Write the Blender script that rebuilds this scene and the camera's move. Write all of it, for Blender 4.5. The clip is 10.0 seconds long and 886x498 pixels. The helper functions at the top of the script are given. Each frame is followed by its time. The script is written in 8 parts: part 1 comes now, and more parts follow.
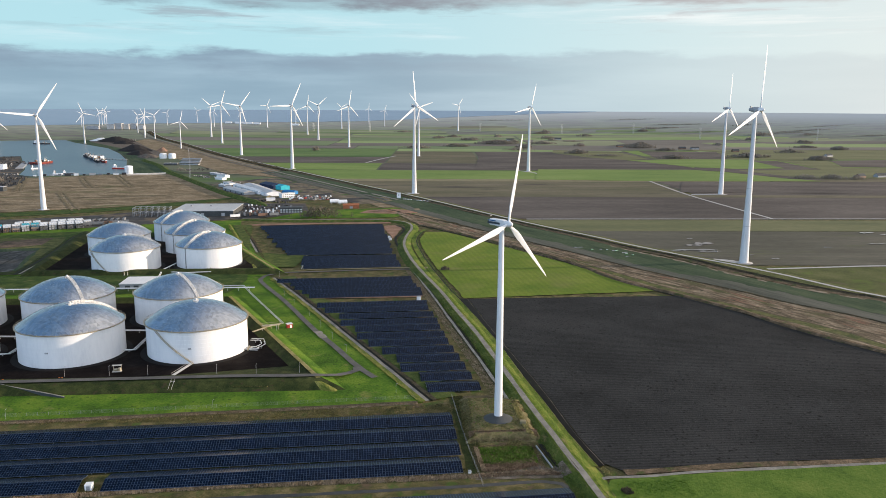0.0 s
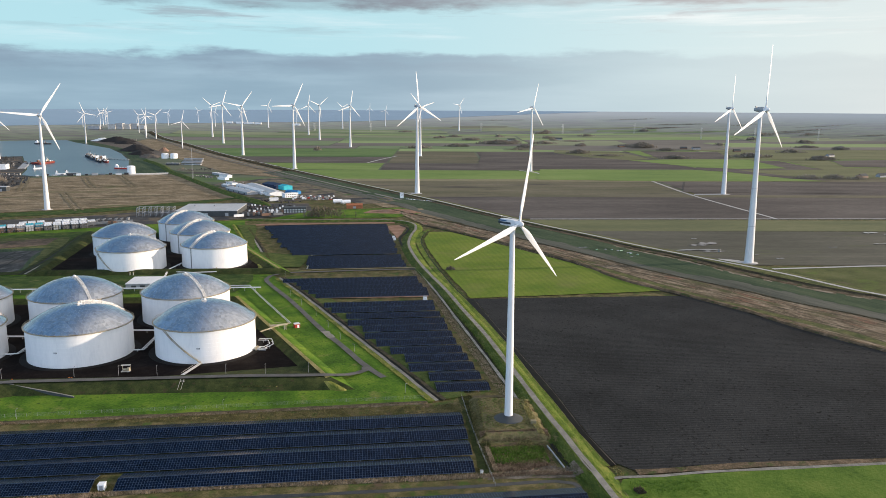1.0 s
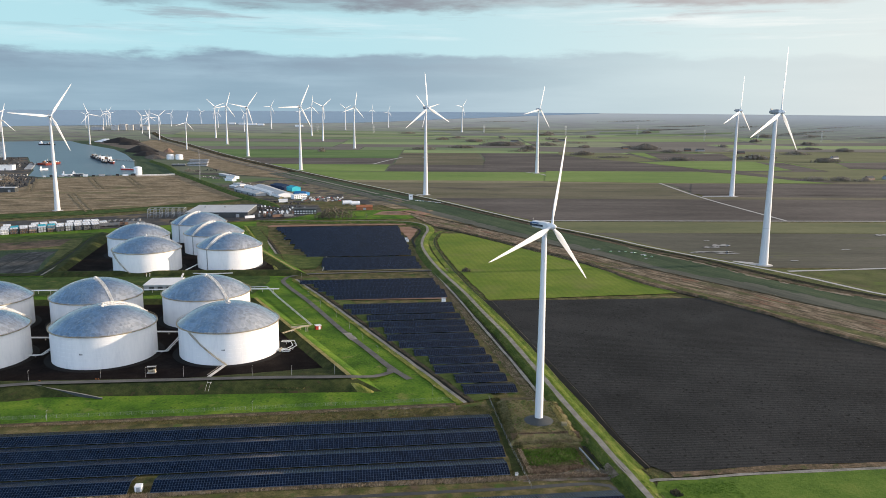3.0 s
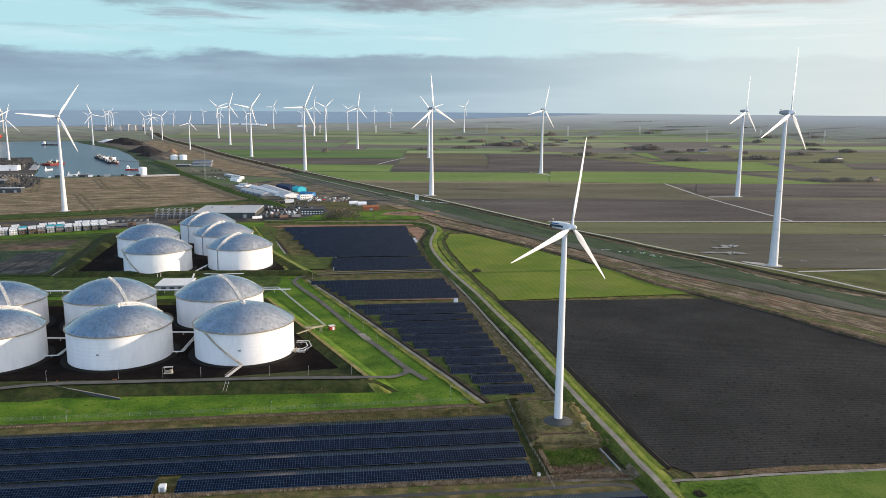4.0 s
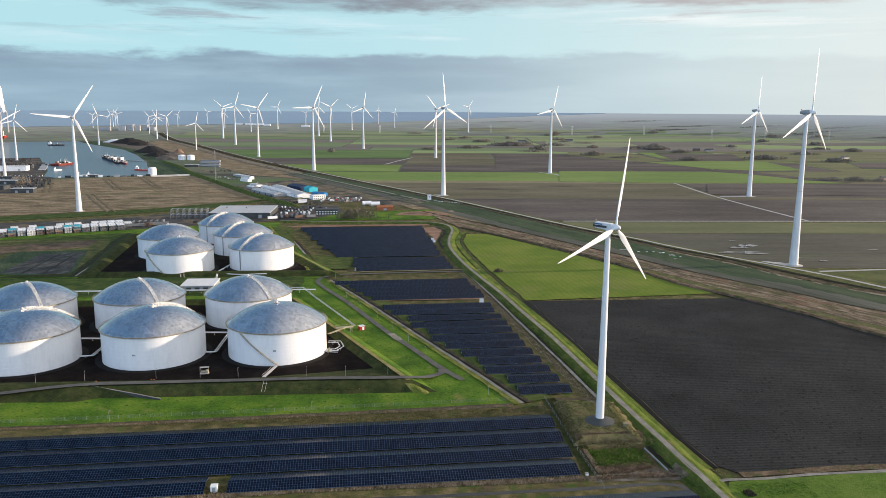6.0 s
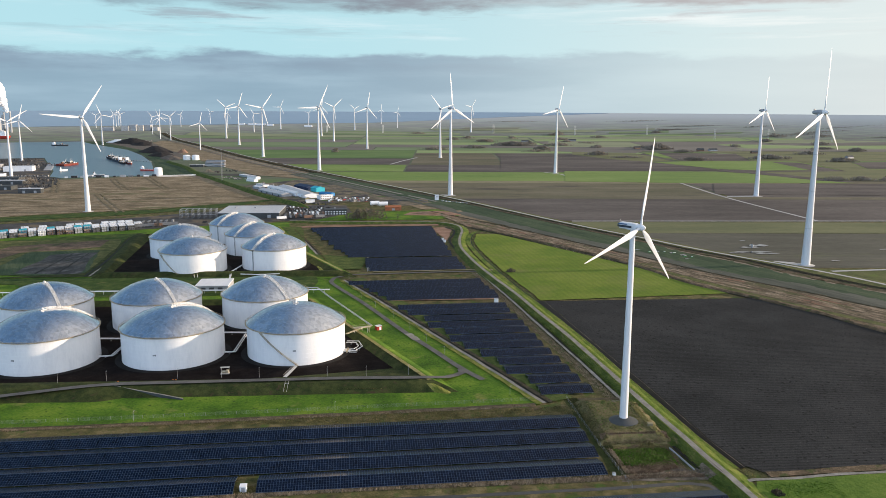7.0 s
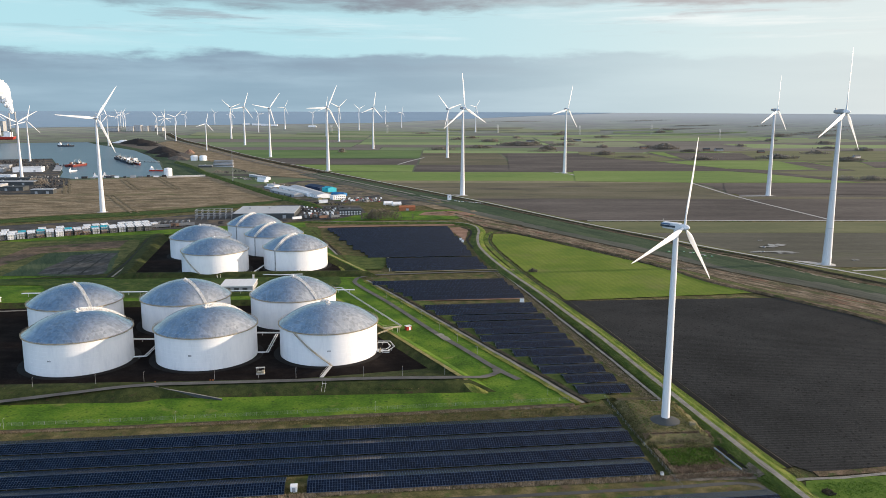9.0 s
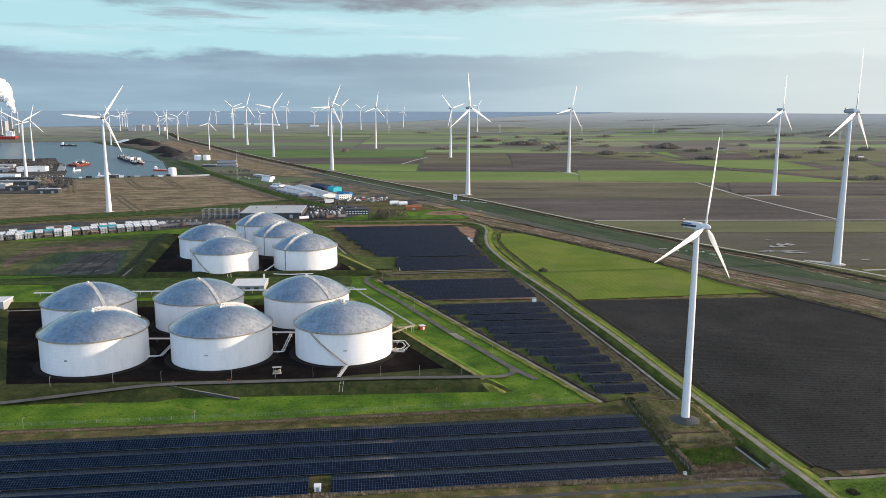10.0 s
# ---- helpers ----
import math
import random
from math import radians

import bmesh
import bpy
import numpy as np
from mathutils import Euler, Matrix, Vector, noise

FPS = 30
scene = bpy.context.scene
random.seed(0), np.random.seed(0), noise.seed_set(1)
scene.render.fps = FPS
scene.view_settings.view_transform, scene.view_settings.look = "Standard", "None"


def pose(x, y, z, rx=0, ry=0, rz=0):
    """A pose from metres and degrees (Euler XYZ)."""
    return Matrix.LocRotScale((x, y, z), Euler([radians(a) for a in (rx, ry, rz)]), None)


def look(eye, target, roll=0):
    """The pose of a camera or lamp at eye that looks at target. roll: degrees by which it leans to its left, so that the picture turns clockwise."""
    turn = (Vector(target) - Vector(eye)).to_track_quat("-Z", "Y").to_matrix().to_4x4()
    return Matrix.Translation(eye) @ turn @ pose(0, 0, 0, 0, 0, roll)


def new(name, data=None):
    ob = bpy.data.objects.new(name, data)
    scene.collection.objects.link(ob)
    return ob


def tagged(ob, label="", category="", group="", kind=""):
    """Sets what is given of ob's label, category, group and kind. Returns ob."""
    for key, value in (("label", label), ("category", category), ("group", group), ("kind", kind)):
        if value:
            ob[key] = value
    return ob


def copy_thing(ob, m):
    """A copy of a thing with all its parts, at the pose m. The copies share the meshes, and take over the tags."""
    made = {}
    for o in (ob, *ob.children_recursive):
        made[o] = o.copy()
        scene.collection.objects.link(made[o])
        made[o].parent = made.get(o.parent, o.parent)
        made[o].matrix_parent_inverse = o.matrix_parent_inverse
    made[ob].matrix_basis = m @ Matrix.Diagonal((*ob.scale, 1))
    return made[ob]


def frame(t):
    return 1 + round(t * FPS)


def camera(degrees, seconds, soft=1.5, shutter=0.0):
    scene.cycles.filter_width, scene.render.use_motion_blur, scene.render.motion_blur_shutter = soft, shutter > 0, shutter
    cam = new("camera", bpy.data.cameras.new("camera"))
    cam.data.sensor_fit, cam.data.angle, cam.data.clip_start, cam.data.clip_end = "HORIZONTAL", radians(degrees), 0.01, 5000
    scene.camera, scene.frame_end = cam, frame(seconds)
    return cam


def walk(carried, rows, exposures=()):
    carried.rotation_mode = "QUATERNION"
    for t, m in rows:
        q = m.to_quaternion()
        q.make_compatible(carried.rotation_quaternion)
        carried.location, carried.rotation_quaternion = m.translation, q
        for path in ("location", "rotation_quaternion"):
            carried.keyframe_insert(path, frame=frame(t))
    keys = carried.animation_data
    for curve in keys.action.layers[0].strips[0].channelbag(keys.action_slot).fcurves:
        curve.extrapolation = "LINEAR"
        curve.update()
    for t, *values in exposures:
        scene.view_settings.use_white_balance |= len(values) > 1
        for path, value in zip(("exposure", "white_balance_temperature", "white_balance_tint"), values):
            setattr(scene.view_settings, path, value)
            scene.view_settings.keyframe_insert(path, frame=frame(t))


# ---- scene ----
cam = camera(59.8, 10.0, soft=0.66)
PATH = [
    (0, (1.566, -0.001, 153.236), (1.583, 1.965, 152.87), 0.3),
    (0.5, (-0.872, -0.099, 153.189), (-0.854, 1.867, 152.823), 0.3),
    (1, (-3.541, -0.199, 153.202), (-3.524, 1.767, 152.836), 0.3),
    (1.5, (-6.625, -0.3, 153.264), (-6.608, 1.667, 152.9), 0.4),
    (2, (-10.25, -0.285, 153.389), (-10.232, 1.681, 153.024), 0.4),
    (2.5, (-14.26, -0.265, 153.495), (-14.242, 1.702, 153.131), 0.4),
    (4, (-27.835, -0.731, 153.816), (-27.819, 1.236, 153.454), 0.4),
    (4.5, (-32.542, -0.842, 153.88), (-32.526, 1.125, 153.518), 0.4),
    (5, (-37.511, -1.018, 153.975), (-37.495, 0.949, 153.613), 0.4),
    (6.5, (-53.818, -1.785, 154.281), (-53.804, 0.182, 153.918), 0.3),
    (7, (-59.515, -1.91, 154.318), (-59.502, 0.057, 153.955), 0.3),
    (7.5, (-64.748, -1.917, 154.297), (-64.735, 0.05, 153.934), 0.3),
    (8, (-69.957, -1.871, 154.288), (-69.945, 0.095, 153.925), 0.3),
    (8.5, (-74.815, -1.996, 154.321), (-74.803, -0.029, 153.958), 0.2),
    (9, (-79.586, -2.035, 154.326), (-79.575, -0.068, 153.963), 0.2),
    (9.5, (-84.34, -1.903, 154.271), (-84.328, 0.063, 153.907), 0.2),
    (10, (-89.275, -1.654, 154.142), (-89.264, 0.313, 153.778), 0.2),
]
walk(cam, [(t, look(eye, target, roll)) for t, eye, target, roll in PATH])

# ---- world and light ----
SUN_HEADING, SUN_HEIGHT = 81.6, 7.5        # degrees clockwise from +y, and above the horizon


def build_world():
    w = bpy.data.worlds.new("sky")
    scene.world = w
    w.use_nodes = True
    n, l = w.node_tree.nodes, w.node_tree.links
    n.clear()
    out, bg = n.new("ShaderNodeOutputWorld"), n.new("ShaderNodeBackground")
    sky = n.new("ShaderNodeTexSky")
    sky.sky_type, sky.sun_disc = "NISHITA", False
    sky.sun_elevation, sky.sun_rotation = radians(SUN_HEIGHT), radians(SUN_HEADING)
    sky.air_density, sky.dust_density, sky.ozone_density = 1.0, 0.6, 2.0
    coord, sep = n.new("ShaderNodeTexCoord"), n.new("ShaderNodeSeparateXYZ")
    l.new(coord.outputs["Generated"], sep.inputs[0])

    def math_node(op, a, b=None, clamp=False):
        m = n.new("ShaderNodeMath")
        m.operation, m.use_clamp = op, clamp
        for k, v in enumerate((a, b)):
            if v is None:
                continue
            if isinstance(v, (int, float)):
                m.inputs[k].default_value = v
            else:
                l.new(v, m.inputs[k])
        return m.outputs[0]

    def remap(v, a, b, lo=0.0, hi=1.0):
        m = n.new("ShaderNodeMapRange")
        m.interpolation_type = "SMOOTHSTEP"
        l.new(v, m.inputs[0])
        for k, q in zip((1, 2, 3, 4), (a, b, lo, hi)):
            m.inputs[k].default_value = q
        return m.outputs[0]

    def cloud_noise(scale, detail, squash, shift, rough=0.55):
        mp, nz = n.new("ShaderNodeMapping"), n.new("ShaderNodeTexNoise")
        mp.inputs["Scale"].default_value = (1, 1, squash)
        mp.inputs["Location"].default_value = (shift, shift * 0.7, shift * 0.3)
        l.new(coord.outputs["Generated"], mp.inputs[0])
        l.new(mp.outputs[0], nz.inputs["Vector"])
        nz.inputs["Scale"].default_value, nz.inputs["Detail"].default_value = scale, detail
        nz.inputs["Roughness"].default_value = rough
        return nz.outputs["Fac"]

    def mix(fac, a, b):
        m = n.new("ShaderNodeMix")
        m.data_type = "RGBA"
        for k, v in ((0, fac), (6, a), (7, b)):
            if isinstance(v, tuple):
                m.inputs[k].default_value = v
            else:
                l.new(v, m.inputs[k])
        return m.outputs[2]

    up = sep.outputs["Z"]
    scaled = n.new("ShaderNodeVectorMath")
    scaled.operation = "SCALE"
    scaled.inputs[3].default_value = SKY_GAIN
    l.new(sky.outputs[0], scaled.inputs[0])
    # thin high veil that pales the clear air, brighter towards the sun
    sunward = remap(sep.outputs["X"], -0.30, 0.92)
    veil = mix(sunward, (0.37, 0.66, 0.765, 1), (0.69, 0.745, 0.745, 1))
    sun_half = remap(sep.outputs["X"], -0.38, 0.5)
    overhead = mix(sun_half, (0.055, 0.185, 0.41, 1), (1.15, 1.10, 1.0, 1))
    veil = mix(remap(up, 0.16, 0.42), veil, overhead)
    behind = remap(sep.outputs["Y"], 0.15, -0.55)
    behind = math_node("MULTIPLY", behind, remap(up, 0.4, 0.85, 1.0, 0.12))
    veil = mix(behind, veil, mix(sun_half, (1.0, 1.55, 2.35, 1), (1.4, 1.7, 2.05, 1)))
    low = remap(up, 0.02, 0.45, 0.95, 0.62)
    air = mix(low, scaled.outputs[0], veil)
    # the grey bank over the sea, with a ragged upper edge
    wob = math_node("MULTIPLY", math_node("SUBTRACT", cloud_noise(3.2, 7, 9.0, 3.1), 0.5), 0.045)
    wob2 = math_node("MULTIPLY", math_node("SUBTRACT", cloud_noise(1.4, 2, 1.0, 8.3), 0.5), 0.03)
    lumps = math_node("MULTIPLY", math_node("SUBTRACT", cloud_noise(11.0, 8, 4.0, 21.3, 0.6), 0.5), 0.034)
    edge = math_node("ADD", math_node("ADD", up, lumps), math_node("ADD", wob, wob2))
    bank = remap(edge, 0.056, 0.067, 1.0, 0.0)
    streak = remap(cloud_noise(3.4, 8, 9.0, 1.7), 0.34, 0.74)
    bank_col = mix(sunward, (0.215, 0.340, 0.448, 1), (0.50, 0.565, 0.59, 1))
    bank_lit = mix(sunward, (0.287, 0.435, 0.550, 1), (0.60, 0.655, 0.665, 1))
    bank_tone = mix(streak, bank_col, bank_lit)
    brow = math_node("MULTIPLY", remap(edge, 0.030, 0.052), remap(cloud_noise(6.0, 8, 7.0, 31.0, 0.6), 0.36, 0.62))
    bank_tone = mix(math_node("MULTIPLY", brow, remap(sep.outputs["X"], -0.15, 0.2, 0.75, 0.3)), bank_tone, mix(sunward, (0.185, 0.275, 0.375, 1), (0.56, 0.61, 0.64, 1)))
    air = mix(math_node("MULTIPLY", bank, remap(sep.outputs["X"], -0.05, 0.40, 0.95, 0.34)), air, bank_tone)
    # thin bright streaks in the clear gap
    gap = math_node("MULTIPLY", remap(cloud_noise(3.0, 9, 16.0, 14.2, 0.62), 0.50, 0.72), remap(up, 0.06, 0.085, 0.0, 0.65))
    air = mix(gap, air, mix(sunward, (0.55, 0.74, 0.82, 1), (0.95, 0.94, 0.90, 1)))
    # broken heavier cloud higher up
    back = remap(sep.outputs["Y"], -0.35, 0.35, -0.17, 0.0)
    rag = math_node("ADD", math_node("MULTIPLY", wob, 0.75), math_node("MULTIPLY", lumps, 0.9))
    high = remap(math_node("ADD", math_node("ADD", up, back), rag), 0.113, 0.124)
    high = math_node("MULTIPLY", high, remap(up, 0.17, 0.34, 1.0, 0.22))
    broken = remap(cloud_noise(5.0, 9, 5.0, 5.5, 0.62), 0.38, 0.60)
    wisp = math_node("MULTIPLY", remap(cloud_noise(4.2, 9, 13.0, 11.0, 0.62), 0.54, 0.66), remap(up, 0.075, 0.105, 0.0, 0.7))
    grey = mix(sunward, (0.165, 0.215, 0.275, 1), (0.60, 0.58, 0.56, 1))
    air = mix(wisp, air, mix(sunward, (0.26, 0.34, 0.41, 1), (0.66, 0.66, 0.655, 1)))
    air = mix(math_node("MULTIPLY", high, math_node("ADD", math_node("MULTIPLY", broken, 0.6), 0.38)), air, grey)
    warm = n.new("ShaderNodeVectorMath")
    warm.operation = "MULTIPLY"
    warm.inputs[1].default_value = (1.095, 1.0, 0.962)
    l.new(air, warm.inputs[0])
    l.new(warm.outputs[0], bg.inputs[0])
    bg.inputs[1].default_value = WORLD_GAIN
    l.new(bg.outputs[0], out.inputs[0])


SKY_GAIN, WORLD_GAIN = 0.14, 0.85
build_world()
sun_data = bpy.data.lights.new("sun", "SUN")
sun_data.energy, sun_data.angle, sun_data.color = 4.6, radians(0.9), (1.0, 0.80, 0.61)
sun_ob = new("sun", sun_data)
_h, _e = radians(SUN_HEADING), radians(SUN_HEIGHT)
SUN_WAY = Vector((math.sin(_h) * math.cos(_e), math.cos(_h) * math.cos(_e), math.sin(_e)))
sun_ob.matrix_world = look(SUN_WAY * 900, (0, 0, 0))
scene.view_settings.exposure = 0.5


# ---- materials ----
def surface(name, colours, scale=1.0, rough=0.85, metal=0.0, bump=0.0, fine=9.0, stretch=(1, 1, 1), turn=0.0, spots=None, island=0.0, rows=None, spec=0.14, coat=0.0):
    """A surface whose colour wanders between the colours at a broad and a fine scale (metres a cell)."""
    m = bpy.data.materials.new(name)
    m.use_nodes = True
    n, l = m.node_tree.nodes, m.node_tree.links
    b = n["Principled BSDF"]
    b.inputs["Roughness"].default_value, b.inputs["Metallic"].default_value = rough, metal
    b.inputs["Specular IOR Level"].default_value = spec
    b.inputs["Coat Weight"].default_value = coat
    geo, mp = n.new("ShaderNodeNewGeometry"), n.new("ShaderNodeMapping")
    rot = n.new("ShaderNodeMapping")
    rot.inputs["Rotation"].default_value = (0, 0, radians(turn))
    mp.inputs["Scale"].default_value = stretch
    l.new(geo.outputs["Position"], rot.inputs[0])
    l.new(rot.outputs[0], mp.inputs[0])

    def noise_at(metres, detail=6.0, rgh=0.6):
        t = n.new("ShaderNodeTexNoise")
        t.inputs["Scale"].default_value, t.inputs["Detail"].default_value, t.inputs["Roughness"].default_value = 1.0 / metres, detail, rgh
        l.new(mp.outputs[0], t.inputs["Vector"])
        return t.outputs["Fac"]

    def mixed(fac, a, c, kind="MIX"):
        x = n.new("ShaderNodeMix")
        x.data_type, x.blend_type = "RGBA", kind
        for k, v in ((0, fac), (6, a), (7, c)):
            if isinstance(v, (int, float)):
                x.inputs[k].default_value = v
            elif isinstance(v, tuple):
                x.inputs[k].default_value = (*v, 1)
            else:
                l.new(v, x.inputs[k])
        return x.outputs[2]

    broad, small = noise_at(scale, 7, 0.62), noise_at(scale / fine, 6, 0.65)
    add = n.new("ShaderNodeMath")
    add.operation = "MULTIPLY_ADD"
    l.new(small, add.inputs[0])
    add.inputs[1].default_value = 0.55
    sub = n.new("ShaderNodeMath")
    sub.operation = "MULTIPLY_ADD"
    l.new(broad, sub.inputs[0])
    sub.inputs[1].default_value, sub.inputs[2].default_value = 1.0, -0.275
    l.new(sub.outputs[0], add.inputs[2])
    ramp = n.new("ShaderNodeValToRGB")
    ramp.color_ramp.elements[0].position, ramp.color_ramp.elements[1].position = 0.32, 0.68
    ramp.color_ramp.elements[0].color, ramp.color_ramp.elements[1].color = (*colours[0], 1), (*colours[-1], 1)
    for k, c in enumerate(colours[1:-1], 1):
        e = ramp.color_ramp.elements.new(0.32 + 0.36 * k / (len(colours) - 1))
        e.color = (*c, 1)
    l.new(add.outputs[0], ramp.inputs[0])
    col = ramp.outputs[0]
    if spots:                       # a second colour in patches: (colour, metres, how rare, how hard)
        for tint, metres, rare, hard in spots:
            r = n.new("ShaderNodeMapRange")
            l.new(noise_at(metres, 5, 0.6), r.inputs[0])
            r.inputs[1].default_value, r.inputs[2].default_value = rare, rare + hard
            col = mixed(r.outputs[0], col, tint)
    height = small
    if rows:                        # drill rows: (metres apart, turn in degrees, depth of tone)
        apart, way, tone = rows
        mq, wv = n.new("ShaderNodeMapping"), n.new("ShaderNodeTexWave")
        mq.inputs["Rotation"].default_value = (0, 0, radians(-way))
        l.new(geo.outputs["Position"], mq.inputs[0])
        l.new(mq.outputs[0], wv.inputs["Vector"])
        wv.bands_direction = "Y"
        wv.inputs["Scale"].default_value, wv.inputs["Distortion"].default_value = 0.314 / apart, 0.6
        wv.inputs["Detail"].default_value, wv.inputs["Detail Scale"].default_value = 3.0, 3.0
        dark = n.new("ShaderNodeMapRange")
        l.new(wv.outputs["Fac"], dark.inputs[0])
        dark.inputs[3].default_value, dark.inputs[4].default_value = 1.0 - tone, 1.0 + tone
        vm = n.new("ShaderNodeVectorMath")
        vm.operation = "SCALE"
        l.new(col, vm.inputs[0])
        l.new(dark.outputs[0], vm.inputs[3])
        col = vm.outputs[0]
    if island:                      # each joined piece a little lighter or darker
        dark = n.new("ShaderNodeMapRange")
        l.new(geo.outputs["Random Per Island"], dark.inputs[0])
        dark.inputs[3].default_value, dark.inputs[4].default_value = 1.0 - island, 1.0 + island
        vm = n.new("ShaderNodeVectorMath")
        vm.operation = "SCALE"
        l.new(col, vm.inputs[0])
        l.new(dark.outputs[0], vm.inputs[3])
        col = vm.outputs[0]
    l.new(col, b.inputs["Base Color"])
    if bump:
        bp = n.new("ShaderNodeBump")
        bp.inputs["Distance"].default_value, bp.inputs["Strength"].default_value = bump, 0.8
        l.new(height, bp.inputs["Height"])
        l.new(bp.outputs[0], b.inputs["Normal"])
    return m


M = {}
M["rough_grass"] = surface("rough_grass", [(0.036, 0.044, 0.014), (0.098, 0.088, 0.034), (0.20, 0.16, 0.082)], 8, 0.95, bump=0.5, fine=9, spots=[((0.055, 0.095, 0.018), 9, 0.55, 0.1), ((0.115, 0.082, 0.055), 12, 0.60, 0.1)])
M["lawn"] = surface("lawn_grass", [(0.032, 0.080, 0.007), (0.075, 0.156, 0.012), (0.150, 0.222, 0.024)], 24, 0.92, bump=0.5, fine=18,
                    spots=[((0.20, 0.20, 0.06), 16, 0.60, 0.14), ((0.036, 0.082, 0.010), 3.0, 0.56, 0.1)])
M["meadow"] = surface("meadow_grass", [(0.092, 0.148, 0.016), (0.136, 0.188, 0.022), (0.182, 0.220, 0.038)], 60, 0.92, bump=0.15, fine=40, rows=(5.5, -81, 0.05), spots=[((0.165, 0.178, 0.048), 46, 0.53, 0.22), ((0.085, 0.155, 0.016), 70, 0.52, 0.2), ((0.13, 0.15, 0.04), 5, 0.60, 0.12)])
M["meadow_right"] = surface("meadow_short_grass", [(0.05, 0.10, 0.012), (0.09, 0.155, 0.02), (0.14, 0.19, 0.034)], 30, 0.92, bump=0.4, fine=22)
M["bank_grass"] = surface("bank_grass", [(0.04, 0.06, 0.018), (0.09, 0.10, 0.035), (0.16, 0.15, 0.06)], 9, 0.95, bump=0.4, fine=9)
# The broad paler patches imitate the sheen on the furrows by colour.
M["black_soil"] = surface("black_soil", [(0.0265, 0.0270, 0.0266), (0.036, 0.0367, 0.0362), (0.047, 0.0478, 0.0470)], 60, 0.8, bump=0.3, fine=48, rows=(2.6, 4, 0.20), spec=0.03,
                          spots=[((0.046, 0.0455, 0.0445), 95, 0.52, 0.16), ((0.105, 0.105, 0.10), 0.7, 0.64, 0.05), ((0.017, 0.0165, 0.016), 2.2, 0.58, 0.08)])
M["brown_soil"] = surface("brown_soil", [(0.062, 0.055, 0.050), (0.098, 0.085, 0.076), (0.140, 0.122, 0.108)], 80, 0.9, bump=0.3, fine=22, stretch=(0.3, 1, 1), rows=(9, 1, 0.09))
M["wet_stubble"] = surface("wet_stubble", [(0.088, 0.088, 0.049), (0.129, 0.117, 0.073), (0.175, 0.154, 0.105)], 70, 0.85, bump=0.3, fine=22, stretch=(0.25, 1, 1), rows=(11, 1, 0.16), spots=[((0.065, 0.057, 0.046), 60, 0.56, 0.1)])
M["dull_field"] = surface("dull_field", [(0.105, 0.118, 0.058), (0.143, 0.150, 0.073), (0.185, 0.182, 0.094)], 80, 0.9, bump=0.2, fine=20, stretch=(0.3, 1, 1))
M["green_field"] = surface("green_field", [(0.118, 0.188, 0.048), (0.158, 0.232, 0.060), (0.205, 0.268, 0.084)], 120, 0.9, bump=0.2, fine=18, stretch=(0.35, 1, 1), rows=(14, 1, 0.06))
M["deep_field"] = surface("deep_green_field", [(0.076, 0.135, 0.044), (0.105, 0.170, 0.056), (0.135, 0.199, 0.070)], 120, 0.9, bump=0.2, fine=18, stretch=(0.35, 1, 1))
# Lush bank grass, with the shade of its sunless side put into the colour.
M["ditch_green"] = surface("lush_shaded_bank_grass", [(0.028, 0.052, 0.011), (0.060, 0.092, 0.018), (0.115, 0.135, 0.036)], 5, 0.95, bump=0.5, fine=7, stretch=(1, 0.4, 1), spots=[((0.14, 0.12, 0.055), 4, 0.58, 0.1)])
# Blades for the same side, darkened to match its shade.
M["bank_blade"] = surface("shaded_bank_blades", [(0.038, 0.066, 0.012), (0.078, 0.112, 0.022), (0.14, 0.15, 0.042)], 6, 0.95, island=0.3)
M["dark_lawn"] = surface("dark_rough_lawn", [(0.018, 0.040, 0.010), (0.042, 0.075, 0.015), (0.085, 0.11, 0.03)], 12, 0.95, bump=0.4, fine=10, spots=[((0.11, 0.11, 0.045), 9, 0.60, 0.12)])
# Rough unmown weeds, darkened further to hold the shade of sunless slopes.
M["rough_slope"] = surface("unmown_shaded_slope", [(0.016, 0.026, 0.008), (0.034, 0.046, 0.013), (0.062, 0.070, 0.022)], 6, 0.95, bump=0.4, fine=9, spots=[((0.055, 0.042, 0.022), 4, 0.58, 0.1)])
# Yellowish dry grass, brightened so that its colour holds the low sunlight.
M["sunny_verge"] = surface("yellowish_sunlit_grass", [(0.075, 0.10, 0.018), (0.15, 0.17, 0.032), (0.27, 0.25, 0.075)], 6, 0.95, bump=0.5, fine=8, stretch=(1, 0.3, 1), turn=-25, spots=[((0.07, 0.10, 0.018), 7, 0.56, 0.1)])
M["brown_plot"] = surface("bare_reddish_plot", [(0.06, 0.052, 0.034), (0.12, 0.088, 0.062), (0.20, 0.14, 0.10)], 18, 0.95, bump=0.2, fine=6, spots=[((0.05, 0.065, 0.025), 24, 0.55, 0.1)])
M["yard_asphalt"] = surface("dark_yard_asphalt", [(0.040, 0.040, 0.041), (0.062, 0.061, 0.060), (0.095, 0.092, 0.088)], 16, 0.85, fine=8, spots=[((0.15, 0.118, 0.082), 42, 0.52, 0.1)])
M["silt"] = surface("dark_silty_bed", [(0.034, 0.036, 0.035), (0.062, 0.063, 0.060), (0.13, 0.13, 0.126)], 11, 0.85, fine=6, stretch=(1, 0.4, 1), turn=25, spots=[((0.028, 0.034, 0.020), 14, 0.60, 0.08)])
M["stair_metal"] = surface("pale_open_grating", [(0.40, 0.39, 0.37), (0.66, 0.65, 0.63), (0.82, 0.82, 0.80)], 1.6, 0.5, metal=0.2, fine=3)
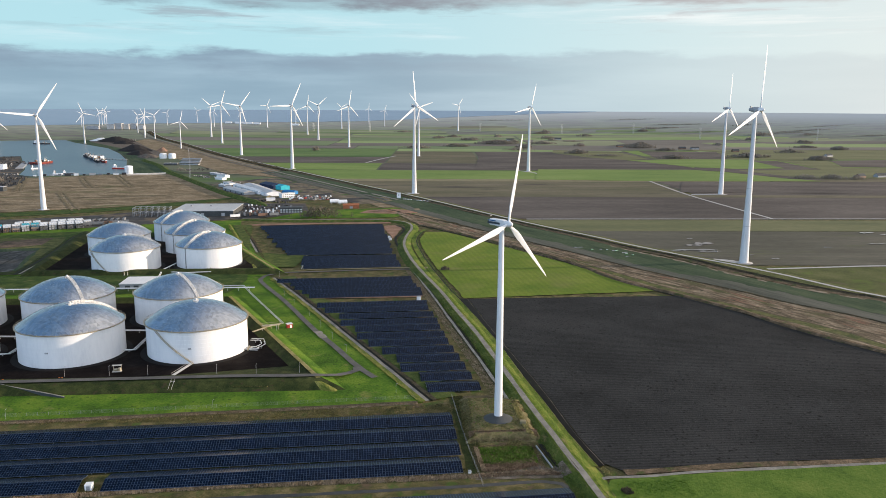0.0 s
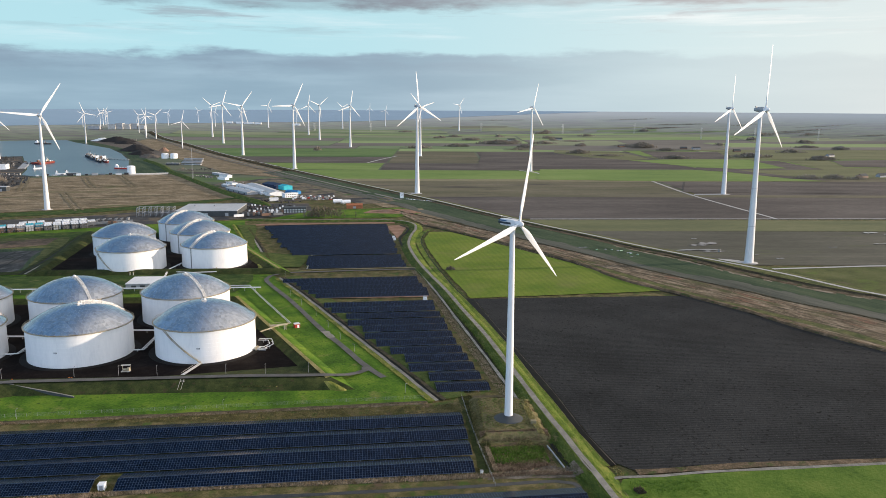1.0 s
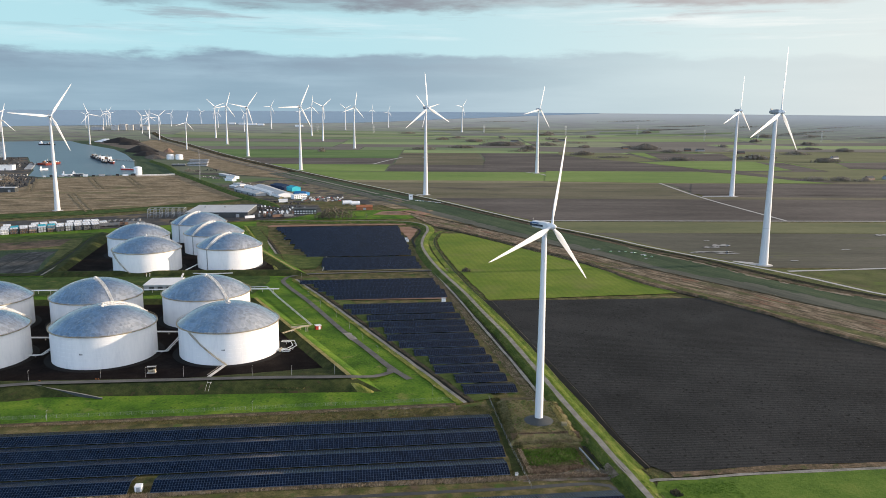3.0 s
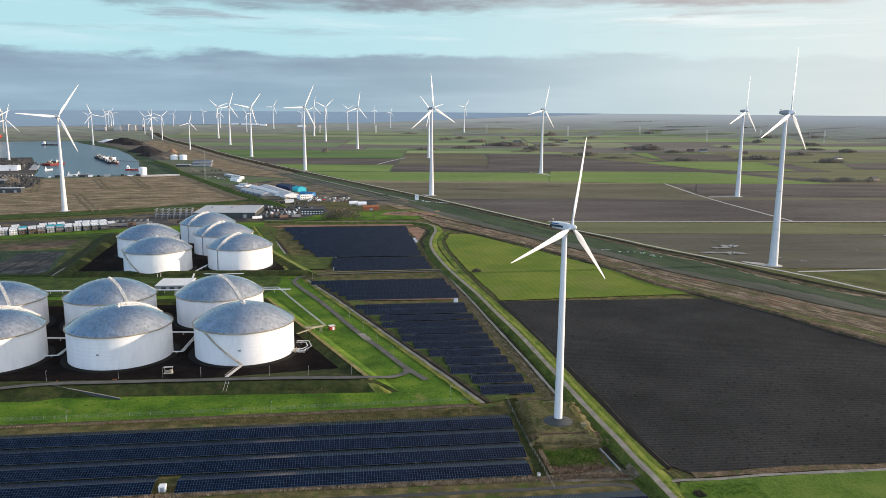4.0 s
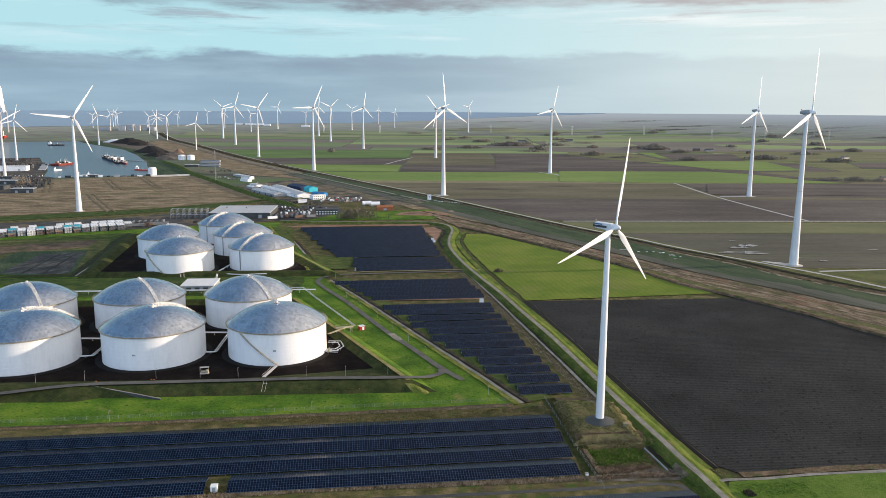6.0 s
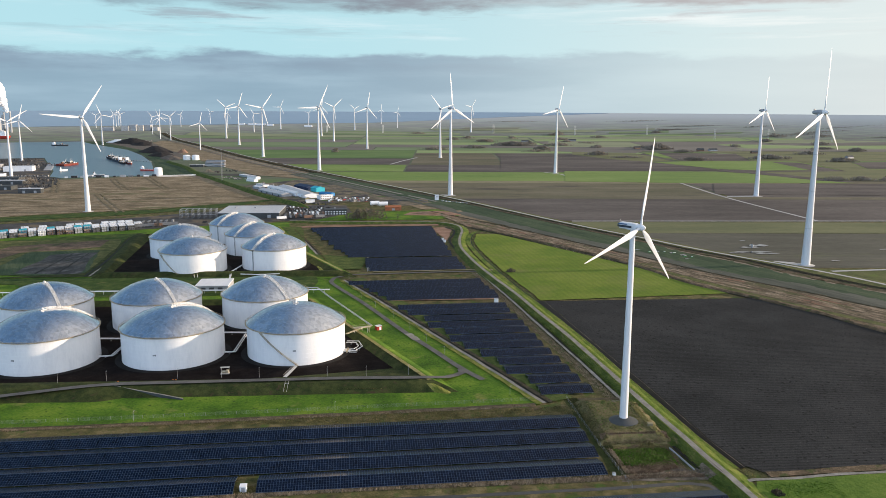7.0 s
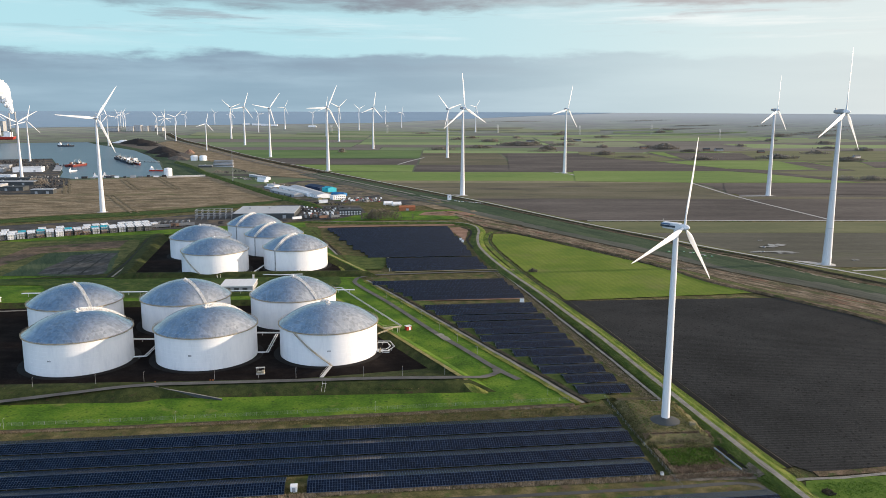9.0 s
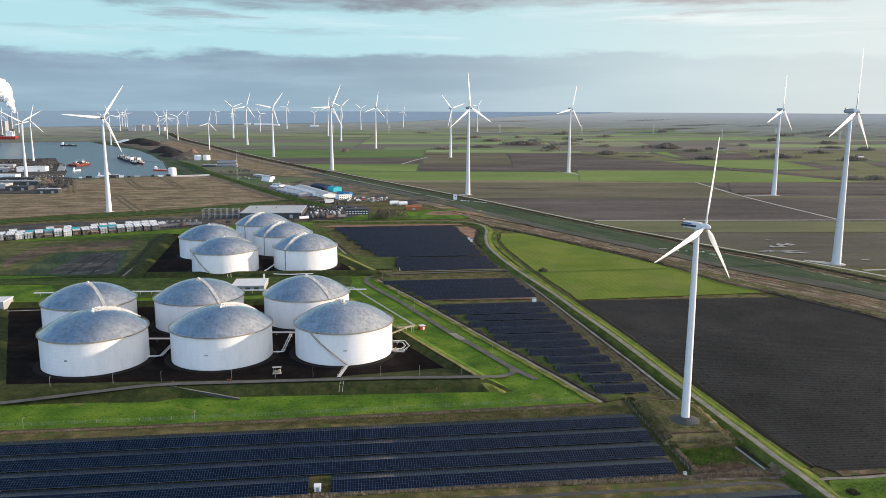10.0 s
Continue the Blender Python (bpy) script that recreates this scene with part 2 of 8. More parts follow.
M["tan_strip"] = surface("dry_verge", [(0.19, 0.17, 0.10), (0.25, 0.22, 0.14)], 30, 0.95, bump=0.2)
M["far_land"] = surface("far_land", [(0.088, 0.111, 0.070), (0.117, 0.135, 0.088), (0.146, 0.152, 0.105)], 420, 0.95, fine=7, stretch=(0.4, 1.6, 1),
                        spots=[((0.07, 0.068, 0.058), 300, 0.55, 0.06), ((0.10, 0.145, 0.06), 380, 0.57, 0.05)])
# Paler copies of the field colours: distance haze put into the base colour.
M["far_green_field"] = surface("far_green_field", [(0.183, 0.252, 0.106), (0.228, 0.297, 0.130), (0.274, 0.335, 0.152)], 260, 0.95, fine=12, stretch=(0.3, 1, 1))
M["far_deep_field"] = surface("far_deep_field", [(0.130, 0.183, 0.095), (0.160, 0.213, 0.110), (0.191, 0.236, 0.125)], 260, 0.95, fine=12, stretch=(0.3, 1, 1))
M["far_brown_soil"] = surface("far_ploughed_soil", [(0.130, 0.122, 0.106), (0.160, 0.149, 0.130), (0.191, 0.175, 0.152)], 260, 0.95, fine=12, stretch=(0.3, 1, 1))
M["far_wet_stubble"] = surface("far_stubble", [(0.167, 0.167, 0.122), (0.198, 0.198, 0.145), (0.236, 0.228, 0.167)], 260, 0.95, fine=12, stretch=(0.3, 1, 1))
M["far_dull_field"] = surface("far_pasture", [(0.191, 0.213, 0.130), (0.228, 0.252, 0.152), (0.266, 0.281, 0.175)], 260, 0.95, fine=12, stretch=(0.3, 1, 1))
M["rough_waste"] = surface("dry_waste_ground", [(0.100, 0.079, 0.046), (0.205, 0.160, 0.100), (0.34, 0.27, 0.18)], 18, 0.95, bump=0.4, fine=8, stretch=(0.45, 1, 1),
                           spots=[((0.12, 0.12, 0.055), 60, 0.58, 0.1), ((0.12, 0.095, 0.065), 14, 0.6, 0.08)])
# Dry crest grass, paled further to carry the sun's highlight in its colour.
M["dry_crest"] = surface("dry_lit_crest_grass", [(0.17, 0.155, 0.05), (0.27, 0.24, 0.095), (0.36, 0.31, 0.14)], 7, 0.95, bump=0.4)
M["steam"] = surface("white_steam", [(0.80, 0.80, 0.80), (0.88, 0.88, 0.88)], 20, 1.0)
M["brown_bank"] = surface("dry_bank_grass", [(0.050, 0.042, 0.026), (0.150, 0.116, 0.078), (0.33, 0.265, 0.19)], 5, 0.95, bump=0.8, fine=6, stretch=(1, 0.22, 1), turn=-31, spots=[((0.075, 0.082, 0.032), 15, 0.54, 0.1), ((0.19, 0.105, 0.07), 9, 0.57, 0.08), ((0.045, 0.040, 0.026), 4, 0.60, 0.06)])
M["pale_edge"] = surface("pale_bare_edge", [(0.10, 0.085, 0.05), (0.21, 0.175, 0.125), (0.34, 0.29, 0.22)], 8, 0.95, bump=0.2, fine=5)
# Dead dike grass; the shade of the steep face is put into its colour.
M["dike_brown"] = surface("dead_shaded_dike_grass", [(0.022, 0.021, 0.013), (0.045, 0.040, 0.024), (0.095, 0.080, 0.05)], 9, 0.95, bump=0.5, fine=8, spots=[((0.05, 0.062, 0.026), 20, 0.55, 0.1)])
M["weed_bank"] = surface("dark_weedy_ridge", [(0.030, 0.030, 0.017), (0.060, 0.052, 0.030), (0.12, 0.095, 0.055)], 5, 0.95, bump=0.4, fine=6)
M["foot_bank"] = surface("rough_brown_bank_edge", [(0.055, 0.047, 0.026), (0.115, 0.085, 0.052), (0.21, 0.15, 0.098)], 6, 0.95, bump=0.5, fine=6, spots=[((0.06, 0.075, 0.025), 9, 0.55, 0.1)])
M["dike_pasture"] = surface("dull_dike_pasture", [(0.055, 0.068, 0.022), (0.088, 0.102, 0.032), (0.125, 0.128, 0.05)], 36, 0.92, bump=0.4, fine=18, spots=[((0.10, 0.145, 0.026), 40, 0.55, 0.12), ((0.10, 0.085, 0.05), 26, 0.6, 0.1)])
M["flooded_stubble"] = surface("flooded_stubble", [(0.072, 0.070, 0.052), (0.100, 0.096, 0.072), (0.138, 0.128, 0.098)], 60, 0.8, bump=0.3, fine=20, stretch=(0.25, 1, 1), rows=(9, 1, 0.06), spots=[((0.105, 0.115, 0.05), 70, 0.58, 0.1)])
M["marsh"] = surface("wet_marsh_grass", [(0.050, 0.058, 0.044), (0.088, 0.092, 0.072), (0.13, 0.128, 0.105)], 18, 0.8, bump=0.4, fine=7, stretch=(1, 0.1, 1), turn=-28.5)
M["earth_red"] = surface("bare_reddish_earth", [(0.18, 0.105, 0.07), (0.26, 0.16, 0.11), (0.32, 0.21, 0.15)], 12, 0.95, bump=0.4)
M["asphalt"] = surface("asphalt", [(0.085, 0.083, 0.08), (0.115, 0.112, 0.105), (0.145, 0.14, 0.13)], 9, 0.85, bump=0.02, fine=14)
M["track"] = surface("worn_gravel_track", [(0.165, 0.157, 0.137), (0.228, 0.216, 0.19), (0.305, 0.288, 0.252)], 6, 0.92, bump=0.05, fine=8)
M["concrete_path"] = surface("pale_gravel", [(0.20, 0.185, 0.155), (0.28, 0.262, 0.225), (0.37, 0.345, 0.30)], 5, 0.92, bump=0.05, fine=6)
M["concrete"] = surface("pale_concrete", [(0.36, 0.35, 0.33), (0.45, 0.44, 0.42), (0.53, 0.52, 0.50)], 6, 0.85, bump=0.02, fine=10)
M["earth_grey"] = surface("trampled_mud", [(0.075, 0.064, 0.052), (0.12, 0.102, 0.085), (0.17, 0.148, 0.125)], 5, 0.92, bump=0.1)
M["bund_floor"] = surface("wet_black_floor", [(0.006, 0.0045, 0.0042), (0.011, 0.0085, 0.0078), (0.020, 0.016, 0.014)], 14, 0.85, bump=0.08, fine=12, spec=0.03)
M["reed"] = surface("dry_reed", [(0.18, 0.135, 0.083), (0.29, 0.222, 0.146), (0.40, 0.312, 0.218)], 5, 0.95, island=0.35)
M["scrub"] = surface("dark_scrub", [(0.042, 0.040, 0.024), (0.075, 0.064, 0.040), (0.115, 0.095, 0.062)], 6, 0.95, island=0.4)
M["ditch_water"] = surface("still_ditch_water", [(0.009, 0.009, 0.008), (0.017, 0.016, 0.013)], 8, 0.5, bump=0.01, spec=0.03, spots=[((0.022, 0.030, 0.010), 5, 0.58, 0.1)])
M["canal_water"] = surface("pale_still_canal_water", [(0.032, 0.032, 0.029), (0.060, 0.058, 0.052)], 5, 0.22, bump=0.01, spec=0.22)
M["puddle_water"] = surface("standing_water", [(0.07, 0.07, 0.07), (0.09, 0.09, 0.088)], 12, 0.03, spec=0.9)
M["slope_green"] = surface("dark_slope_grass", [(0.028, 0.050, 0.026), (0.048, 0.076, 0.038), (0.074, 0.098, 0.052)], 16, 0.9, bump=0.4, fine=8, stretch=(1, 0.12, 1), turn=-28.5)
M["harbour_water"] = surface("harbour_water", [(0.055, 0.105, 0.145), (0.075, 0.13, 0.172)], 60, 0.28, bump=0.25, fine=16, stretch=(0.5, 1, 1), spec=0.34)
M["sea_water"] = surface("far_sea_water", [(0.245, 0.345, 0.435), (0.275, 0.375, 0.465)], 500, 0.6, fine=9, stretch=(0.2, 1, 1), spec=0.2)
M["white_paint"] = surface("white_paint", [(0.76, 0.77, 0.78), (0.83, 0.835, 0.835), (0.87, 0.87, 0.865)], 7, 0.42, fine=6, stretch=(1, 1, 0.25))
M["turbine_white"] = surface("pale_turbine_coating", [(0.70, 0.71, 0.72), (0.77, 0.78, 0.78)], 9, 0.35, fine=8, stretch=(1, 1, 0.2))
M["tower_concrete"] = surface("painted_tower_concrete", [(0.60, 0.61, 0.62), (0.68, 0.69, 0.69)], 11, 0.55, fine=9, stretch=(1, 1, 0.25))
M["nacelle_dark"] = surface("dark_nacelle_grille", [(0.045, 0.055, 0.07), (0.07, 0.085, 0.10)], 2, 0.6)
M["nacelle_blue"] = surface("blue_stripe_paint", [(0.06, 0.13, 0.26), (0.08, 0.16, 0.30)], 2, 0.5)
M["dome_metal"] = surface("weathered_aluminium_sheet", [(0.53, 0.58, 0.64), (0.61, 0.65, 0.70), (0.70, 0.73, 0.76)], 14, 0.2, metal=1.0, fine=5, island=0.17)
M["galvanised"] = surface("galvanised_steel", [(0.50, 0.50, 0.49), (0.64, 0.64, 0.62)], 3, 0.45, metal=0.4)
M["rust_steel"] = surface("stained_yellowish_steel", [(0.30, 0.24, 0.15), (0.45, 0.39, 0.28), (0.52, 0.48, 0.38)], 4, 0.6, metal=0.3)
M["pv_glass"] = surface("dark_blue_solar_glass", [(0.0018, 0.0056, 0.0155), (0.0040, 0.0100, 0.0265)], 6, 0.2, island=0.35, spec=0.085)
M["pv_frame"] = surface("solar_frame_aluminium", [(0.096, 0.138, 0.214), (0.134, 0.184, 0.27)], 6, 0.6, metal=0.0)
M["grey_roof"] = surface("pale_grey_roof_sheet", [(0.42, 0.43, 0.44), (0.52, 0.53, 0.54)], 14, 0.5, fine=8, stretch=(1, 0.15, 1))
M["white_roof"] = surface("white_roof_sheet", [(0.66, 0.67, 0.68), (0.76, 0.77, 0.77)], 14, 0.5, fine=8, stretch=(1, 0.15, 1))
M["dark_wall"] = surface("dark_grey_cladding", [(0.055, 0.06, 0.062), (0.08, 0.085, 0.085)], 8, 0.6)
M["grey_wall"] = surface("grey_cladding", [(0.30, 0.31, 0.32), (0.38, 0.39, 0.40)], 8, 0.6)
M["blue_wall"] = surface("blue_cladding", [(0.02, 0.15, 0.36), (0.03, 0.20, 0.44)], 9, 0.5)
M["turquoise"] = surface("turquoise_cladding", [(0.03, 0.36, 0.46), (0.05, 0.44, 0.54)], 9, 0.5)
M["navy_roof"] = surface("navy_roof_sheet", [(0.015, 0.03, 0.07), (0.025, 0.045, 0.10)], 9, 0.5)
M["rust_red"] = surface("rust_red_hull_paint", [(0.15, 0.035, 0.03), (0.21, 0.055, 0.045)], 6, 0.6)
M["red_paint"] = surface("red_paint", [(0.35, 0.04, 0.03), (0.46, 0.06, 0.04)], 5, 0.5)
M["brick_orange"] = surface("orange_brick", [(0.30, 0.11, 0.055), (0.40, 0.16, 0.08)], 3, 0.85)
M["window_dark"] = surface("dark_window_glass", [(0.02, 0.025, 0.03), (0.035, 0.04, 0.05)], 3, 0.1, spec=0.5)
M["black_pile"] = surface("black_bulk_heap", [(0.018, 0.016, 0.0155), (0.036, 0.032, 0.030)], 20, 0.9, bump=0.5)
M["rubber_dark"] = surface("dark_machinery", [(0.03, 0.03, 0.032), (0.06, 0.06, 0.062)], 4, 0.7)
M["tarp_green"] = surface("green_sheeting", [(0.05, 0.20, 0.07), (0.07, 0.26, 0.09)], 4, 0.7)
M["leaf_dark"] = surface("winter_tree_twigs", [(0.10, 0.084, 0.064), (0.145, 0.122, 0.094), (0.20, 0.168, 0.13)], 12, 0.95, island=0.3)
# Far twigs, lightened so that their colour carries the distance haze.
M["leaf_far"] = surface("hazy_far_twigs", [(0.20, 0.175, 0.14), (0.27, 0.235, 0.19), (0.34, 0.30, 0.245)], 40, 0.95, island=0.25)
M["container_brown"] = surface("brown_container_paint", [(0.16, 0.10, 0.075), (0.22, 0.14, 0.10)], 4, 0.6)
M["container_grey"] = surface("grey_container_paint", [(0.14, 0.15, 0.16), (0.20, 0.21, 0.22)], 4, 0.6)
M["orange_paint"] = surface("orange_paint", [(0.55, 0.16, 0.03), (0.62, 0.20, 0.05)], 4, 0.5)


def distant_land(name):
    """Land of hedged fields, with distance haze put into its colour, paler outwards."""
    m = surface(name, [(0.5, 0.5, 0.5)] * 2, 300, 0.95)
    n, l = m.node_tree.nodes, m.node_tree.links
    geo, ln, mp = n.new("ShaderNodeNewGeometry"), n.new("ShaderNodeVectorMath"), n.new("ShaderNodeMapping")
    shift = n.new("ShaderNodeVectorMath")
    shift.inputs[1].default_value = (40, 0, 0)
    l.new(geo.outputs["Position"], shift.inputs[0])
    ln.operation = "LENGTH"
    l.new(shift.outputs[0], ln.inputs[0])
    mp.inputs["Scale"].default_value = (1 / 300, 1 / 70, 0)
    l.new(geo.outputs["Position"], mp.inputs[0])
    patch, hedge = n.new("ShaderNodeTexNoise"), n.new("ShaderNodeTexNoise")
    for t, sc, d in ((patch, 1.0, 2.0), (hedge, 2.6, 4.0)):
        t.inputs["Scale"].default_value, t.inputs["Detail"].default_value = sc, d
        l.new(mp.outputs[0], t.inputs["Vector"])
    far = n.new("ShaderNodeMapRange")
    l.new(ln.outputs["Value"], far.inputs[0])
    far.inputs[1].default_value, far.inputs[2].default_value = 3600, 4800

    def ramp(fac, stops):
        r = n.new("ShaderNodeValToRGB")
        e = r.color_ramp.elements
        e[0].position, e[1].position = stops[0][0], stops[-1][0]
        e[0].color, e[1].color = (*stops[0][1], 1), (*stops[-1][1], 1)
        for p, c in stops[1:-1]:
            e.new(p).color = (*c, 1)
        l.new(fac, r.inputs[0])
        return r.outputs[0]
    base = ramp(patch.outputs["Fac"], ((0.36, (0.125, 0.118, 0.105)), (0.46, (0.135, 0.160, 0.105)), (0.54, (0.165, 0.205, 0.115)), (0.64, (0.150, 0.145, 0.115))))
    dark = ramp(hedge.outputs["Fac"], ((0.46, (1, 1, 1)), (0.58, (0.60, 0.61, 0.62))))
    haze = ramp(far.outputs[0], ((0.0, (0.04, 0.04, 0.04)), (0.4, (0.15, 0.15, 0.15)), (0.75, (0.45, 0.45, 0.45)), (0.92, (0.78, 0.78, 0.78)), (1.0, (0.97, 0.97, 0.97))))
    mul, mx = n.new("ShaderNodeMix"), n.new("ShaderNodeMix")
    mul.data_type = mx.data_type = "RGBA"
    mul.blend_type = "MULTIPLY"
    mul.inputs[0].default_value = 1.0
    l.new(base, mul.inputs[6])
    l.new(dark, mul.inputs[7])
    l.new(haze, mx.inputs[0])
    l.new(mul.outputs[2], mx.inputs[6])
    # pale haze grey that the land colour blends to near the rim
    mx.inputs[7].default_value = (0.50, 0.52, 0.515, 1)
    l.new(mx.outputs[2], n["Principled BSDF"].inputs["Base Color"])
    return m


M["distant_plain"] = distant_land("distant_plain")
M["yard_dirt"] = surface("trodden_yard_ground", [(0.07, 0.068, 0.045), (0.15, 0.125, 0.088), (0.24, 0.20, 0.15)], 18, 0.95, bump=0.2, fine=6, spots=[((0.055, 0.055, 0.056), 30, 0.50, 0.08), ((0.07, 0.11, 0.03), 34, 0.57, 0.08)])
M["bank_weed"] = surface("dark_bank_weeds", [(0.045, 0.054, 0.018), (0.085, 0.086, 0.032), (0.14, 0.12, 0.055)], 6, 0.95, island=0.3)
M["verge_tuft"] = surface("roadside_tufts", [(0.056, 0.096, 0.012), (0.108, 0.152, 0.021), (0.18, 0.19, 0.046)], 6, 0.95, island=0.3)
M["rough_tuft"] = surface("rough_tuft_grass", [(0.075, 0.072, 0.024), (0.14, 0.125, 0.05), (0.23, 0.185, 0.095)], 6, 0.95, island=0.35)
M["row_end"] = surface("olive_grass_at_row_ends", [(0.036, 0.058, 0.014), (0.066, 0.094, 0.022), (0.11, 0.125, 0.038)], 7, 0.95, bump=0.4, fine=8)
M["lawn_tuft"] = surface("mown_grass_blades", [(0.052, 0.112, 0.010), (0.092, 0.168, 0.016), (0.145, 0.212, 0.034)], 9, 0.95, island=0.3)
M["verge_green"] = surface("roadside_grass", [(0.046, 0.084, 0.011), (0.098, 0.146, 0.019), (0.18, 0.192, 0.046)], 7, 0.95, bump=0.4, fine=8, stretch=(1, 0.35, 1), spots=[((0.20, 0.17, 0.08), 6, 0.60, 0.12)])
M["plot_grass"] = surface("tussock_grass", [(0.035, 0.075, 0.012), (0.075, 0.125, 0.02), (0.15, 0.15, 0.05)], 5, 0.95, bump=0.4, fine=8, spots=[((0.14, 0.09, 0.052), 5, 0.59, 0.08)])
M["mound_grass"] = surface("rough_mound_grass", [(0.070, 0.070, 0.028), (0.150, 0.130, 0.060), (0.26, 0.215, 0.12)], 5, 0.95, bump=0.5, fine=7, spots=[((0.065, 0.095, 0.022), 5, 0.55, 0.1), ((0.15, 0.105, 0.065), 6, 0.57, 0.1)])
M["mud_apron"] = surface("muddy_trodden_ground", [(0.06, 0.053, 0.036), (0.125, 0.105, 0.084), (0.205, 0.178, 0.15)], 7, 0.95, bump=0.2, fine=8, spots=[((0.07, 0.075, 0.025), 6, 0.55, 0.1)])
M["plot_tuft"] = surface("green_tuft_grass", [(0.04, 0.09, 0.012), (0.085, 0.15, 0.02), (0.15, 0.18, 0.045)], 5, 0.95, island=0.3)
M["earth_tuft"] = surface("dead_reddish_grass", [(0.11, 0.078, 0.050), (0.19, 0.130, 0.085), (0.29, 0.205, 0.14)], 5, 0.95, island=0.35)
M["dark_gravel2"] = surface("oily_gravel", [(0.010, 0.0092, 0.0085), (0.018, 0.0165, 0.015)], 4, 0.85, bump=0.08)
M["pale_blue"] = surface("pale_blue_container_paint", [(0.30, 0.48, 0.60), (0.42, 0.58, 0.68)], 4, 0.6)
M["tan_paint"] = surface("tan_container_paint", [(0.42, 0.30, 0.20), (0.55, 0.42, 0.30)], 4, 0.6)
M["goods_mixed"] = surface("mixed_pale_goods", [(0.07, 0.07, 0.07), (0.20, 0.19, 0.175), (0.46, 0.45, 0.43)], 9, 0.7, fine=3, island=0.5)
M["goods_dark"] = surface("mixed_dark_goods", [(0.030, 0.031, 0.033), (0.062, 0.061, 0.060), (0.13, 0.12, 0.112)], 9, 0.8, fine=3, island=0.5)
M["dirt_dark"] = surface("trodden_dirt", [(0.128, 0.108, 0.063), (0.210, 0.168, 0.105)], 12, 0.95)


# ---- mesh tools ----
HORIZON_RIM, FLAT_TO, RIM_UP = 4870.0, 3600.0, 122.0


def lie(x, y):
    """The height of the ground: flat, and lifted gently where the land runs out towards the horizon."""
    d = math.hypot(x + 40, y)
    return 0.0 if d < FLAT_TO else RIM_UP * ((d - FLAT_TO) / (HORIZON_RIM - FLAT_TO)) ** 2


class Geo:
    """Gathers faces for one mesh."""

    def __init__(self):
        self.v, self.f, self.m = [], [], Matrix.Identity(4)

    def add(self, verts, faces):
        k = len(self.v)
        self.v += [tuple(self.m @ Vector(p)) for p in verts]
        self.f += [tuple(i + k for i in q) for q in faces]
        return self

    def box(self, x, y, z, sx, sy, sz, turn=0.0, taper=1.0, bevel=0.0):
        """A box on its base centre (x, y, z); the top is taper times as wide, its upright edges cut by bevel."""
        c, s = math.cos(radians(turn)), math.sin(radians(turn))

        def ring(ax, ay, h):
            b = min(bevel, ax * 0.45, ay * 0.45)
            pts = [(-ax, -ay), (ax, -ay), (ax, ay), (-ax, ay)] if b <= 0 else [(-ax + b, -ay), (ax - b, -ay), (ax, -ay + b), (ax, ay - b), (ax - b, ay), (-ax + b, ay), (-ax, ay - b), (-ax, -ay + b)]
            return [(x + p * c - q * s, y + p * s + q * c, h) for p, q in pts]
        rings = [ring(sx / 2, sy / 2, z)]
        if bevel > 0:
            rings += [ring(sx / 2 * taper, sy / 2 * taper, z + sz - bevel), ring(sx / 2 * taper - bevel, sy / 2 * taper - bevel, z + sz)]
        else:
            rings += [ring(sx / 2 * taper, sy / 2 * taper, z + sz)]
        return self.loft(rings, True, True)

    def loft(self, rings, cap0=False, cap1=False, closed=True):
        n = len(rings[0])
        verts = [p for r in rings for p in r]
        faces = []
        for k in range(len(rings) - 1):
            for i in range(n if closed else n - 1):
                j = (i + 1) % n
                faces.append((k * n + i, k * n + j, (k + 1) * n + j, (k + 1) * n + i))
        if cap0:
            faces.append(tuple(reversed(range(n))))
        if cap1:
            faces.append(tuple(range((len(rings) - 1) * n, len(rings) * n)))
        return self.add(verts, faces)

    def turned(self, profile, n=48, x=0.0, y=0.0, cap0=True, cap1=True):
        """A body of revolution: profile of (radius, height)."""
        return self.loft([[(x + r * math.cos(2 * math.pi * i / n), y + r * math.sin(2 * math.pi * i / n), h) for i in range(n)] for r, h in profile], cap0, cap1)

    def rod(self, a, b, r, r1=None, n=6):
        a, b = Vector(a), Vector(b)
        w = (b - a).normalized()
        u = w.orthogonal().normalized()
        t = w.cross(u)
        r1 = r if r1 is None else r1
        return self.loft([[tuple(p + (u * math.cos(2 * math.pi * i / n) + t * math.sin(2 * math.pi * i / n)) * q) for i in range(n)] for p, q in ((a, r), (b, r1))], True, True)

    def tube(self, pts, r, n=6):
        for a, b in zip(pts, pts[1:]):
            self.rod(a, b, r, n=n)
        return self

    def gable(self, x, y, z, sx, sy, h, rise, turn=0.0):
        """A pitched shed: ridge along its length sx."""
        c, s = math.cos(radians(turn)), math.sin(radians(turn))

        def at(p, q, k):
            return (x + p * c - q * s, y + p * s + q * c, z + k)
        a, b = sx / 2, sy / 2
        v = [at(-a, -b, 0), at(a, -b, 0), at(a, b, 0), at(-a, b, 0), at(-a, -b, h), at(a, -b, h), at(a, b, h), at(-a, b, h), at(-a, 0, h + rise), at(a, 0, h + rise)]
        return self.add(v, [(0, 1, 5, 4), (2, 3, 7, 6), (1, 2, 6, 9, 5), (3, 0, 4, 8, 7), (4, 5, 9, 8), (6, 7, 8, 9), (3, 2, 1, 0)])

    def mesh(self, name, material, smooth=False):
        me = bpy.data.meshes.new(name)
        me.from_pydata(self.v, [], self.f)
        me.materials.append(material)
        if smooth:
            me.polygons.foreach_set("use_smooth", [True] * len(me.polygons))
            me.set_sharp_from_angle(angle=radians(35))
        me.update()
        return me


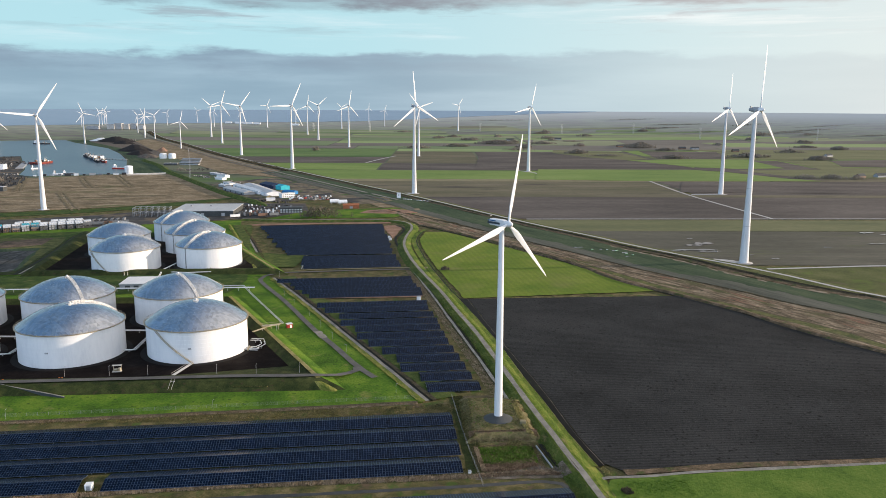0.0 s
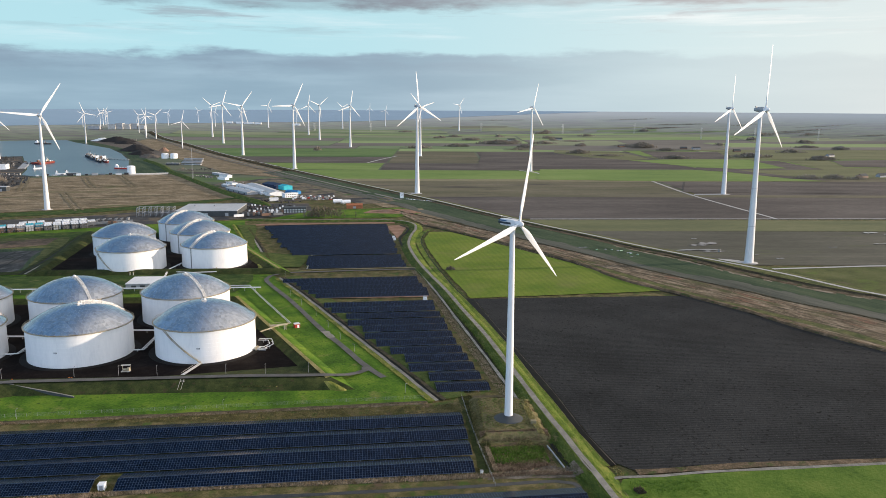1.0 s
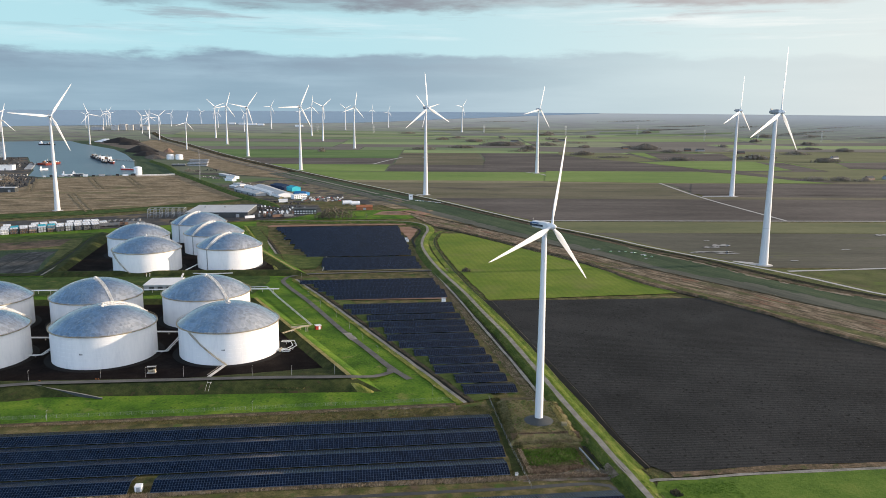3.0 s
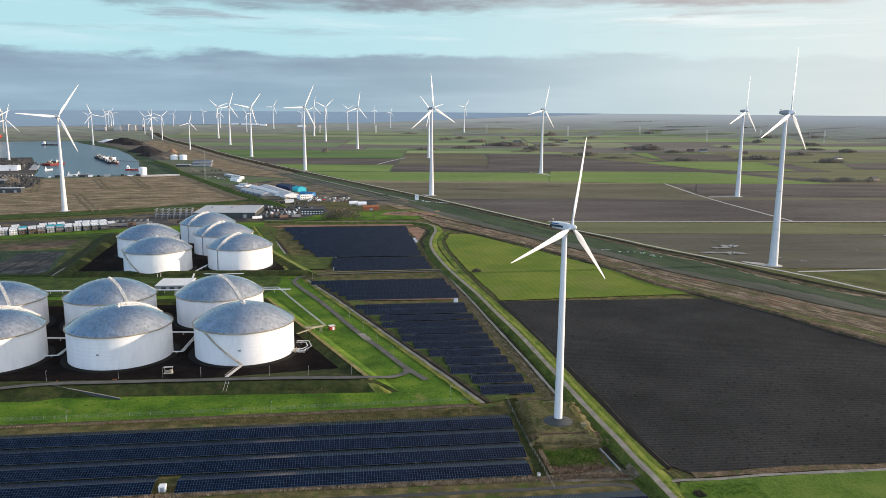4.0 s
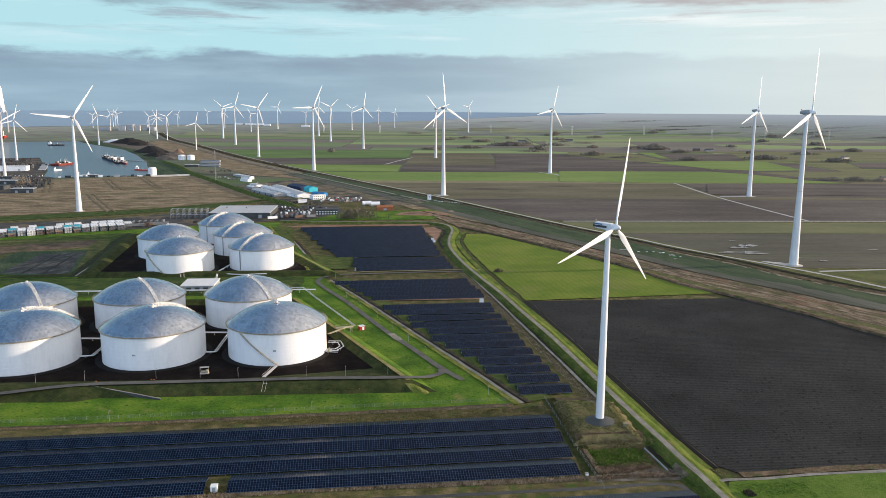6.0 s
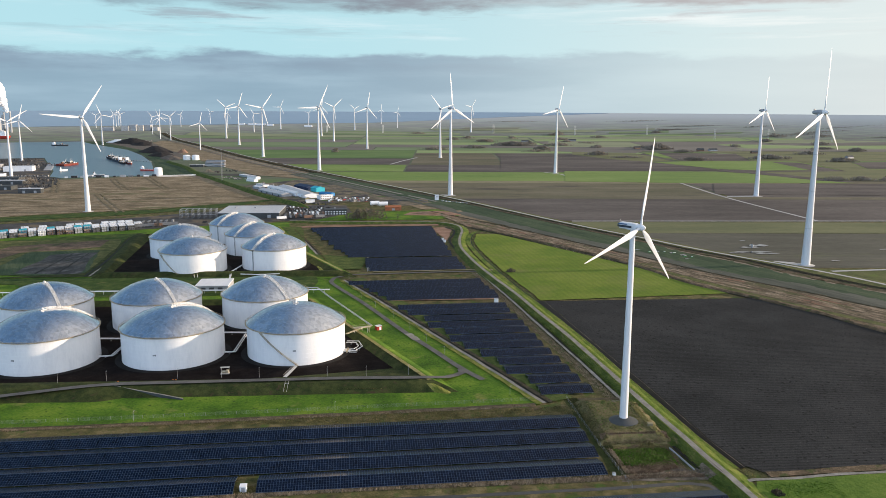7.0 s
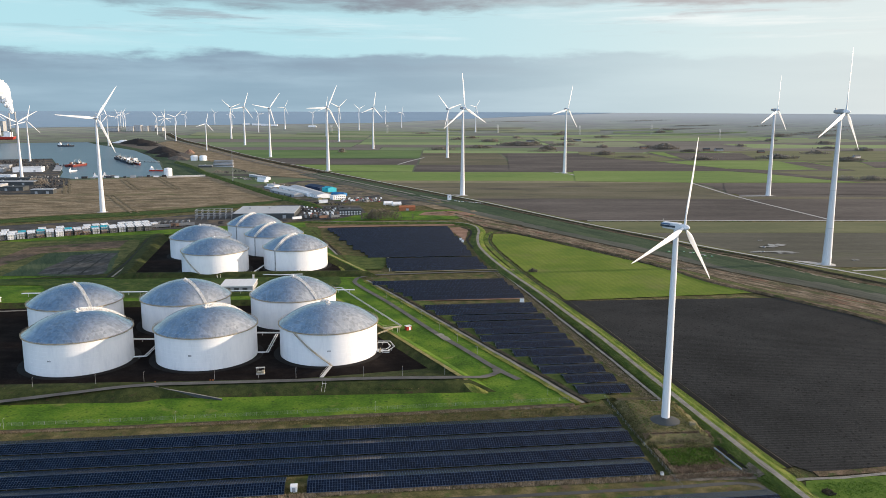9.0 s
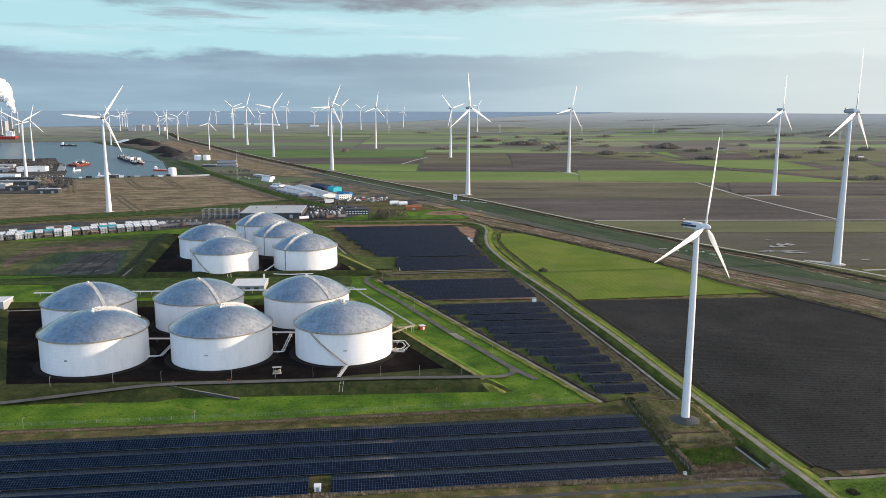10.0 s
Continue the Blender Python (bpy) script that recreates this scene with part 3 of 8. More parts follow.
def thing(name, x=0.0, y=0.0, z=0.0, turn=0.0, label="", category="", group="", kind=""):
    ob = new(name)
    ob.matrix_world = pose(x, y, z, 0, 0, turn)
    return tagged(ob, label, category, group, kind)


def part(name, geo, material, parent, label="", smooth=False, kind=""):
    ob = new(name, geo if isinstance(geo, bpy.types.Mesh) else geo.mesh(name, material, smooth))
    ob.parent = parent
    return tagged(ob, label, kind=kind)


LAYER = [0]


def lift():
    LAYER[0] += 1
    return 0.04 + 0.005 * LAYER[0]


def sheet(name, pts, material, label, category="field", ragged=0.0, z=None, kind="structure"):
    """A flat piece of ground with the given corners."""
    z = lift() if z is None else z
    rng, out = random.Random(len(name) * 7 + int(abs(pts[0][0]))), []
    for a, b in zip(pts, pts[1:] + pts[:1]):
        out.append((*a, z))
        if ragged:
            k = int(math.hypot(b[0] - a[0], b[1] - a[1]) / max(5.0, ragged * 5))
            nx, ny = b[1] - a[1], a[0] - b[0]
            q = math.hypot(nx, ny) or 1
            for i in range(1, k):
                e = rng.uniform(-ragged, ragged) * 0.5
                out.append((a[0] + (b[0] - a[0]) * i / k + nx / q * e, a[1] + (b[1] - a[1]) * i / k + ny / q * e, z))
    g = Geo().add(out, [tuple(range(len(out)))])
    ob = new(name, g.mesh(name, material))
    if ob.data.polygons[0].normal.z < 0:
        ob.data.flip_normals()
    return tagged(ob, label, category, kind=kind)


def bend(p, i, t):
    """A point of the rounded polyline p: t along its piece i."""
    b, c = p[i], p[i + 1]
    size = (c - b).length
    w = (c - b) / max(size, 1e-6)
    u = (b - p[i - 1]).normalized() if i > 0 else w
    v = (p[i + 2] - c).normalized() if i + 2 < len(p) else w
    m0, m1 = (u + w) * 0.5 * size, (w + v) * 0.5 * size
    return b * (2 * t ** 3 - 3 * t * t + 1) + m0 * (t ** 3 - 2 * t * t + t) + c * (3 * t * t - 2 * t ** 3) + m1 * (t ** 3 - t * t)


def smoothed(pts, step):
    """The polyline pts, rounded and cut into steps."""
    p = [Vector((*q, 0)) if len(q) == 2 else Vector(q) for q in pts]
    out = []
    for i in range(len(p) - 1):
        k = max(1, int((p[i + 1] - p[i]).length / step))
        out += [bend(p, i, j / k) for j in range(k)]
    return out + [p[-1]]


def sides(line):
    out = []
    for i, p in enumerate(line):
        w = (line[min(i + 1, len(line) - 1)] - line[max(i - 1, 0)])
        w.z = 0
        w.normalize()
        out.append(Vector((w.y, -w.x, 0)))       # to the right of the way
    return out


def ribbon(name, pts, lo, hi, material, label, category="road", step=25.0, ragged=0.0, z=None, kind="structure"):
    """A strip along a line, from lo to hi metres to its right."""
    z = lift() if z is None else z
    line, rng = smoothed(pts, step), random.Random(len(pts) + int(abs(pts[0][0])))
    v = []
    for p, s in zip(line, sides(line)):
        for o in (lo, hi):
            q = p + s * (o + rng.uniform(-ragged, ragged))
            v.append((q.x, q.y, p.z + z + lie(q.x, q.y)))
    f = [(2 * i, 2 * i + 1, 2 * i + 3, 2 * i + 2) for i in range(len(line) - 1)]
    g = Geo().add(v, f)
    return tagged(new(name, g.mesh(name, material)), label, category, kind=kind)


def far_field(name, x0, x1, y0, y1, material, label, skew=0.0):
    """A field that follows the lie of the land. skew: metres in x by which its far side is shifted."""
    z = lift() + 0.25
    nx, ny = max(1, int(abs(x1 - x0) / 110)), max(1, int((y1 - y0) / 80))
    v = []
    for j in range(ny + 1):
        for i in range(nx + 1):
            x, y = x0 + (x1 - x0) * i / nx + skew * j / ny, y0 + (y1 - y0) * j / ny
            v.append((x, y, z + lie(x, y) + (0.5 if math.hypot(x + 40, y) > FLAT_TO else 0)))
    f = [(j * (nx + 1) + i, j * (nx + 1) + i + 1, (j + 1) * (nx + 1) + i + 1, (j + 1) * (nx + 1) + i) for j in range(ny) for i in range(nx)]
    return tagged(new(name, Geo().add(v, f).mesh(name, material)), label, "field", kind="structure")


def bank_between(name, lines, material, label, category="bank", cuts=8, rough=0.5):
    """A bank or strip of ground lofted across lines of (corners, height) that run side by side."""
    rows = []
    for pts, z in lines:
        row, line = [], [Vector(q) for q in pts]
        for i in range(len(line) - 1):
            for k in range(cuts if i < len(line) - 2 else cuts + 1):
                p = bend(line, i, k / cuts)
                j = rough * noise.noise((p.x * 0.11, p.y * 0.11, z))
                row.append((p.x + j, p.y + j, z + 0.25 * j if z > 0.6 else z))
        rows.append(row)
    n = len(rows[0])
    f = [(k * n + i, k * n + i + 1, k * n + n + i + 1, k * n + n + i) for k in range(len(rows) - 1) for i in range(n - 1)]
    ob = new(name, Geo().add([p for r in rows for p in r], f).mesh(name, material, True))
    if ob.data.polygons[0].normal.z < 0:
        ob.data.flip_normals()
    return tagged(ob, label, category, kind="structure")


def tufts(name, pts, lo, hi, tall, count, material, label, category="reeds", step=15.0, wide=0.5, seed=1, kind="stuff", slope=(0.0, 0.0)):
    """Stalks and twigs strewn along a line, from lo to hi metres to its right; slope: the ground's height at lo and hi."""
    line = smoothed(pts, step)
    sd, rng, g = sides(line), random.Random(seed), Geo()
    v, f = [], []
    for _ in range(count):
        k = rng.random() * (len(line) - 1)
        i, t = int(k), k % 1
        u = rng.random()
        p = line[i].lerp(line[i + 1], t) + sd[i] * (lo + (hi - lo) * u)
        p.z += slope[0] + (slope[1] - slope[0]) * u
        h, a, w = tall * rng.uniform(0.35, 1.15), rng.uniform(0, math.pi), wide * rng.uniform(0.5, 1.4)
        dx, dy, ex, ey = math.cos(a) * w, math.sin(a) * w, rng.uniform(-0.5, 0.5) * h, rng.uniform(-0.5, 0.5) * h
        z = p.z + lie(p.x, p.y)
        n = len(v)
        v += [(p.x - dx, p.y - dy, z), (p.x + dx, p.y + dy, z), (p.x + dx * 0.5 + ex, p.y + dy * 0.5 + ey, z + h), (p.x - dx * 0.3 + ex, p.y - dy * 0.3 + ey, z + h * 0.8)]
        f.append((n, n + 1, n + 2, n + 3))
    g.v, g.f = v, f
    return tagged(new(name, g.mesh(name, material)), label, category, kind=kind)


def embank(name, pts, profile, material, label, category, step=12.0, rough=0.25):
    """A long bank: profile of (metres to the right, height)."""
    line, v = smoothed(pts, step), []
    for p, q in zip(line, sides(line)):
        for o, h in profile:
            w = p + q * o
            j = rough * noise.noise((w.x * 0.06, w.y * 0.06, o))
            v.append((w.x + j, w.y + j, p.z + h + lie(w.x, w.y) + (0.3 * j if h > 0.3 else 0)))
    n = len(profile)
    f = [(n * i + k, n * i + k + 1, n * (i + 1) + k + 1, n * (i + 1) + k) for i in range(len(line) - 1) for k in range(n - 1)]
    return tagged(new(name, Geo().add(v, f).mesh(name, material, True)), label, category, kind="structure")


# ---- ground, fields, water ----
def build_ground():
    rings = [0, 120, 250, 400, 600, 850, 1150, 1500, 1900, 2300, 2700, 3100, 3400, 3600] + [3600 + 49 * k for k in range(1, 26)] + [HORIZON_RIM]
    n, v, f = 360, [], []
    for r in rings:
        for i in range(n):
            a = 2 * math.pi * i / n
            x, y = r * math.cos(a) - 40, r * math.sin(a)
            v.append((x, y, lie(x, y)))
    for k in range(len(rings) - 1):
        for i in range(n):
            j = (i + 1) % n
            f.append((k * n + i, k * n + j, (k + 1) * n + j, (k + 1) * n + i))
    g = Geo()
    g.v, g.f = v, f
    me = g.mesh("ground", M["rough_grass"])
    me.materials.append(M["far_land"])
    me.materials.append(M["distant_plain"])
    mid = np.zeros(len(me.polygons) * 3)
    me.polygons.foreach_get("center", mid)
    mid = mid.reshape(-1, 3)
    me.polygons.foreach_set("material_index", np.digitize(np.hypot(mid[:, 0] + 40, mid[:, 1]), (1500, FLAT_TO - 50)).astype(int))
    tagged(new("ground", me), "flat coastal plain of rough grass and far fields", "ground", kind="structure")


build_ground()

DIKE = [(700, 70), (509, 380), (366, 610), (350, 632), (325, 683), (293, 734), (254, 788), (211, 855), (192, 891), (132, 988), (-25, 1283), (-335, 1819), (-646, 2382), (-982, 3056), (-1410, 3869)]


def dike_x(y):
    for (xa, ya), (xb, yb) in zip(DIKE, DIKE[1:]):
        if ya <= y <= yb:
            return xa + (xb - xa) * (y - ya) / (yb - ya)
    return DIKE[-1][0] if y > DIKE[-1][1] else DIKE[0][0]


def plain_field(y0, y1, x0, x1, material, label):
    """A field of the plain between two lines across it; x0 None: as far as the dike road."""
    z = lift() + 0.2
    # distant rows take the copies with haze in their colour
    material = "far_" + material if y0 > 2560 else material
    n = max(2, int((y1 - y0) / 70))
    nx = 14
    v = []
    for j in range(n + 1):
        y = y0 + (y1 - y0) * j / n
        a = dike_x(y) + 9 if x0 is None else x0
        for i in range(nx + 1):
            x = a + (x1 - a) * i / nx
            v.append((x, y + 0.012 * x, z + lie(x, y) + (0.6 if math.hypot(x + 40, y) > FLAT_TO else 0)))
    f = [(j * (nx + 1) + i, j * (nx + 1) + i + 1, (j + 1) * (nx + 1) + i + 1, (j + 1) * (nx + 1) + i) for j in range(n) for i in range(nx)]
    return tagged(new("field", Geo().add(v, f).mesh("field", M[material])), label, "field", kind="structure")


GREEN, DEEP, BROWN, STUB, DULL = ("bright green winter crop field", "dark green grass field", "dark brown ploughed field", "wet brownish stubble field", "dull green-brown pasture")
plain_field(380, 728, None, 1500, "dike_pasture", "dull green pasture beside the dike road")
plain_field(736, 945, None, 1500, "flooded_stubble", "dark stubble field with standing water")
plain_field(947, 1040, None, 1500, "dull_field", DULL)
plain_field(1052, 1310, None, 1700, "brown_soil", BROWN)
plain_field(1310, 1345, None, 1700, "wet_stubble", STUB)
plain_field(1345, 1585, None, 452, "wet_stubble", STUB)
plain_field(1345, 1585, 460, 1900, "brown_soil", BROWN)
plain_field(1585, 1632, None, 700, "tan_strip", "pale dry verge between two fields")
plain_field(1632, 1850, None, 690, "green_field", GREEN)
plain_field(1590, 1690, 705, 2200, "wet_stubble", STUB)
plain_field(1690, 1850, 705, 2200, "dull_field", DULL)
plain_field(1862, 2080, None, -145, "green_field", GREEN)
plain_field(1862, 2080, -140, 640, "brown_soil", BROWN)
plain_field(1862, 1960, 650, 2300, "brown_soil", BROWN)
plain_field(1960, 2200, 650, 2300, "green_field", GREEN)
plain_field(2090, 2330, None, -140, "brown_soil", BROWN)
plain_field(2090, 2620, -135, 120, "wet_stubble", STUB)
plain_field(2090, 2620, 128, 640, "brown_soil", BROWN)
plain_field(2340, 2780, None, -140, "deep_field", DEEP)
plain_field(2210, 2400, 650, 1150, "dull_field", DULL)
plain_field(2210, 2400, 1160, 2600, "deep_field", DEEP)
plain_field(2410, 2700, 650, 900, "green_field", GREEN)
plain_field(2410, 2560, 910, 2700, "dull_field", DULL)
plain_field(2570, 2800, 910, 2700, "green_field", GREEN)
plain_field(2630, 2780, -135, 640, "green_field", GREEN)
plain_field(2790, 2980, None, -300, "brown_soil", BROWN)
plain_field(2790, 2980, -295, 380, "deep_field", DEEP)
plain_field(2790, 3060, 390, 1050, "brown_soil", BROWN)
plain_field(2810, 3060, 1060, 2900, "wet_stubble", STUB)
plain_field(2990, 3380, None, -420, "deep_field", DEEP)
plain_field(2990, 3200, -415, 380, "brown_soil", BROWN)
plain_field(3070, 3300, 390, 1400, "dull_field", DULL)
plain_field(3070, 3250, 1410, 3000, "green_field", GREEN)
plain_field(3210, 3420, -415, 380, "green_field", GREEN)
plain_field(3390, 3640, None, -430, "brown_soil", BROWN)
plain_field(3310, 3560, 390, 1400, "brown_soil", BROWN)
plain_field(3260, 3420, 1410, 3000, "brown_soil", BROWN)
plain_field(3430, 3700, -425, 380, "deep_field", DEEP)
plain_field(3430, 3600, 1410, 2900, "dull_field", DULL)
plain_field(3650, 3800, None, -430, "deep_field", DEEP)
plain_field(3570, 3740, 390, 1400, "green_field", GREEN)
plain_field(3610, 3760, 1410, 2700, "green_field", GREEN)
plain_field(3710, 3850, -425, 380, "dull_field", DULL)
plain_field(3750, 3860, 390, 1400, "dull_field", DULL)
plain_field(3810, 3950, -1300, -430, "dull_field", DULL)
plain_field(3880, 3960, 300, 1300, "green_field", GREEN)
plain_field(3860, 3930, -420, 290, "green_field", GREEN)

# fields of odd shape on the sunny side of the plain
for label, kind, pts in (
    (BROWN, "brown_soil", [(140, 2500), (385, 2570), (455, 2350), (540, 2215), (655, 1980), (655, 1935), (420, 1920), (95, 1910)]),
    (GREEN, "green_field", [(550, 2240), (775, 2285), (1000, 2280), (955, 1970), (755, 1935), (660, 1990)]),
    (DULL, "dull_field", [(415, 2755), (520, 2680), (615, 2655), (630, 2295), (550, 2240), (460, 2350), (385, 2570)]),
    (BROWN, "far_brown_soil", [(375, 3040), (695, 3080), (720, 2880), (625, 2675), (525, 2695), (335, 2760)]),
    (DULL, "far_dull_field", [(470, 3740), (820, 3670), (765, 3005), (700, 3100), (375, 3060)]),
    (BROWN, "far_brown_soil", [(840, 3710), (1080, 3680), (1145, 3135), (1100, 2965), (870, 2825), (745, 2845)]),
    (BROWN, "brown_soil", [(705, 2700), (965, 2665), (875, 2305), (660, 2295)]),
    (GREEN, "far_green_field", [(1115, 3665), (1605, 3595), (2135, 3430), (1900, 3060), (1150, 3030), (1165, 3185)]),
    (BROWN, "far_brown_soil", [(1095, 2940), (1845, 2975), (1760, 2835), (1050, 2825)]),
    (DULL, "dull_field", [(870, 2805), (1750, 2815), (1435, 2320), (1015, 2295), (885, 2315), (965, 2665)]),
    (BROWN, "brown_soil", [(915, 2260), (985, 2230), (960, 1935), (885, 1945)]),
    (BROWN, "brown_soil", [(1145, 2245), (1435, 2320), (1230, 1990), (1065, 2015)]),
    (DULL, "dull_field", [(1005, 2270), (1135, 2235), (1055, 1995), (1220, 1970), (1040, 1685), (865, 1685), (790, 1735), (705, 1890), (965, 1925)]),
    (BROWN, "brown_soil", [(665, 1980), (730, 1915), (795, 1725), (840, 1635), (770, 1650), (690, 1850), (635, 1920)]),
    (GREEN, "green_field", [(250, 1890), (625, 1900), (690, 1840), (760, 1680), (820, 1615), (465, 1600), (210, 1625)]),
    (BROWN, "brown_soil", [(510, 1590), (990, 1610), (845, 1375), (445, 1395)])):
    sheet("field", pts, M[kind], label, "field", 3, lift() + 0.35)

rng_f = random.Random(77)
for k in range(30):
    y = 3900 + 560 * (k / 29)
    x = rng_f.uniform(-900, 2300)
    w, d = rng_f.uniform(260, 800), rng_f.uniform(40, 90)
    if math.hypot(x + w, y + d) < 4400 and math.hypot(x, y) < 4400 and x > -880 + (y - 3880) * 0.9:
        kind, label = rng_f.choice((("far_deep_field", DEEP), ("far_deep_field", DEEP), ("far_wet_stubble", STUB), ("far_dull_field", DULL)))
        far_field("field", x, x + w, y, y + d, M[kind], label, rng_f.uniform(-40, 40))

# the far sea, and the sky's edge behind it
def far_sea():
    n, v, f = 60, [], []
    for k in range(n + 1):
        h = radians(-52 + (64.0) * k / n)                                     # heading from +y
        shore = 4300 + 260 * min(1.0, k / n * 1.15) ** 1.5 + 60 * max(0, k / n - 0.75) * 4 + 14 * noise.noise((k * 0.7, 0, 0))
        if k / n < 0.30:
            shore = 4235 + 18 * noise.noise((k * 0.9, 3, 0))
        shore += (HORIZON_RIM - 12 - shore) * min(1.0, max(0.0, (k / n - 0.72) / 0.28)) ** 1.4
        for j in range(7):
            d = shore + (HORIZON_RIM - 2 - shore) * j / 6
            x, y = d * math.sin(h) - 40, d * math.cos(h)
            v.append((x, y, lie(x, y) + 0.9))
    f = [(7 * k + j, 7 * k + 7 + j, 7 * k + 8 + j, 7 * k + 1 + j) for k in range(n) for j in range(6)]
    me = Geo().add(v, f).mesh("sea", M["sea_water"])
    tagged(new("sea", me), "blue-grey sea along the horizon", "sea", kind="structure")


far_sea()

# land left of the dike
sheet("waste_ground", [(-800, 955), (-640, 1083), (-480, 1160), (-330, 1290), (-480, 1530), (-613, 1745), (-755, 1668), (-890, 1580), (-1000, 1400), (-1000, 1050)], M["rough_waste"], "flat brown waste ground of dry grass", "ground", 4)
sheet("waste_ground", [(-320, 1640), (-150, 1290), (-40, 1090), (30, 1010), (120, 960), (-60, 1310), (-350, 1800), (-655, 2340), (-990, 3010), (-1300, 3560), (-1250, 3200), (-1000, 2700), (-760, 2250), (-600, 1960), (-470, 1740)], M["rough_waste"], "brown waste ground along the railway", "ground", 4)
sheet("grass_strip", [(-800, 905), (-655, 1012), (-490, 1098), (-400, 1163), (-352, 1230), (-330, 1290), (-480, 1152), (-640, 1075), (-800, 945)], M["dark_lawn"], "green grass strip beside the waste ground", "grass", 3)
sheet("yard_asphalt", [(-640, 842), (-545, 902), (-452, 952), (-380, 985), (-262, 1042), (-178, 1085), (-185, 1115), (-205, 1210), (-330, 1215), (-395, 1130), (-490, 1060), (-660, 985), (-780, 900), (-780, 800)], M["yard_asphalt"], "dark asphalt lorry yard", "yard", 2)
sheet("factory_yard", [(-440, 1500), (-395, 1400), (-335, 1270), (-240, 1235), (-165, 1265), (-120, 1200), (-70, 1240), (-165, 1370), (-250, 1520), (-350, 1650)], M["yard_dirt"], "brown factory yard with parked vehicles", "yard", 4)
embank("green_dike", [(-248, 1158, -6.2), (-272, 1196), (-300, 1240), (-366, 1340), (-440, 1470), (-530, 1630), (-615, 1780), (-695, 1950), (-800, 2130)], [(-11, 0.1), (-3.0, 4.2), (-1.0, 4.6), (1.2, 4.2), (9, 0.1)], M["ditch_green"], "steep green dike beside the factory", "dike", 20, 1.2)
sheet("grass_patch", [(-230, 1040), (-60, 1060), (-20, 1110), (-60, 1165), (-190, 1120)], M["lawn"], "green grass beside the yard", "grass", 2)
sheet("bare_earth", [(-110, 1100), (-40, 1095), (-5, 1120), (-60, 1150), (-100, 1135)], M["earth_red"], "bare reddish earth", "ground", 3)
sheet("bare_earth", [(-250, 978), (-230, 995), (-60, 1015), (-58, 1002), (-150, 993), (-225, 980)], M["earth_red"], "bare reddish earth beside the solar park", "ground", 2, 0.62)
ribbon("white_path", [(-132.7, 790), (-125.9, 713)], -0.5, 0.5, M["concrete"], "narrow white path beside a panel block", "path", 6, 0.1, 0.66)
sheet("bare_earth", [(-69, 981), (-51, 990), (-42, 966), (-45, 924), (-49, 884)], M["earth_red"], "bare reddish earth beside the ditch", "ground", 2)

sheet("harbour_water", [(-2600, 3150), (-2050, 3480), (-1828, 3520), (-1668, 3458), (-1450, 3121), (-1146, 2718), (-990, 2430), (-851, 2135), (-740, 1850), (-690, 1725), (-786, 1690), (-862, 1648), (-905, 1680), (-965, 1820), (-1221, 2287), (-1353, 2231), (-1900, 2300), (-2300, 2900)], M["harbour_water"], "calm blue-grey harbour water", "water", 0)
sheet("quay", [(-860, 1345), (-780, 1352), (-800, 1480), (-862, 1640), (-905, 1672), (-968, 1815), (-1221, 2280), (-1353, 2225), (-1700, 2250), (-1500, 1700), (-1150, 1300)], M["yard_asphalt"], "grey harbour quay", "quay", 2)
sheet("harbour_bank", [(-1668, 3470), (-1560, 3480), (-1400, 3160), (-1110, 2740), (-950, 2440), (-790, 2130), (-640, 1850), (-560, 1740), (-613, 1730), (-685, 1735), (-735, 1855), (-846, 2140), (-985, 2436), (-1141, 2724), (-1445, 3127)], M["slope_green"], "dark grass bank along the harbour", "bank", 3)
sheet("coal_yard", [(-1560, 3480), (-1400, 3165), (-1115, 2745), (-955, 2445), (-850, 2260), (-800, 2330), (-1000, 2720), (-1240, 3220), (-1380, 3520)], M["earth_grey"], "storage yard of dark bulk heaps", "yard", 3)
sheet("pavement", [(-1828, 3525), (-1668, 3475), (-1560, 3485), (-1500, 3580), (-1800, 3640)], M["asphalt"], "far harbour quay", "quay", 0)

# dike, railway strip and bank between the plain and the near fields
FAR_DIKE = [(132, 988), (80, 1085), (-25, 1283), (-160, 1516), (-335, 1819)]


def beside(pts, off):
    """A line along the dike's foot, carried on beside the far dike off metres to its left."""
    return pts + [(x - off * 0.87, y - off * 0.5) for x, y in FAR_DIKE]


DIKE_EDGE = beside([(505, 380), (364, 607), (346, 625), (317, 665), (287, 719), (252, 783), (209, 845), (191, 882)], 5)
DIKE_FOOT = beside([(498, 380), (361, 601), (343, 618), (313, 656), (282, 704), (250, 773), (207, 837), (188, 870)], 10)
BARE_LINE = beside([(495, 380), (359, 597), (340, 612), (310, 648), (278, 695), (246, 762), (204, 826), (187, 861)], 15)
GREEN_FOOT = beside([(445, 380), (337, 558), (323, 581), (297, 620), (266, 663), (228, 704), (189, 762), (174, 800)], 62)
WEED_LINE = beside([(427, 380), (326, 535), (311, 558), (283, 591), (255, 635), (221, 681), (183, 738), (167, 768)], 82)
bank_between("marsh_strip", [(WEED_LINE, 0.66), (GREEN_FOOT, 0.66)], M["marsh"], "grey-green wet strip along the dike", "verge", 8, 2.0)
bank_between("green_slope", [([(x - 1, y - 2) for x, y in GREEN_FOOT], 0.68), (BARE_LINE, 0.70)], M["slope_green"], "dark green grass strip along the dike", "verge", 8, 2.0)
ribbon("bare_edge", BARE_LINE[:8], -2.6, 1.8, M["pale_edge"], "thin pale bare edge below the dike", "verge", 5, 1.0, 0.74)
BANK_FOOT = [(341, 380), (284, 465), (272, 483), (251, 519), (229, 567), (200, 613), (187, 632), (165, 662), (130, 754), (16, 938), (-18, 985)]
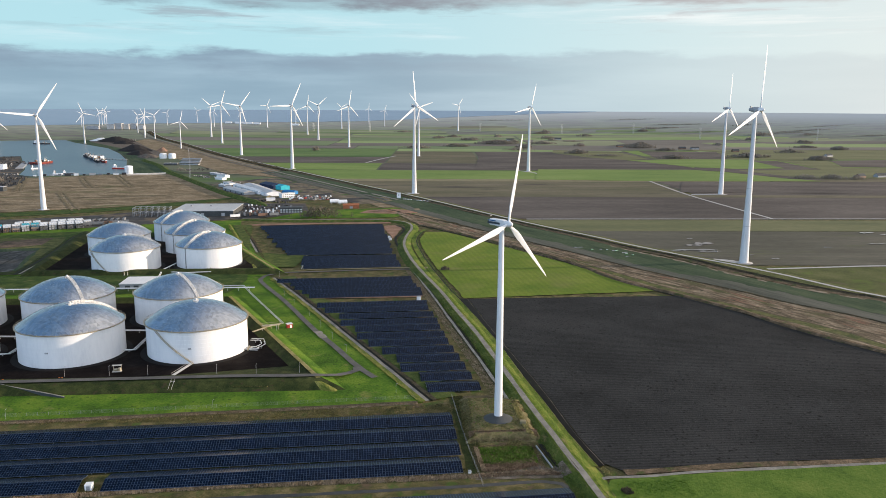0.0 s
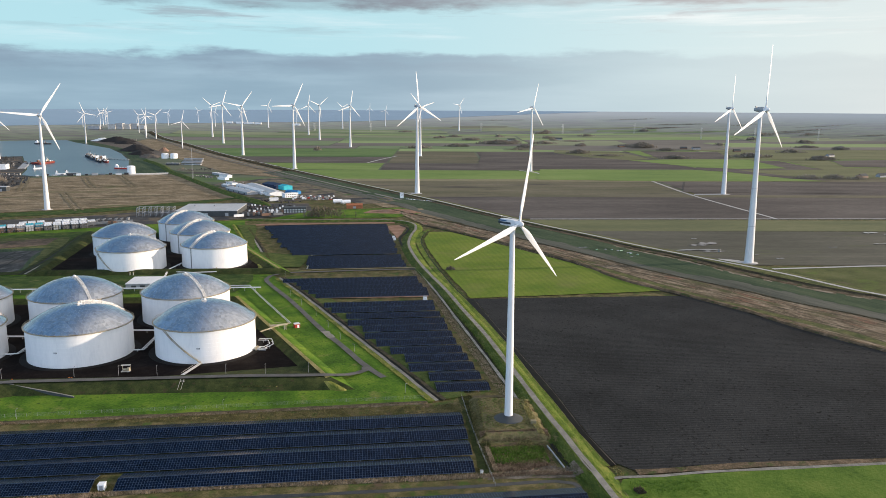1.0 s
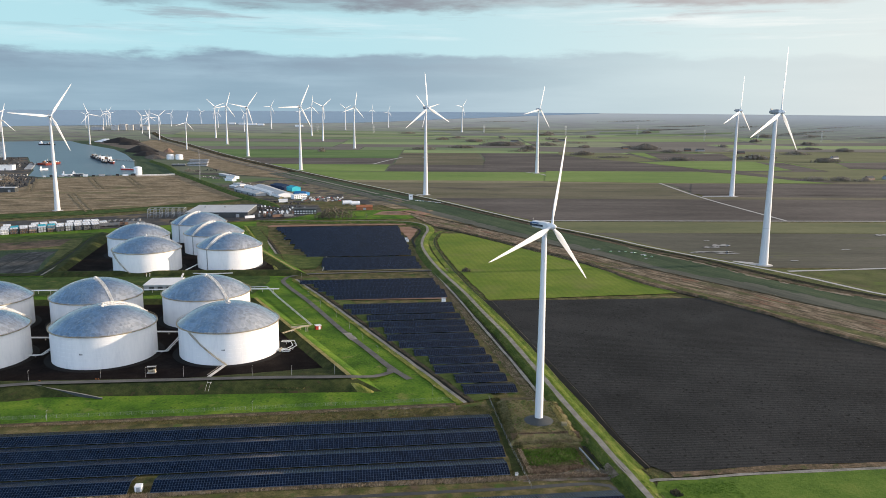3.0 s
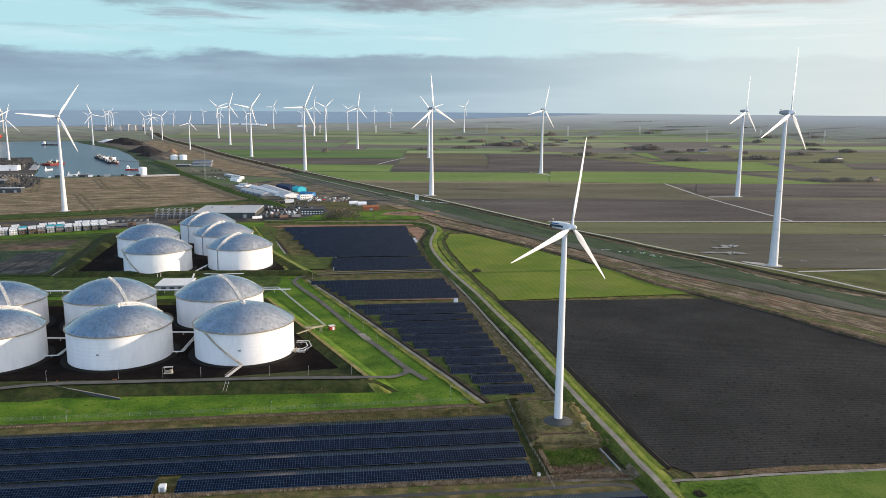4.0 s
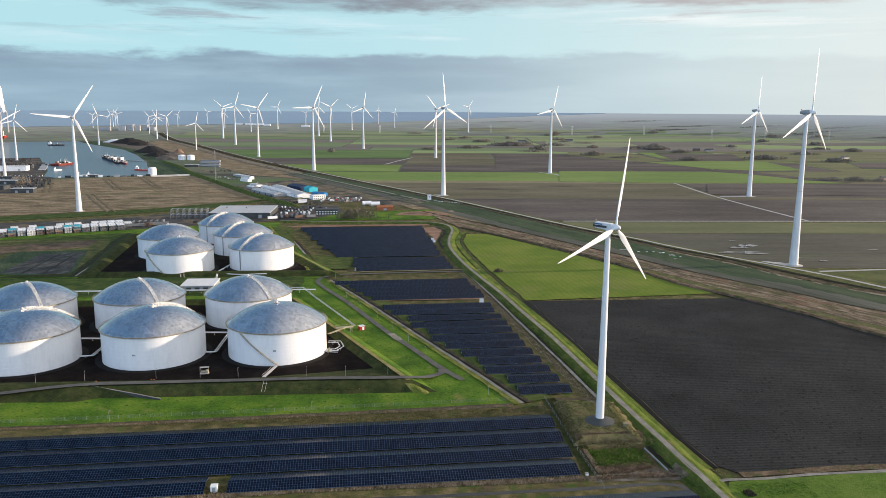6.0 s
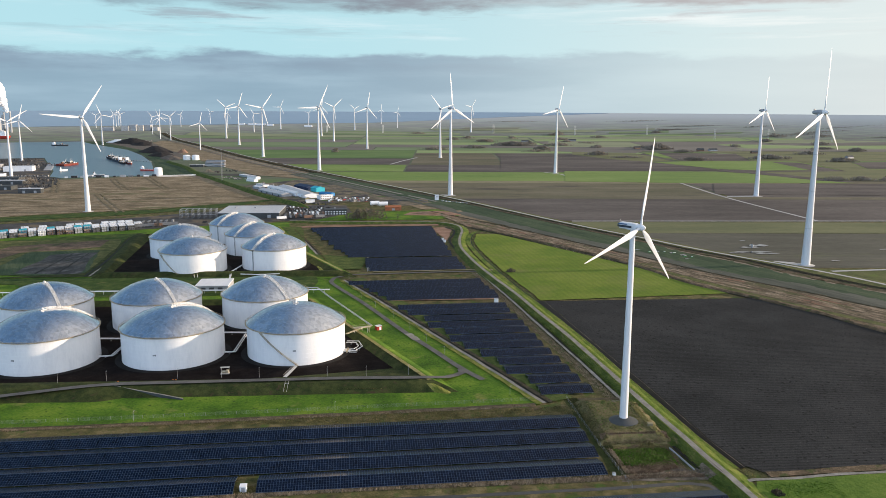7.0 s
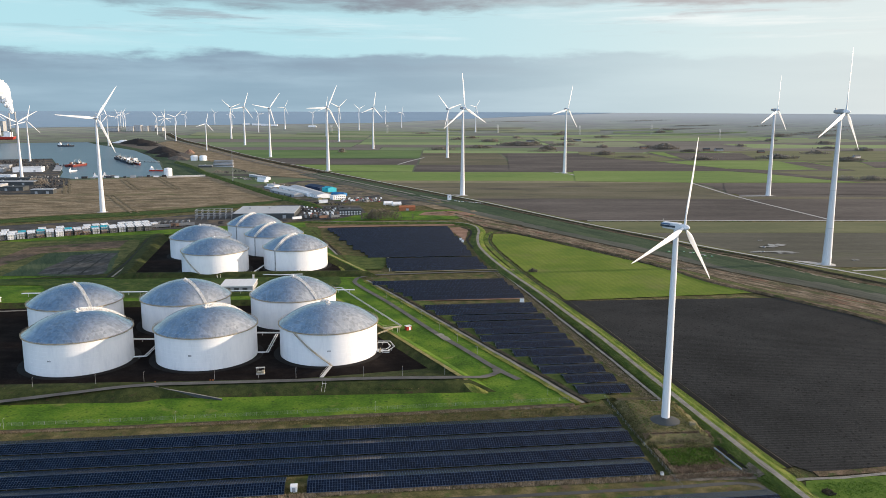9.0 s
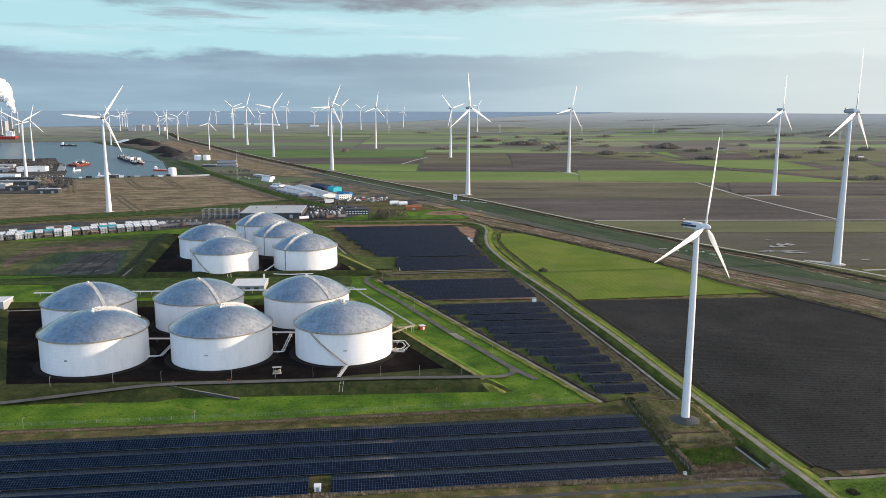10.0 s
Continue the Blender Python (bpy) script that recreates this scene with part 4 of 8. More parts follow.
sheet("brown_bank", WEED_LINE[:8] + [(145, 806), (120, 845), (74, 924), (38, 981), (-18, 1066), (-70, 1140)] + BANK_FOOT[::-1], M["brown_bank"], "broad bank of dry brown grass", "bank", 2)
TRACK_LINES = ([(350, 400), (297, 483), (286, 511), (263, 546), (236, 585), (206, 634), (160, 722), (110, 806), (40, 918)], [(375, 400), (307, 502), (277, 533), (253, 573), (228, 628), (197, 686), (150, 762), (100, 846), (20, 966)])
ribbon("grass_strip", TRACK_LINES[0], -9.0, 0.0, M["bank_grass"], "greenish rough strip above the ploughed field", "verge", 14, 0.9)
for line in TRACK_LINES:
    ribbon("weed_line", line, -0.7, 0.7, M["scrub"], "thin dark furrow along the brown bank", "verge", 10, 0.4)
    tufts("bank_weeds", line, -1.0, 1.0, 0.6, 2600, M["scrub"], "dark weeds in a furrow of the bank", "weeds", seed=len(line) + int(line[0][0]), wide=0.5)
ribbon("weed_line", [(x - 9, y - 6) for x, y in WEED_LINE[1:8]], -0.6, 0.6, M["scrub"], "faint dark line on the brown bank", "verge", 10, 0.5)
WEED_LINE = WEED_LINE[:8] + [(145, 806), (120, 845), (74, 924), (38, 981), (-18, 1066), (-70, 1140)]
embank("weed_line", WEED_LINE, [(-2.2, 0.1), (-0.6, 0.75), (0.4, 0.8), (3.0, 0.45)], M["weed_bank"], "low dark weedy ridge along the bank", "bank", 6, 1.0)
embank("bank_edge", BANK_FOOT, [(0.0, 0.05), (1.4, 1.2), (2.6, 1.75), (4.6, 1.55), (10.0, 0.35)], M["foot_bank"], "low rough edge of the brown bank above the fields", "bank", 6, 1.3)
ribbon("ditch", BANK_FOOT, -1.3, 0.3, M["ditch_water"], "narrow dark ditch at the foot of the bank", "ditch", 8, 0.5)
tufts("bank_weeds", BANK_FOOT, 0.6, 5.0, 0.5, 5200, M["earth_tuft"], "brown dead weeds on the bank's edge", "weeds", seed=91, wide=0.5, slope=(0.6, 1.5))
tufts("bank_weeds", WEED_LINE, -1.4, 1.2, 0.5, 3600, M["scrub"], "dark weeds along the top of the bank", "weeds", seed=72, wide=0.6, slope=(0.4, 0.6))
DIKE_MID = [(a * 0.5 + c * 0.5, b * 0.5 + d * 0.5) for (a, b), (c, d) in zip(DIKE_EDGE, DIKE_FOOT)]
bank_between("dike", [(DIKE_MID, 0.9), (DIKE_EDGE, 1.85)], M["dike_brown"], "steep side of the low dike, dead grass with shade in its colour", "dike", 10, 0.9)
bank_between("dike_berm", [([(x - 2, y - 4) for x, y in DIKE_FOOT], 0.62), (DIKE_MID, 0.9)], M["foot_bank"], "brown berm of dead grass below the dike", "dike", 10, 0.9)
bank_between("dike_top", [(DIKE_EDGE, 1.85), (DIKE[1:9] + FAR_DIKE, 1.93), ([(x + 6, y + 3) for x, y in DIKE[1:9] + FAR_DIKE], 1.8), ([(x + 14, y + 6) for x, y in DIKE[1:9] + FAR_DIKE], 0.2)], M["bank_grass"], "grassy top of the low dike", "dike", 10, 0.3)
embank("dike", DIKE[11:], [(-30, 0.2), (-18, 0.9), (-9, 1.7), (-3.2, 1.9), (4, 1.8), (10, 0.2)], M["dike_brown"], "low dike of dark dead grass", "dike", 24, 1.6)
ribbon("dike_road", DIKE, -2.2, 2.0, M["concrete"], "pale concrete road along the dike", "road", 20, z=2.0)
ribbon("rail_track", DIKE[10:], -46, -40, M["track"], "gravel railway track bed", "railway", 40, 0.3, 0.82)
ribbon("service_road", DIKE[10:], -62, -56, M["asphalt"], "grey service road along the railway", "road", 40, 0.3, 0.84)
ribbon("cross_road", [(446, 1628), (446, 1344), (470, 1058)], -2.5, 2.5, M["concrete"], "pale farm road across the plain", "road", 40)
ribbon("farm_track", [(125, 1048), (600, 1062), (1500, 1090)], -3, 3, M["concrete"], "pale farm track", "road", 60)
ribbon("farm_track", [(320, 722), (420, 737), (900, 748), (1500, 756)], -2.4, 2.4, M["concrete"], "pale farm track", "road", 60)
ribbon("farm_track", [(196, 1860), (228, 1800), (240, 1660)], -3, 3, M["concrete"], "pale track to a wind turbine", "road", 40)
ribbon("farm_track", [(-190, 2090), (-160, 2240), (-125, 2380)], -3, 3, M["concrete"], "pale track to a wind turbine", "road", 40)
sheet("crane_pad", [(277, 762), (286, 772), (303, 764), (306, 752), (296, 747)], M["concrete"], "pale concrete apron beside a wind turbine", "pad", 1.5)
sheet("crane_pad", [(-70, 1350), (-55, 1366), (-34, 1366), (-28, 1352), (-50, 1344)], M["concrete"], "pale concrete apron beside a wind turbine", "pad", 1.5)
sheet("crane_pad", [(450, 1350), (455, 1362), (515, 1372), (518, 1356)], M["concrete"], "pale concrete apron beside a wind turbine", "pad", 1.5)
for x, y, w, d in ((306, 859, 12, 4.6), (292, 848, 12, 2.8), (283, 819, 25, 2.6), (296, 811, 14, 2.0), (300, 892, 4, 1.2), (262, 815, 8, 1.0), (536, 939, 10, 3.2), (556, 927, 12, 1.6), (506, 861, 12, 1.2), (530, 861, 12, 1.0), (350, 773, 5, 1.5), (331, 791, 5, 1.2), (437, 838, 6, 1.0), (640, 890, 10, 2.0), (158, 832, 6, 1.5), (195, 813, 5, 2.0), (201, 801, 4, 2.0), (183, 820, 5, 1.6), (199, 781, 2, 1.0)):
    sheet("puddle", [(x - w, y), (x - w * 0.5, y + 2.2 * d), (x - w * 0.1, y + 0.9 * d), (x + w * 0.4, y + 2.4 * d), (x + w, y + 0.6 * d), (x + w * 0.3, y - 1.1 * d), (x - w * 0.3, y - 0.4 * d), (x - w * 0.6, y - 1.8 * d)], M["puddle_water"], "shallow puddle on the wet field", "puddle", 1.2, 0.78)

# near fields
sheet("meadow", [(-18, 880), (-12, 935), (14, 936), (128, 752), (186, 630), (24, 604), (0, 732), (-13, 822)], M["meadow"], "bright green triangular meadow", "field", 1.5)
sheet("ploughed_field", [(27.4, 602), (199, 614), (228, 567), (250, 519), (271, 483), (330, 396), (330, 328), (200, 317.7), (158, 314.6), (132, 312.9), (106, 309.3), (93.5, 307), (81, 305.6), (75.0, 312), (68.8, 340), (62.3, 388), (53.0, 443), (40.9, 514)], M["black_soil"], "black ploughed field with fine furrows", "field", 0.6)
sheet("pasture", [(70, 288), (74.5, 297.2), (91, 299.6), (104, 301.6), (129, 304.5), (154, 307.2), (196, 312), (420, 334), (420, 180), (80, 180)], M["meadow_right"], "bright green pasture", "field", 0.6)
tufts("grass_tufts", [(76, 289), (106, 291)], -6.5, 8.0, 0.75, 3800, M["lawn_tuft"], "tall lush grass in the pasture's corner", "grass", seed=92, wide=0.35)
tufts("bush", [(77.6, 286), (79.8, 286.8)], -1.6, 1.4, 2.0, 420, M["scrub"], "small dark bush in the pasture's corner", "bush", seed=93, wide=0.5, step=1.0)
tufts("bank_weeds", [(82, 303.4), (104, 306.4), (130, 310.0), (156, 311.9), (182, 313.8), (198, 315.2), (330, 327)], -2.0, 1.8, 0.55, 5200, M["earth_tuft"], "brown dead weeds between track and ploughed field", "weeds", seed=94, wide=0.4)
tufts("grass_tufts", [(72.6, 309), (74.6, 303), (73.4, 297)], -1.4, 1.4, 0.3, 300, M["dry_crest"], "pale dry grass on the bank at the field's corner", "grass", seed=95, wide=0.3, slope=(0.3, 0.1), step=2.0)
ribbon("dry_verge", [(82, 303.4), (104, 306.4), (130, 310.0), (156, 311.9), (182, 313.8), (198, 315.2), (330, 327)], -2.4, 2.2, M["foot_bank"], "strip of brown weeds beside the ploughed field", "verge", 8, 0.4)
ribbon("farm_track", [(70, 297.5), (74, 298.8), (92, 300.2), (104, 302.8), (130, 305.9), (155, 308.3), (181, 310.6), (197, 312.5), (330, 325)], -1.1, 1.1, M["track"], "narrow pale track beside the ploughed field", "road", 8, 0.3)
sheet("lawn", [(-520, 318), (-440, 332), (-212, 357), (-5, 383), (-46, 494), (-150, 683), (-178, 780), (-243, 955), (-262, 1030), (-380, 985), (-450, 950), (-560, 900), (-640, 800), (-640, 400)], M["lawn"], "bright green mown grass around the tank farm", "grass", 1.5, 0.3)
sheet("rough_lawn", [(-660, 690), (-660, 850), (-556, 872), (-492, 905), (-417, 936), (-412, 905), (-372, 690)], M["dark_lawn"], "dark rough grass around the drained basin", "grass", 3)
sheet("plot", [(-600, 800), (-585, 868), (-428, 885), (-400, 800), (-385, 720), (-478, 690), (-560, 690)], M["bank_grass"], "rough dark plot of bare ground", "ground", 3)
sheet("plot", [(-530, 762), (-531, 835), (-459, 872), (-440, 882), (-432, 836), (-470, 812), (-500, 800), (-506, 722)], M["brown_plot"], "brown bare plot", "ground", 3)
sheet("basin", [(-480, 690), (-492, 802), (-424, 818), (-382, 690)], M["slope_green"], "dark drained basin floor", "basin", 2)
sheet("basin_bed", [(-452, 697), (-463, 788), (-440, 800), (-420, 803), (-404, 740), (-390, 692)], M["silt"], "dark silty basin bed", "basin", 5)
for pts in ([(-432, 696), (-443, 795)], [(-412, 694), (-428, 800)]):
    ribbon("basin_furrow", pts, -0.9, 0.9, M["ditch_water"], "dark drain across the basin bed", "basin", 8, 0.5)
sheet("rough_lawn", [(-470, 676), (-368, 684), (-374, 700), (-414, 905), (-426, 900), (-388, 700)], M["rough_slope"], "dark rough grass beside the rear bund", "grass", 3)
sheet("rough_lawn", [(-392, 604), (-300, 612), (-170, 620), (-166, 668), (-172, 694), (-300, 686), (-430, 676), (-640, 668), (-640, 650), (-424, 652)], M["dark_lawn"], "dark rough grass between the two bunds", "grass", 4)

ribbon("gravel_path", [(-378, 687), (-388, 758), (-418, 895)], -0.9, 0.9, M["track"], "thin pale path beside the rear bund", "path", 10, 0.2)
ribbon("ditch", [(-382, 687), (-392, 758), (-422, 895)], -1.2, 1.2, M["ditch_water"], "narrow dark ditch beside the rear bund", "ditch", 10, 0.2)

# the tank farm's two bunds
U, V = Vector((0.998, 0.06, 0)), Vector((-0.475, 0.88, 0))


def bund(corner, a0, b1, front, other, tall, label, left=6.5, out=7.0, far_left=(0.0, 0.0), wide_corner=0.0):
    """A ring bank round a floor: crest from corner, a0 metres to the left and b1 back; far_left: the shift of its far left corner."""
    c = Vector((*corner, 0))

    def loop(offs, z, rough, skew=0.0):
        f, r, b, l = offs
        cs = [(a0 - l, -f), (r, -f), (r, b1 + b), (a0 - l + far_left[0], b1 + b + far_left[1])]
        out = []
        for (a, e), (p, q) in zip(cs, cs[1:] + cs[:1]):
            for k in range(24):
                t = k / 24
                m, o = a + (p - a) * t, e + (q - e) * t
                if q == e == -f:                  # along the front
                    o += skew * max(0.0, 1 + (m - r) / 100)
                elif a == p == r:                 # along the sunny side
                    o += skew * (1 - t)
                w = c + U * m + V * o
                j = rough * noise.noise((w.x * 0.09, w.y * 0.09, 0))
                out.append((w.x + j, w.y + j * 1.3, z + 0.25 * j))
        return out
    half = (front / 2, other / 2, other / 2, other / 2)
    rings = [loop([h + out for h in half], 0.02, 0.7), loop([h + out * 0.5 for h in half], tall * 0.52, 0.7), loop(half, tall, 0.35), loop([-h for h in half], tall, 0.35),
             loop([-half[0] - 6.5, -half[1] - 6.5, -half[2] - 6.5, -half[3] - left], 0.6, 0.4, wide_corner)]
    g = Geo().loft(rings)
    me = g.mesh("bank", M["lawn"], True)
    me.materials.append(M["rough_slope"])
    for k in range(96 * 4):                       # rough weeds on front, left and all inner slopes, shade put into their colour
        if k >= 288 or k % 96 < 24 or k % 96 >= 72:
            me.polygons[k].material_index = 1
    ob = new("bank", me)
    tagged(ob, label, "bank", kind="structure")
    pts = [(p[0], p[1]) for p in rings[-1]]
    sheet("bund_floor", pts, M["bund_floor"], "wet black floor inside the tank bund", "floor", 0, 0.59)


bund((-63.5, 411.5), -277, 209, 10, 2.5, 3.9, "green grass bank around the front oil tanks", 15.0, 9.0, wide_corner=19.0)
bund((-150, 700), -217, 220, 3, 5.0, 4.2, "green grass bank around the rear oil tanks", 6.5, 9.0, (71, 23))

# crest strips: dry grass with the lit edge painted in
ribbon("bank_crest", [(-64, 409, 3.88), (-162, 594, 3.86)], -1.0, 1.5, M["dry_crest"], "pale dry grass on the bank's crest, its highlight put into the colour", "bank", 8, 0.12, 0.12)
ribbon("bank_crest", [(-149, 699, 4.15), (-254, 894, 4.15)], -1.0, 1.5, M["dry_crest"], "pale dry grass on the bank's crest, its highlight put into the colour", "bank", 8, 0.12, 0.12)
tufts("grass_tufts", [(-64, 409, 3.85), (-162, 594, 3.85)], -1.0, 1.5, 0.3, 2000, M["dry_crest"], "dry grass tufts along the crest", "grass", seed=41, wide=0.35)
ribbon("bank_crest", [(-345, 395, 3.87), (-434, 577, 3.87)], -1.8, 1.3, M["dry_crest"], "pale dry grass on the bank's crest, its highlight put into the colour", "bank", 8, 0.3, 0.12)

embank("bank", [(-372, 391), (-320, 396), (-270, 400), (-238, 402), (-214, 404, -3.8)], [(0, 3.9), (6, 3.7), (10, 2.6), (15, 0.9), (18, 0.05)], M["rough_slope"], "rough brownish outer slope of the bank", "bank", 8, 0.9)
ramp_wall = thing("retaining_wall", -216, 393, 0, -15.5, "low dark retaining wall on the bank's slope", "wall")
part("wall_body", Geo().loft([[(x, -0.25, -0.1), (x, 0.25, -0.1), (x, 0.25, h), (x, -0.25, h)] for x, h in ((-22, 4.3), (-8, 3.0), (8, 2.1), (22, 1.1))], True, True), M["dark_wall"], ramp_wall)
part("coping", Geo().loft([[(x, -0.4, h), (x, 0.4, h), (x, 0.4, h + 0.14), (x, -0.4, h + 0.14)] for x, h in ((-22, 4.3), (-8, 3.0), (8, 2.1), (22, 1.1))], True, True), M["track"], ramp_wall)
tufts("bank_weeds", [(-370, 388, 2.2), (-320, 391, 2.2), (-270, 394, 2.2), (-238, 396, 2.2)], -4.0, 8.0, 0.7, 6000, M["bank_weed"], "rough weeds on the brownish slope", "weeds", seed=38, slope=(1.2, -1.6))
embank("bank_nose", [(-78, 411.8, 3.75), (-70, 410, 3.85), (-64, 407, 3.5), (-58, 402.6, 2.1), (-53.5, 399, 0.6), (-51, 397, -0.2)], [(-5.0, -2.2), (-2.2, -0.35), (0, 0.1), (2.2, -0.3), (5.0, -2.4)], M["sunny_verge"], "dry grass on the bank's rounded corner, sunlight put into its colour", "bank", 2, 0.3)
# roads and ditches near the camera
LOOP_ROAD = [(-236, 399.6, 4.0), (-149, 407, 4.0), (-108, 410.2, 4.0), (-76, 411.3, 4.0), (-66, 412.4, 3.8), (-60, 415.2, 2.8), (-54, 420, 1.2), (-48.5, 426, 0.3), (-45, 431, 0.02), (-45.5, 437, 0)]
PARK_ROAD = [(-33.4, 418.9), (-40.5, 430), (-49.2, 446), (-58.9, 466.5), (-69.2, 487.2), (-79.9, 508), (-90.6, 531), (-107, 568), (-121.9, 600), (-133.8, 623.5), (-148, 652), (-155, 670), (-154, 684), (-142, 696), (-115, 702), (-37, 714), (-6, 717)]
ribbon("service_road", LOOP_ROAD, -2.2, 2.2, M["asphalt"], "narrow asphalt service road around the tank farm", "road", 6, 0.1)
ribbon("service_road", PARK_ROAD, -2.0, 2.0, M["asphalt"], "straight asphalt road between tank farm and solar park", "road", 8, 0.12)
ribbon("service_road", [(-226, 400.5, 4.0), (-248, 396.5, 3.9), (-276, 388, 3.2), (-320, 376, 1.6), (-380, 364, 0.2)], -1.8, 2.6, M["asphalt"], "asphalt ramp down the outer bank", "road", 5, 0.15, 0.62)
ribbon("gravel_pad", [(-82, 509), (-75, 494)], -4.6, 0.5, M["track"], "small grey lay-by of gravel beside the road", "pad", 3, 0.5)
DITCH = [(-1, 384.5), (-9, 401.5), (-18, 420.5), (-29.2, 444), (-47.6, 482), (-76.7, 543), (-107.2, 606), (-142.7, 677)]
DITCH_BACK = [(-160, 712), (-186, 800), (-243, 962)]
embank("verge_ridge", [(-163, 706), (-180, 760), (-206, 830), (-262, 985)], [(-6.5, 0.15), (-4.5, 1.2), (-3.2, 1.3), (-1.0, 0.15)], M["sunny_verge"], "low grass ridge beside the ditch, sunlight put into its colour", "bank", 8, 0.4)
ribbon("park_grass", DITCH, 3.0, 16.0, M["row_end"], "olive grass at the ends of the panel rows", "grass", 8, 1.2)
ribbon("sunny_verge", DITCH, -6.4, -3.0, M["sunny_verge"], "pale streaky dry grass beside the perimeter path", "verge", 5, 0.5)
for line in (DITCH, DITCH_BACK):
    ribbon("perimeter_path", line, -3.0, -0.6, M["track"], "grey perimeter path along the ditch", "path", 10, 0.2)
    ribbon("ditch", line, -0.8, 1.0, M["ditch_water"], "narrow ditch beside the solar park", "ditch", 10, 0.3)
    ribbon("ditch_edge", line, 0.9, 3.4, M["scrub"], "dark weedy ditch bank", "ditch", 8, 0.4)
    tufts("scrub", line, 0.6, 3.2, 0.9, 4200, M["scrub"], "dark dead weeds along the ditch", "weeds", seed=3)
tufts("bank_weeds", [(-320, 388, 1.6), (-132, 401.5, 1.8), (-90, 402.5, 1.8)], -2.4, 2.4, 0.5, 5200, M["bank_weed"], "rough weeds on the bank's outer slope", "weeds", seed=32)
tufts("grass_tufts", [(-340, 352), (-212, 365), (-10, 379), (12, 383)], 1.0, 13.0, 0.32, 15000, M["rough_tuft"], "rough grass beside the panel rows", "grass", seed=34, wide=0.4)
tufts("grass_tufts", [(-200, 279), (-106, 291), (-47, 297), (16, 302)], -6.0, 1.0, 0.5, 7000, M["rough_tuft"], "rough grass between panel rows and canal", "grass", seed=35, wide=0.4)
sheet("rough_lawn", [(8, 392), (14, 392), (19.5, 337), (21.5, 302), (15, 301), (13, 337)], M["rough_slope"], "dark green rough grass beside the fence", "grass", 1.2, 0.03)
tufts("grass_tufts", [(12, 392), (17, 340), (20, 302)], -4.0, 1.5, 0.45, 3000, M["bank_weed"], "dark rough grass beside the fence", "grass", seed=36, wide=0.35)

for k, (line, lo, hi, count) in enumerate((([(-48, 404), (-59, 456), (-90, 512), (-112, 556), (-150, 626)], -7.5, 7.0, 16000), (DITCH, -8.0, -4.4, 9000), (DITCH, 3.4, 15.0, 5000), ([(-420, 345), (-212, 368), (-60, 387), (-12, 389)], -9.0, 11.0, 26000),
                                             ([(-163, 706), (-180, 760), (-206, 830), (-262, 985)], -14.0, 1.0, 9000), ([(-172, 604), (-160, 660), (-166, 700)], -22.0, 10.0, 6000))):
    tufts("grass_blades", line, lo, hi, 0.2, count, M["lawn_tuft"], "bright sunlit grass blades on the lawn", "grass", seed=80 + k, wide=0.3)
MAIN_ROAD = [(120, 120), (84, 218), (66.7, 280.5), (63.4, 301), (60, 317), (57, 336), (52.3, 361), (47.5, 390), (42, 424), (28, 507), (16, 566), (9.7, 600), (3, 633), (-7, 676), (-20, 738), (-27, 780), (-34, 836), (-34.5, 880), (-32, 920), (-29.5, 950), (-35, 997), (-52, 1019), (-109, 1029), (-168, 1022), (-260, 1030)]
FIELD_DITCH = [(71.3, 309), (64.0, 345), (57.6, 386), (52.5, 415), (42.7, 481), (31.0, 545), (19, 603), (9, 650), (-3.5, 722), (-17, 815), (-22, 876), (-17.4, 928), (-10, 950)]
FIELD_EDGE = [(74.6, 310), (68.2, 340), (61.7, 388), (57.4, 415), (52.4, 443), (40.4, 514), (34.4, 551), (26.6, 600)]
sheet("park_verge", [(-168, 722), (-196, 800), (-262, 985), (-236, 985), (-196, 800), (-156, 787), (-130, 778), (-134, 722)], M["row_end"], "olive grass beside the far panel rows", "grass", 2)
# the side turned from the sun takes the shade-toned grass
embank("road_bank", MAIN_ROAD, [(-8.4, 0.15), (-7.4, 0.5), (-3.6, 1.9), (-2.0, 2.0)], M["ditch_green"], "lush grass bank beside the access track, its shade put into the colour", "bank")
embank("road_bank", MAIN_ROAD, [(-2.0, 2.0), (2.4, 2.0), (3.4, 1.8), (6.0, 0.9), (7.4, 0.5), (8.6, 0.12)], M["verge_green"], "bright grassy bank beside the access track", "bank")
sheet("ditch", [(x + 0.5, y) for x, y in FIELD_DITCH[:7]] + [(x + 0.6, y) for x, y in FIELD_EDGE[::-1]], M["ditch_water"], "dark ditch between the access track and the field", "ditch", 0.4)
ribbon("ditch", FIELD_DITCH[6:], 0.3, 1.5, M["ditch_water"], "narrow ditch beside the meadow", "ditch", 10, 0.3)
ribbon("dry_edge", FIELD_EDGE, -0.25, 0.0, M["earth_grey"], "thin pale grass line along the ploughed field", "verge", 8, 0.15)
tufts("grass_tufts", FIELD_EDGE, -0.5, 0.3, 0.3, 800, M["rough_tuft"], "thin dry grass between ditch and ploughed field", "grass", seed=71, wide=0.2)
ribbon("ditch_edge", FIELD_DITCH[6:], 1.4, 2.6, M["ditch_green"], "dark green ditch bank", "ditch", 10, 0.4)
ribbon("roadside_verge", FIELD_DITCH, -5.0, 0.1, M["verge_green"], "bright grass above the field ditch", "verge", 8, 0.2)
ribbon("dry_edge", FIELD_DITCH, -0.5, 0.5, M["dry_crest"], "pale dry grass line above the field ditch", "verge", 6, 0.2, 0.55)
ribbon("access_track", MAIN_ROAD, -1.5, 1.5, M["track"], "worn grey access track beside the fields", "road", 8, 0.15, 2.12)
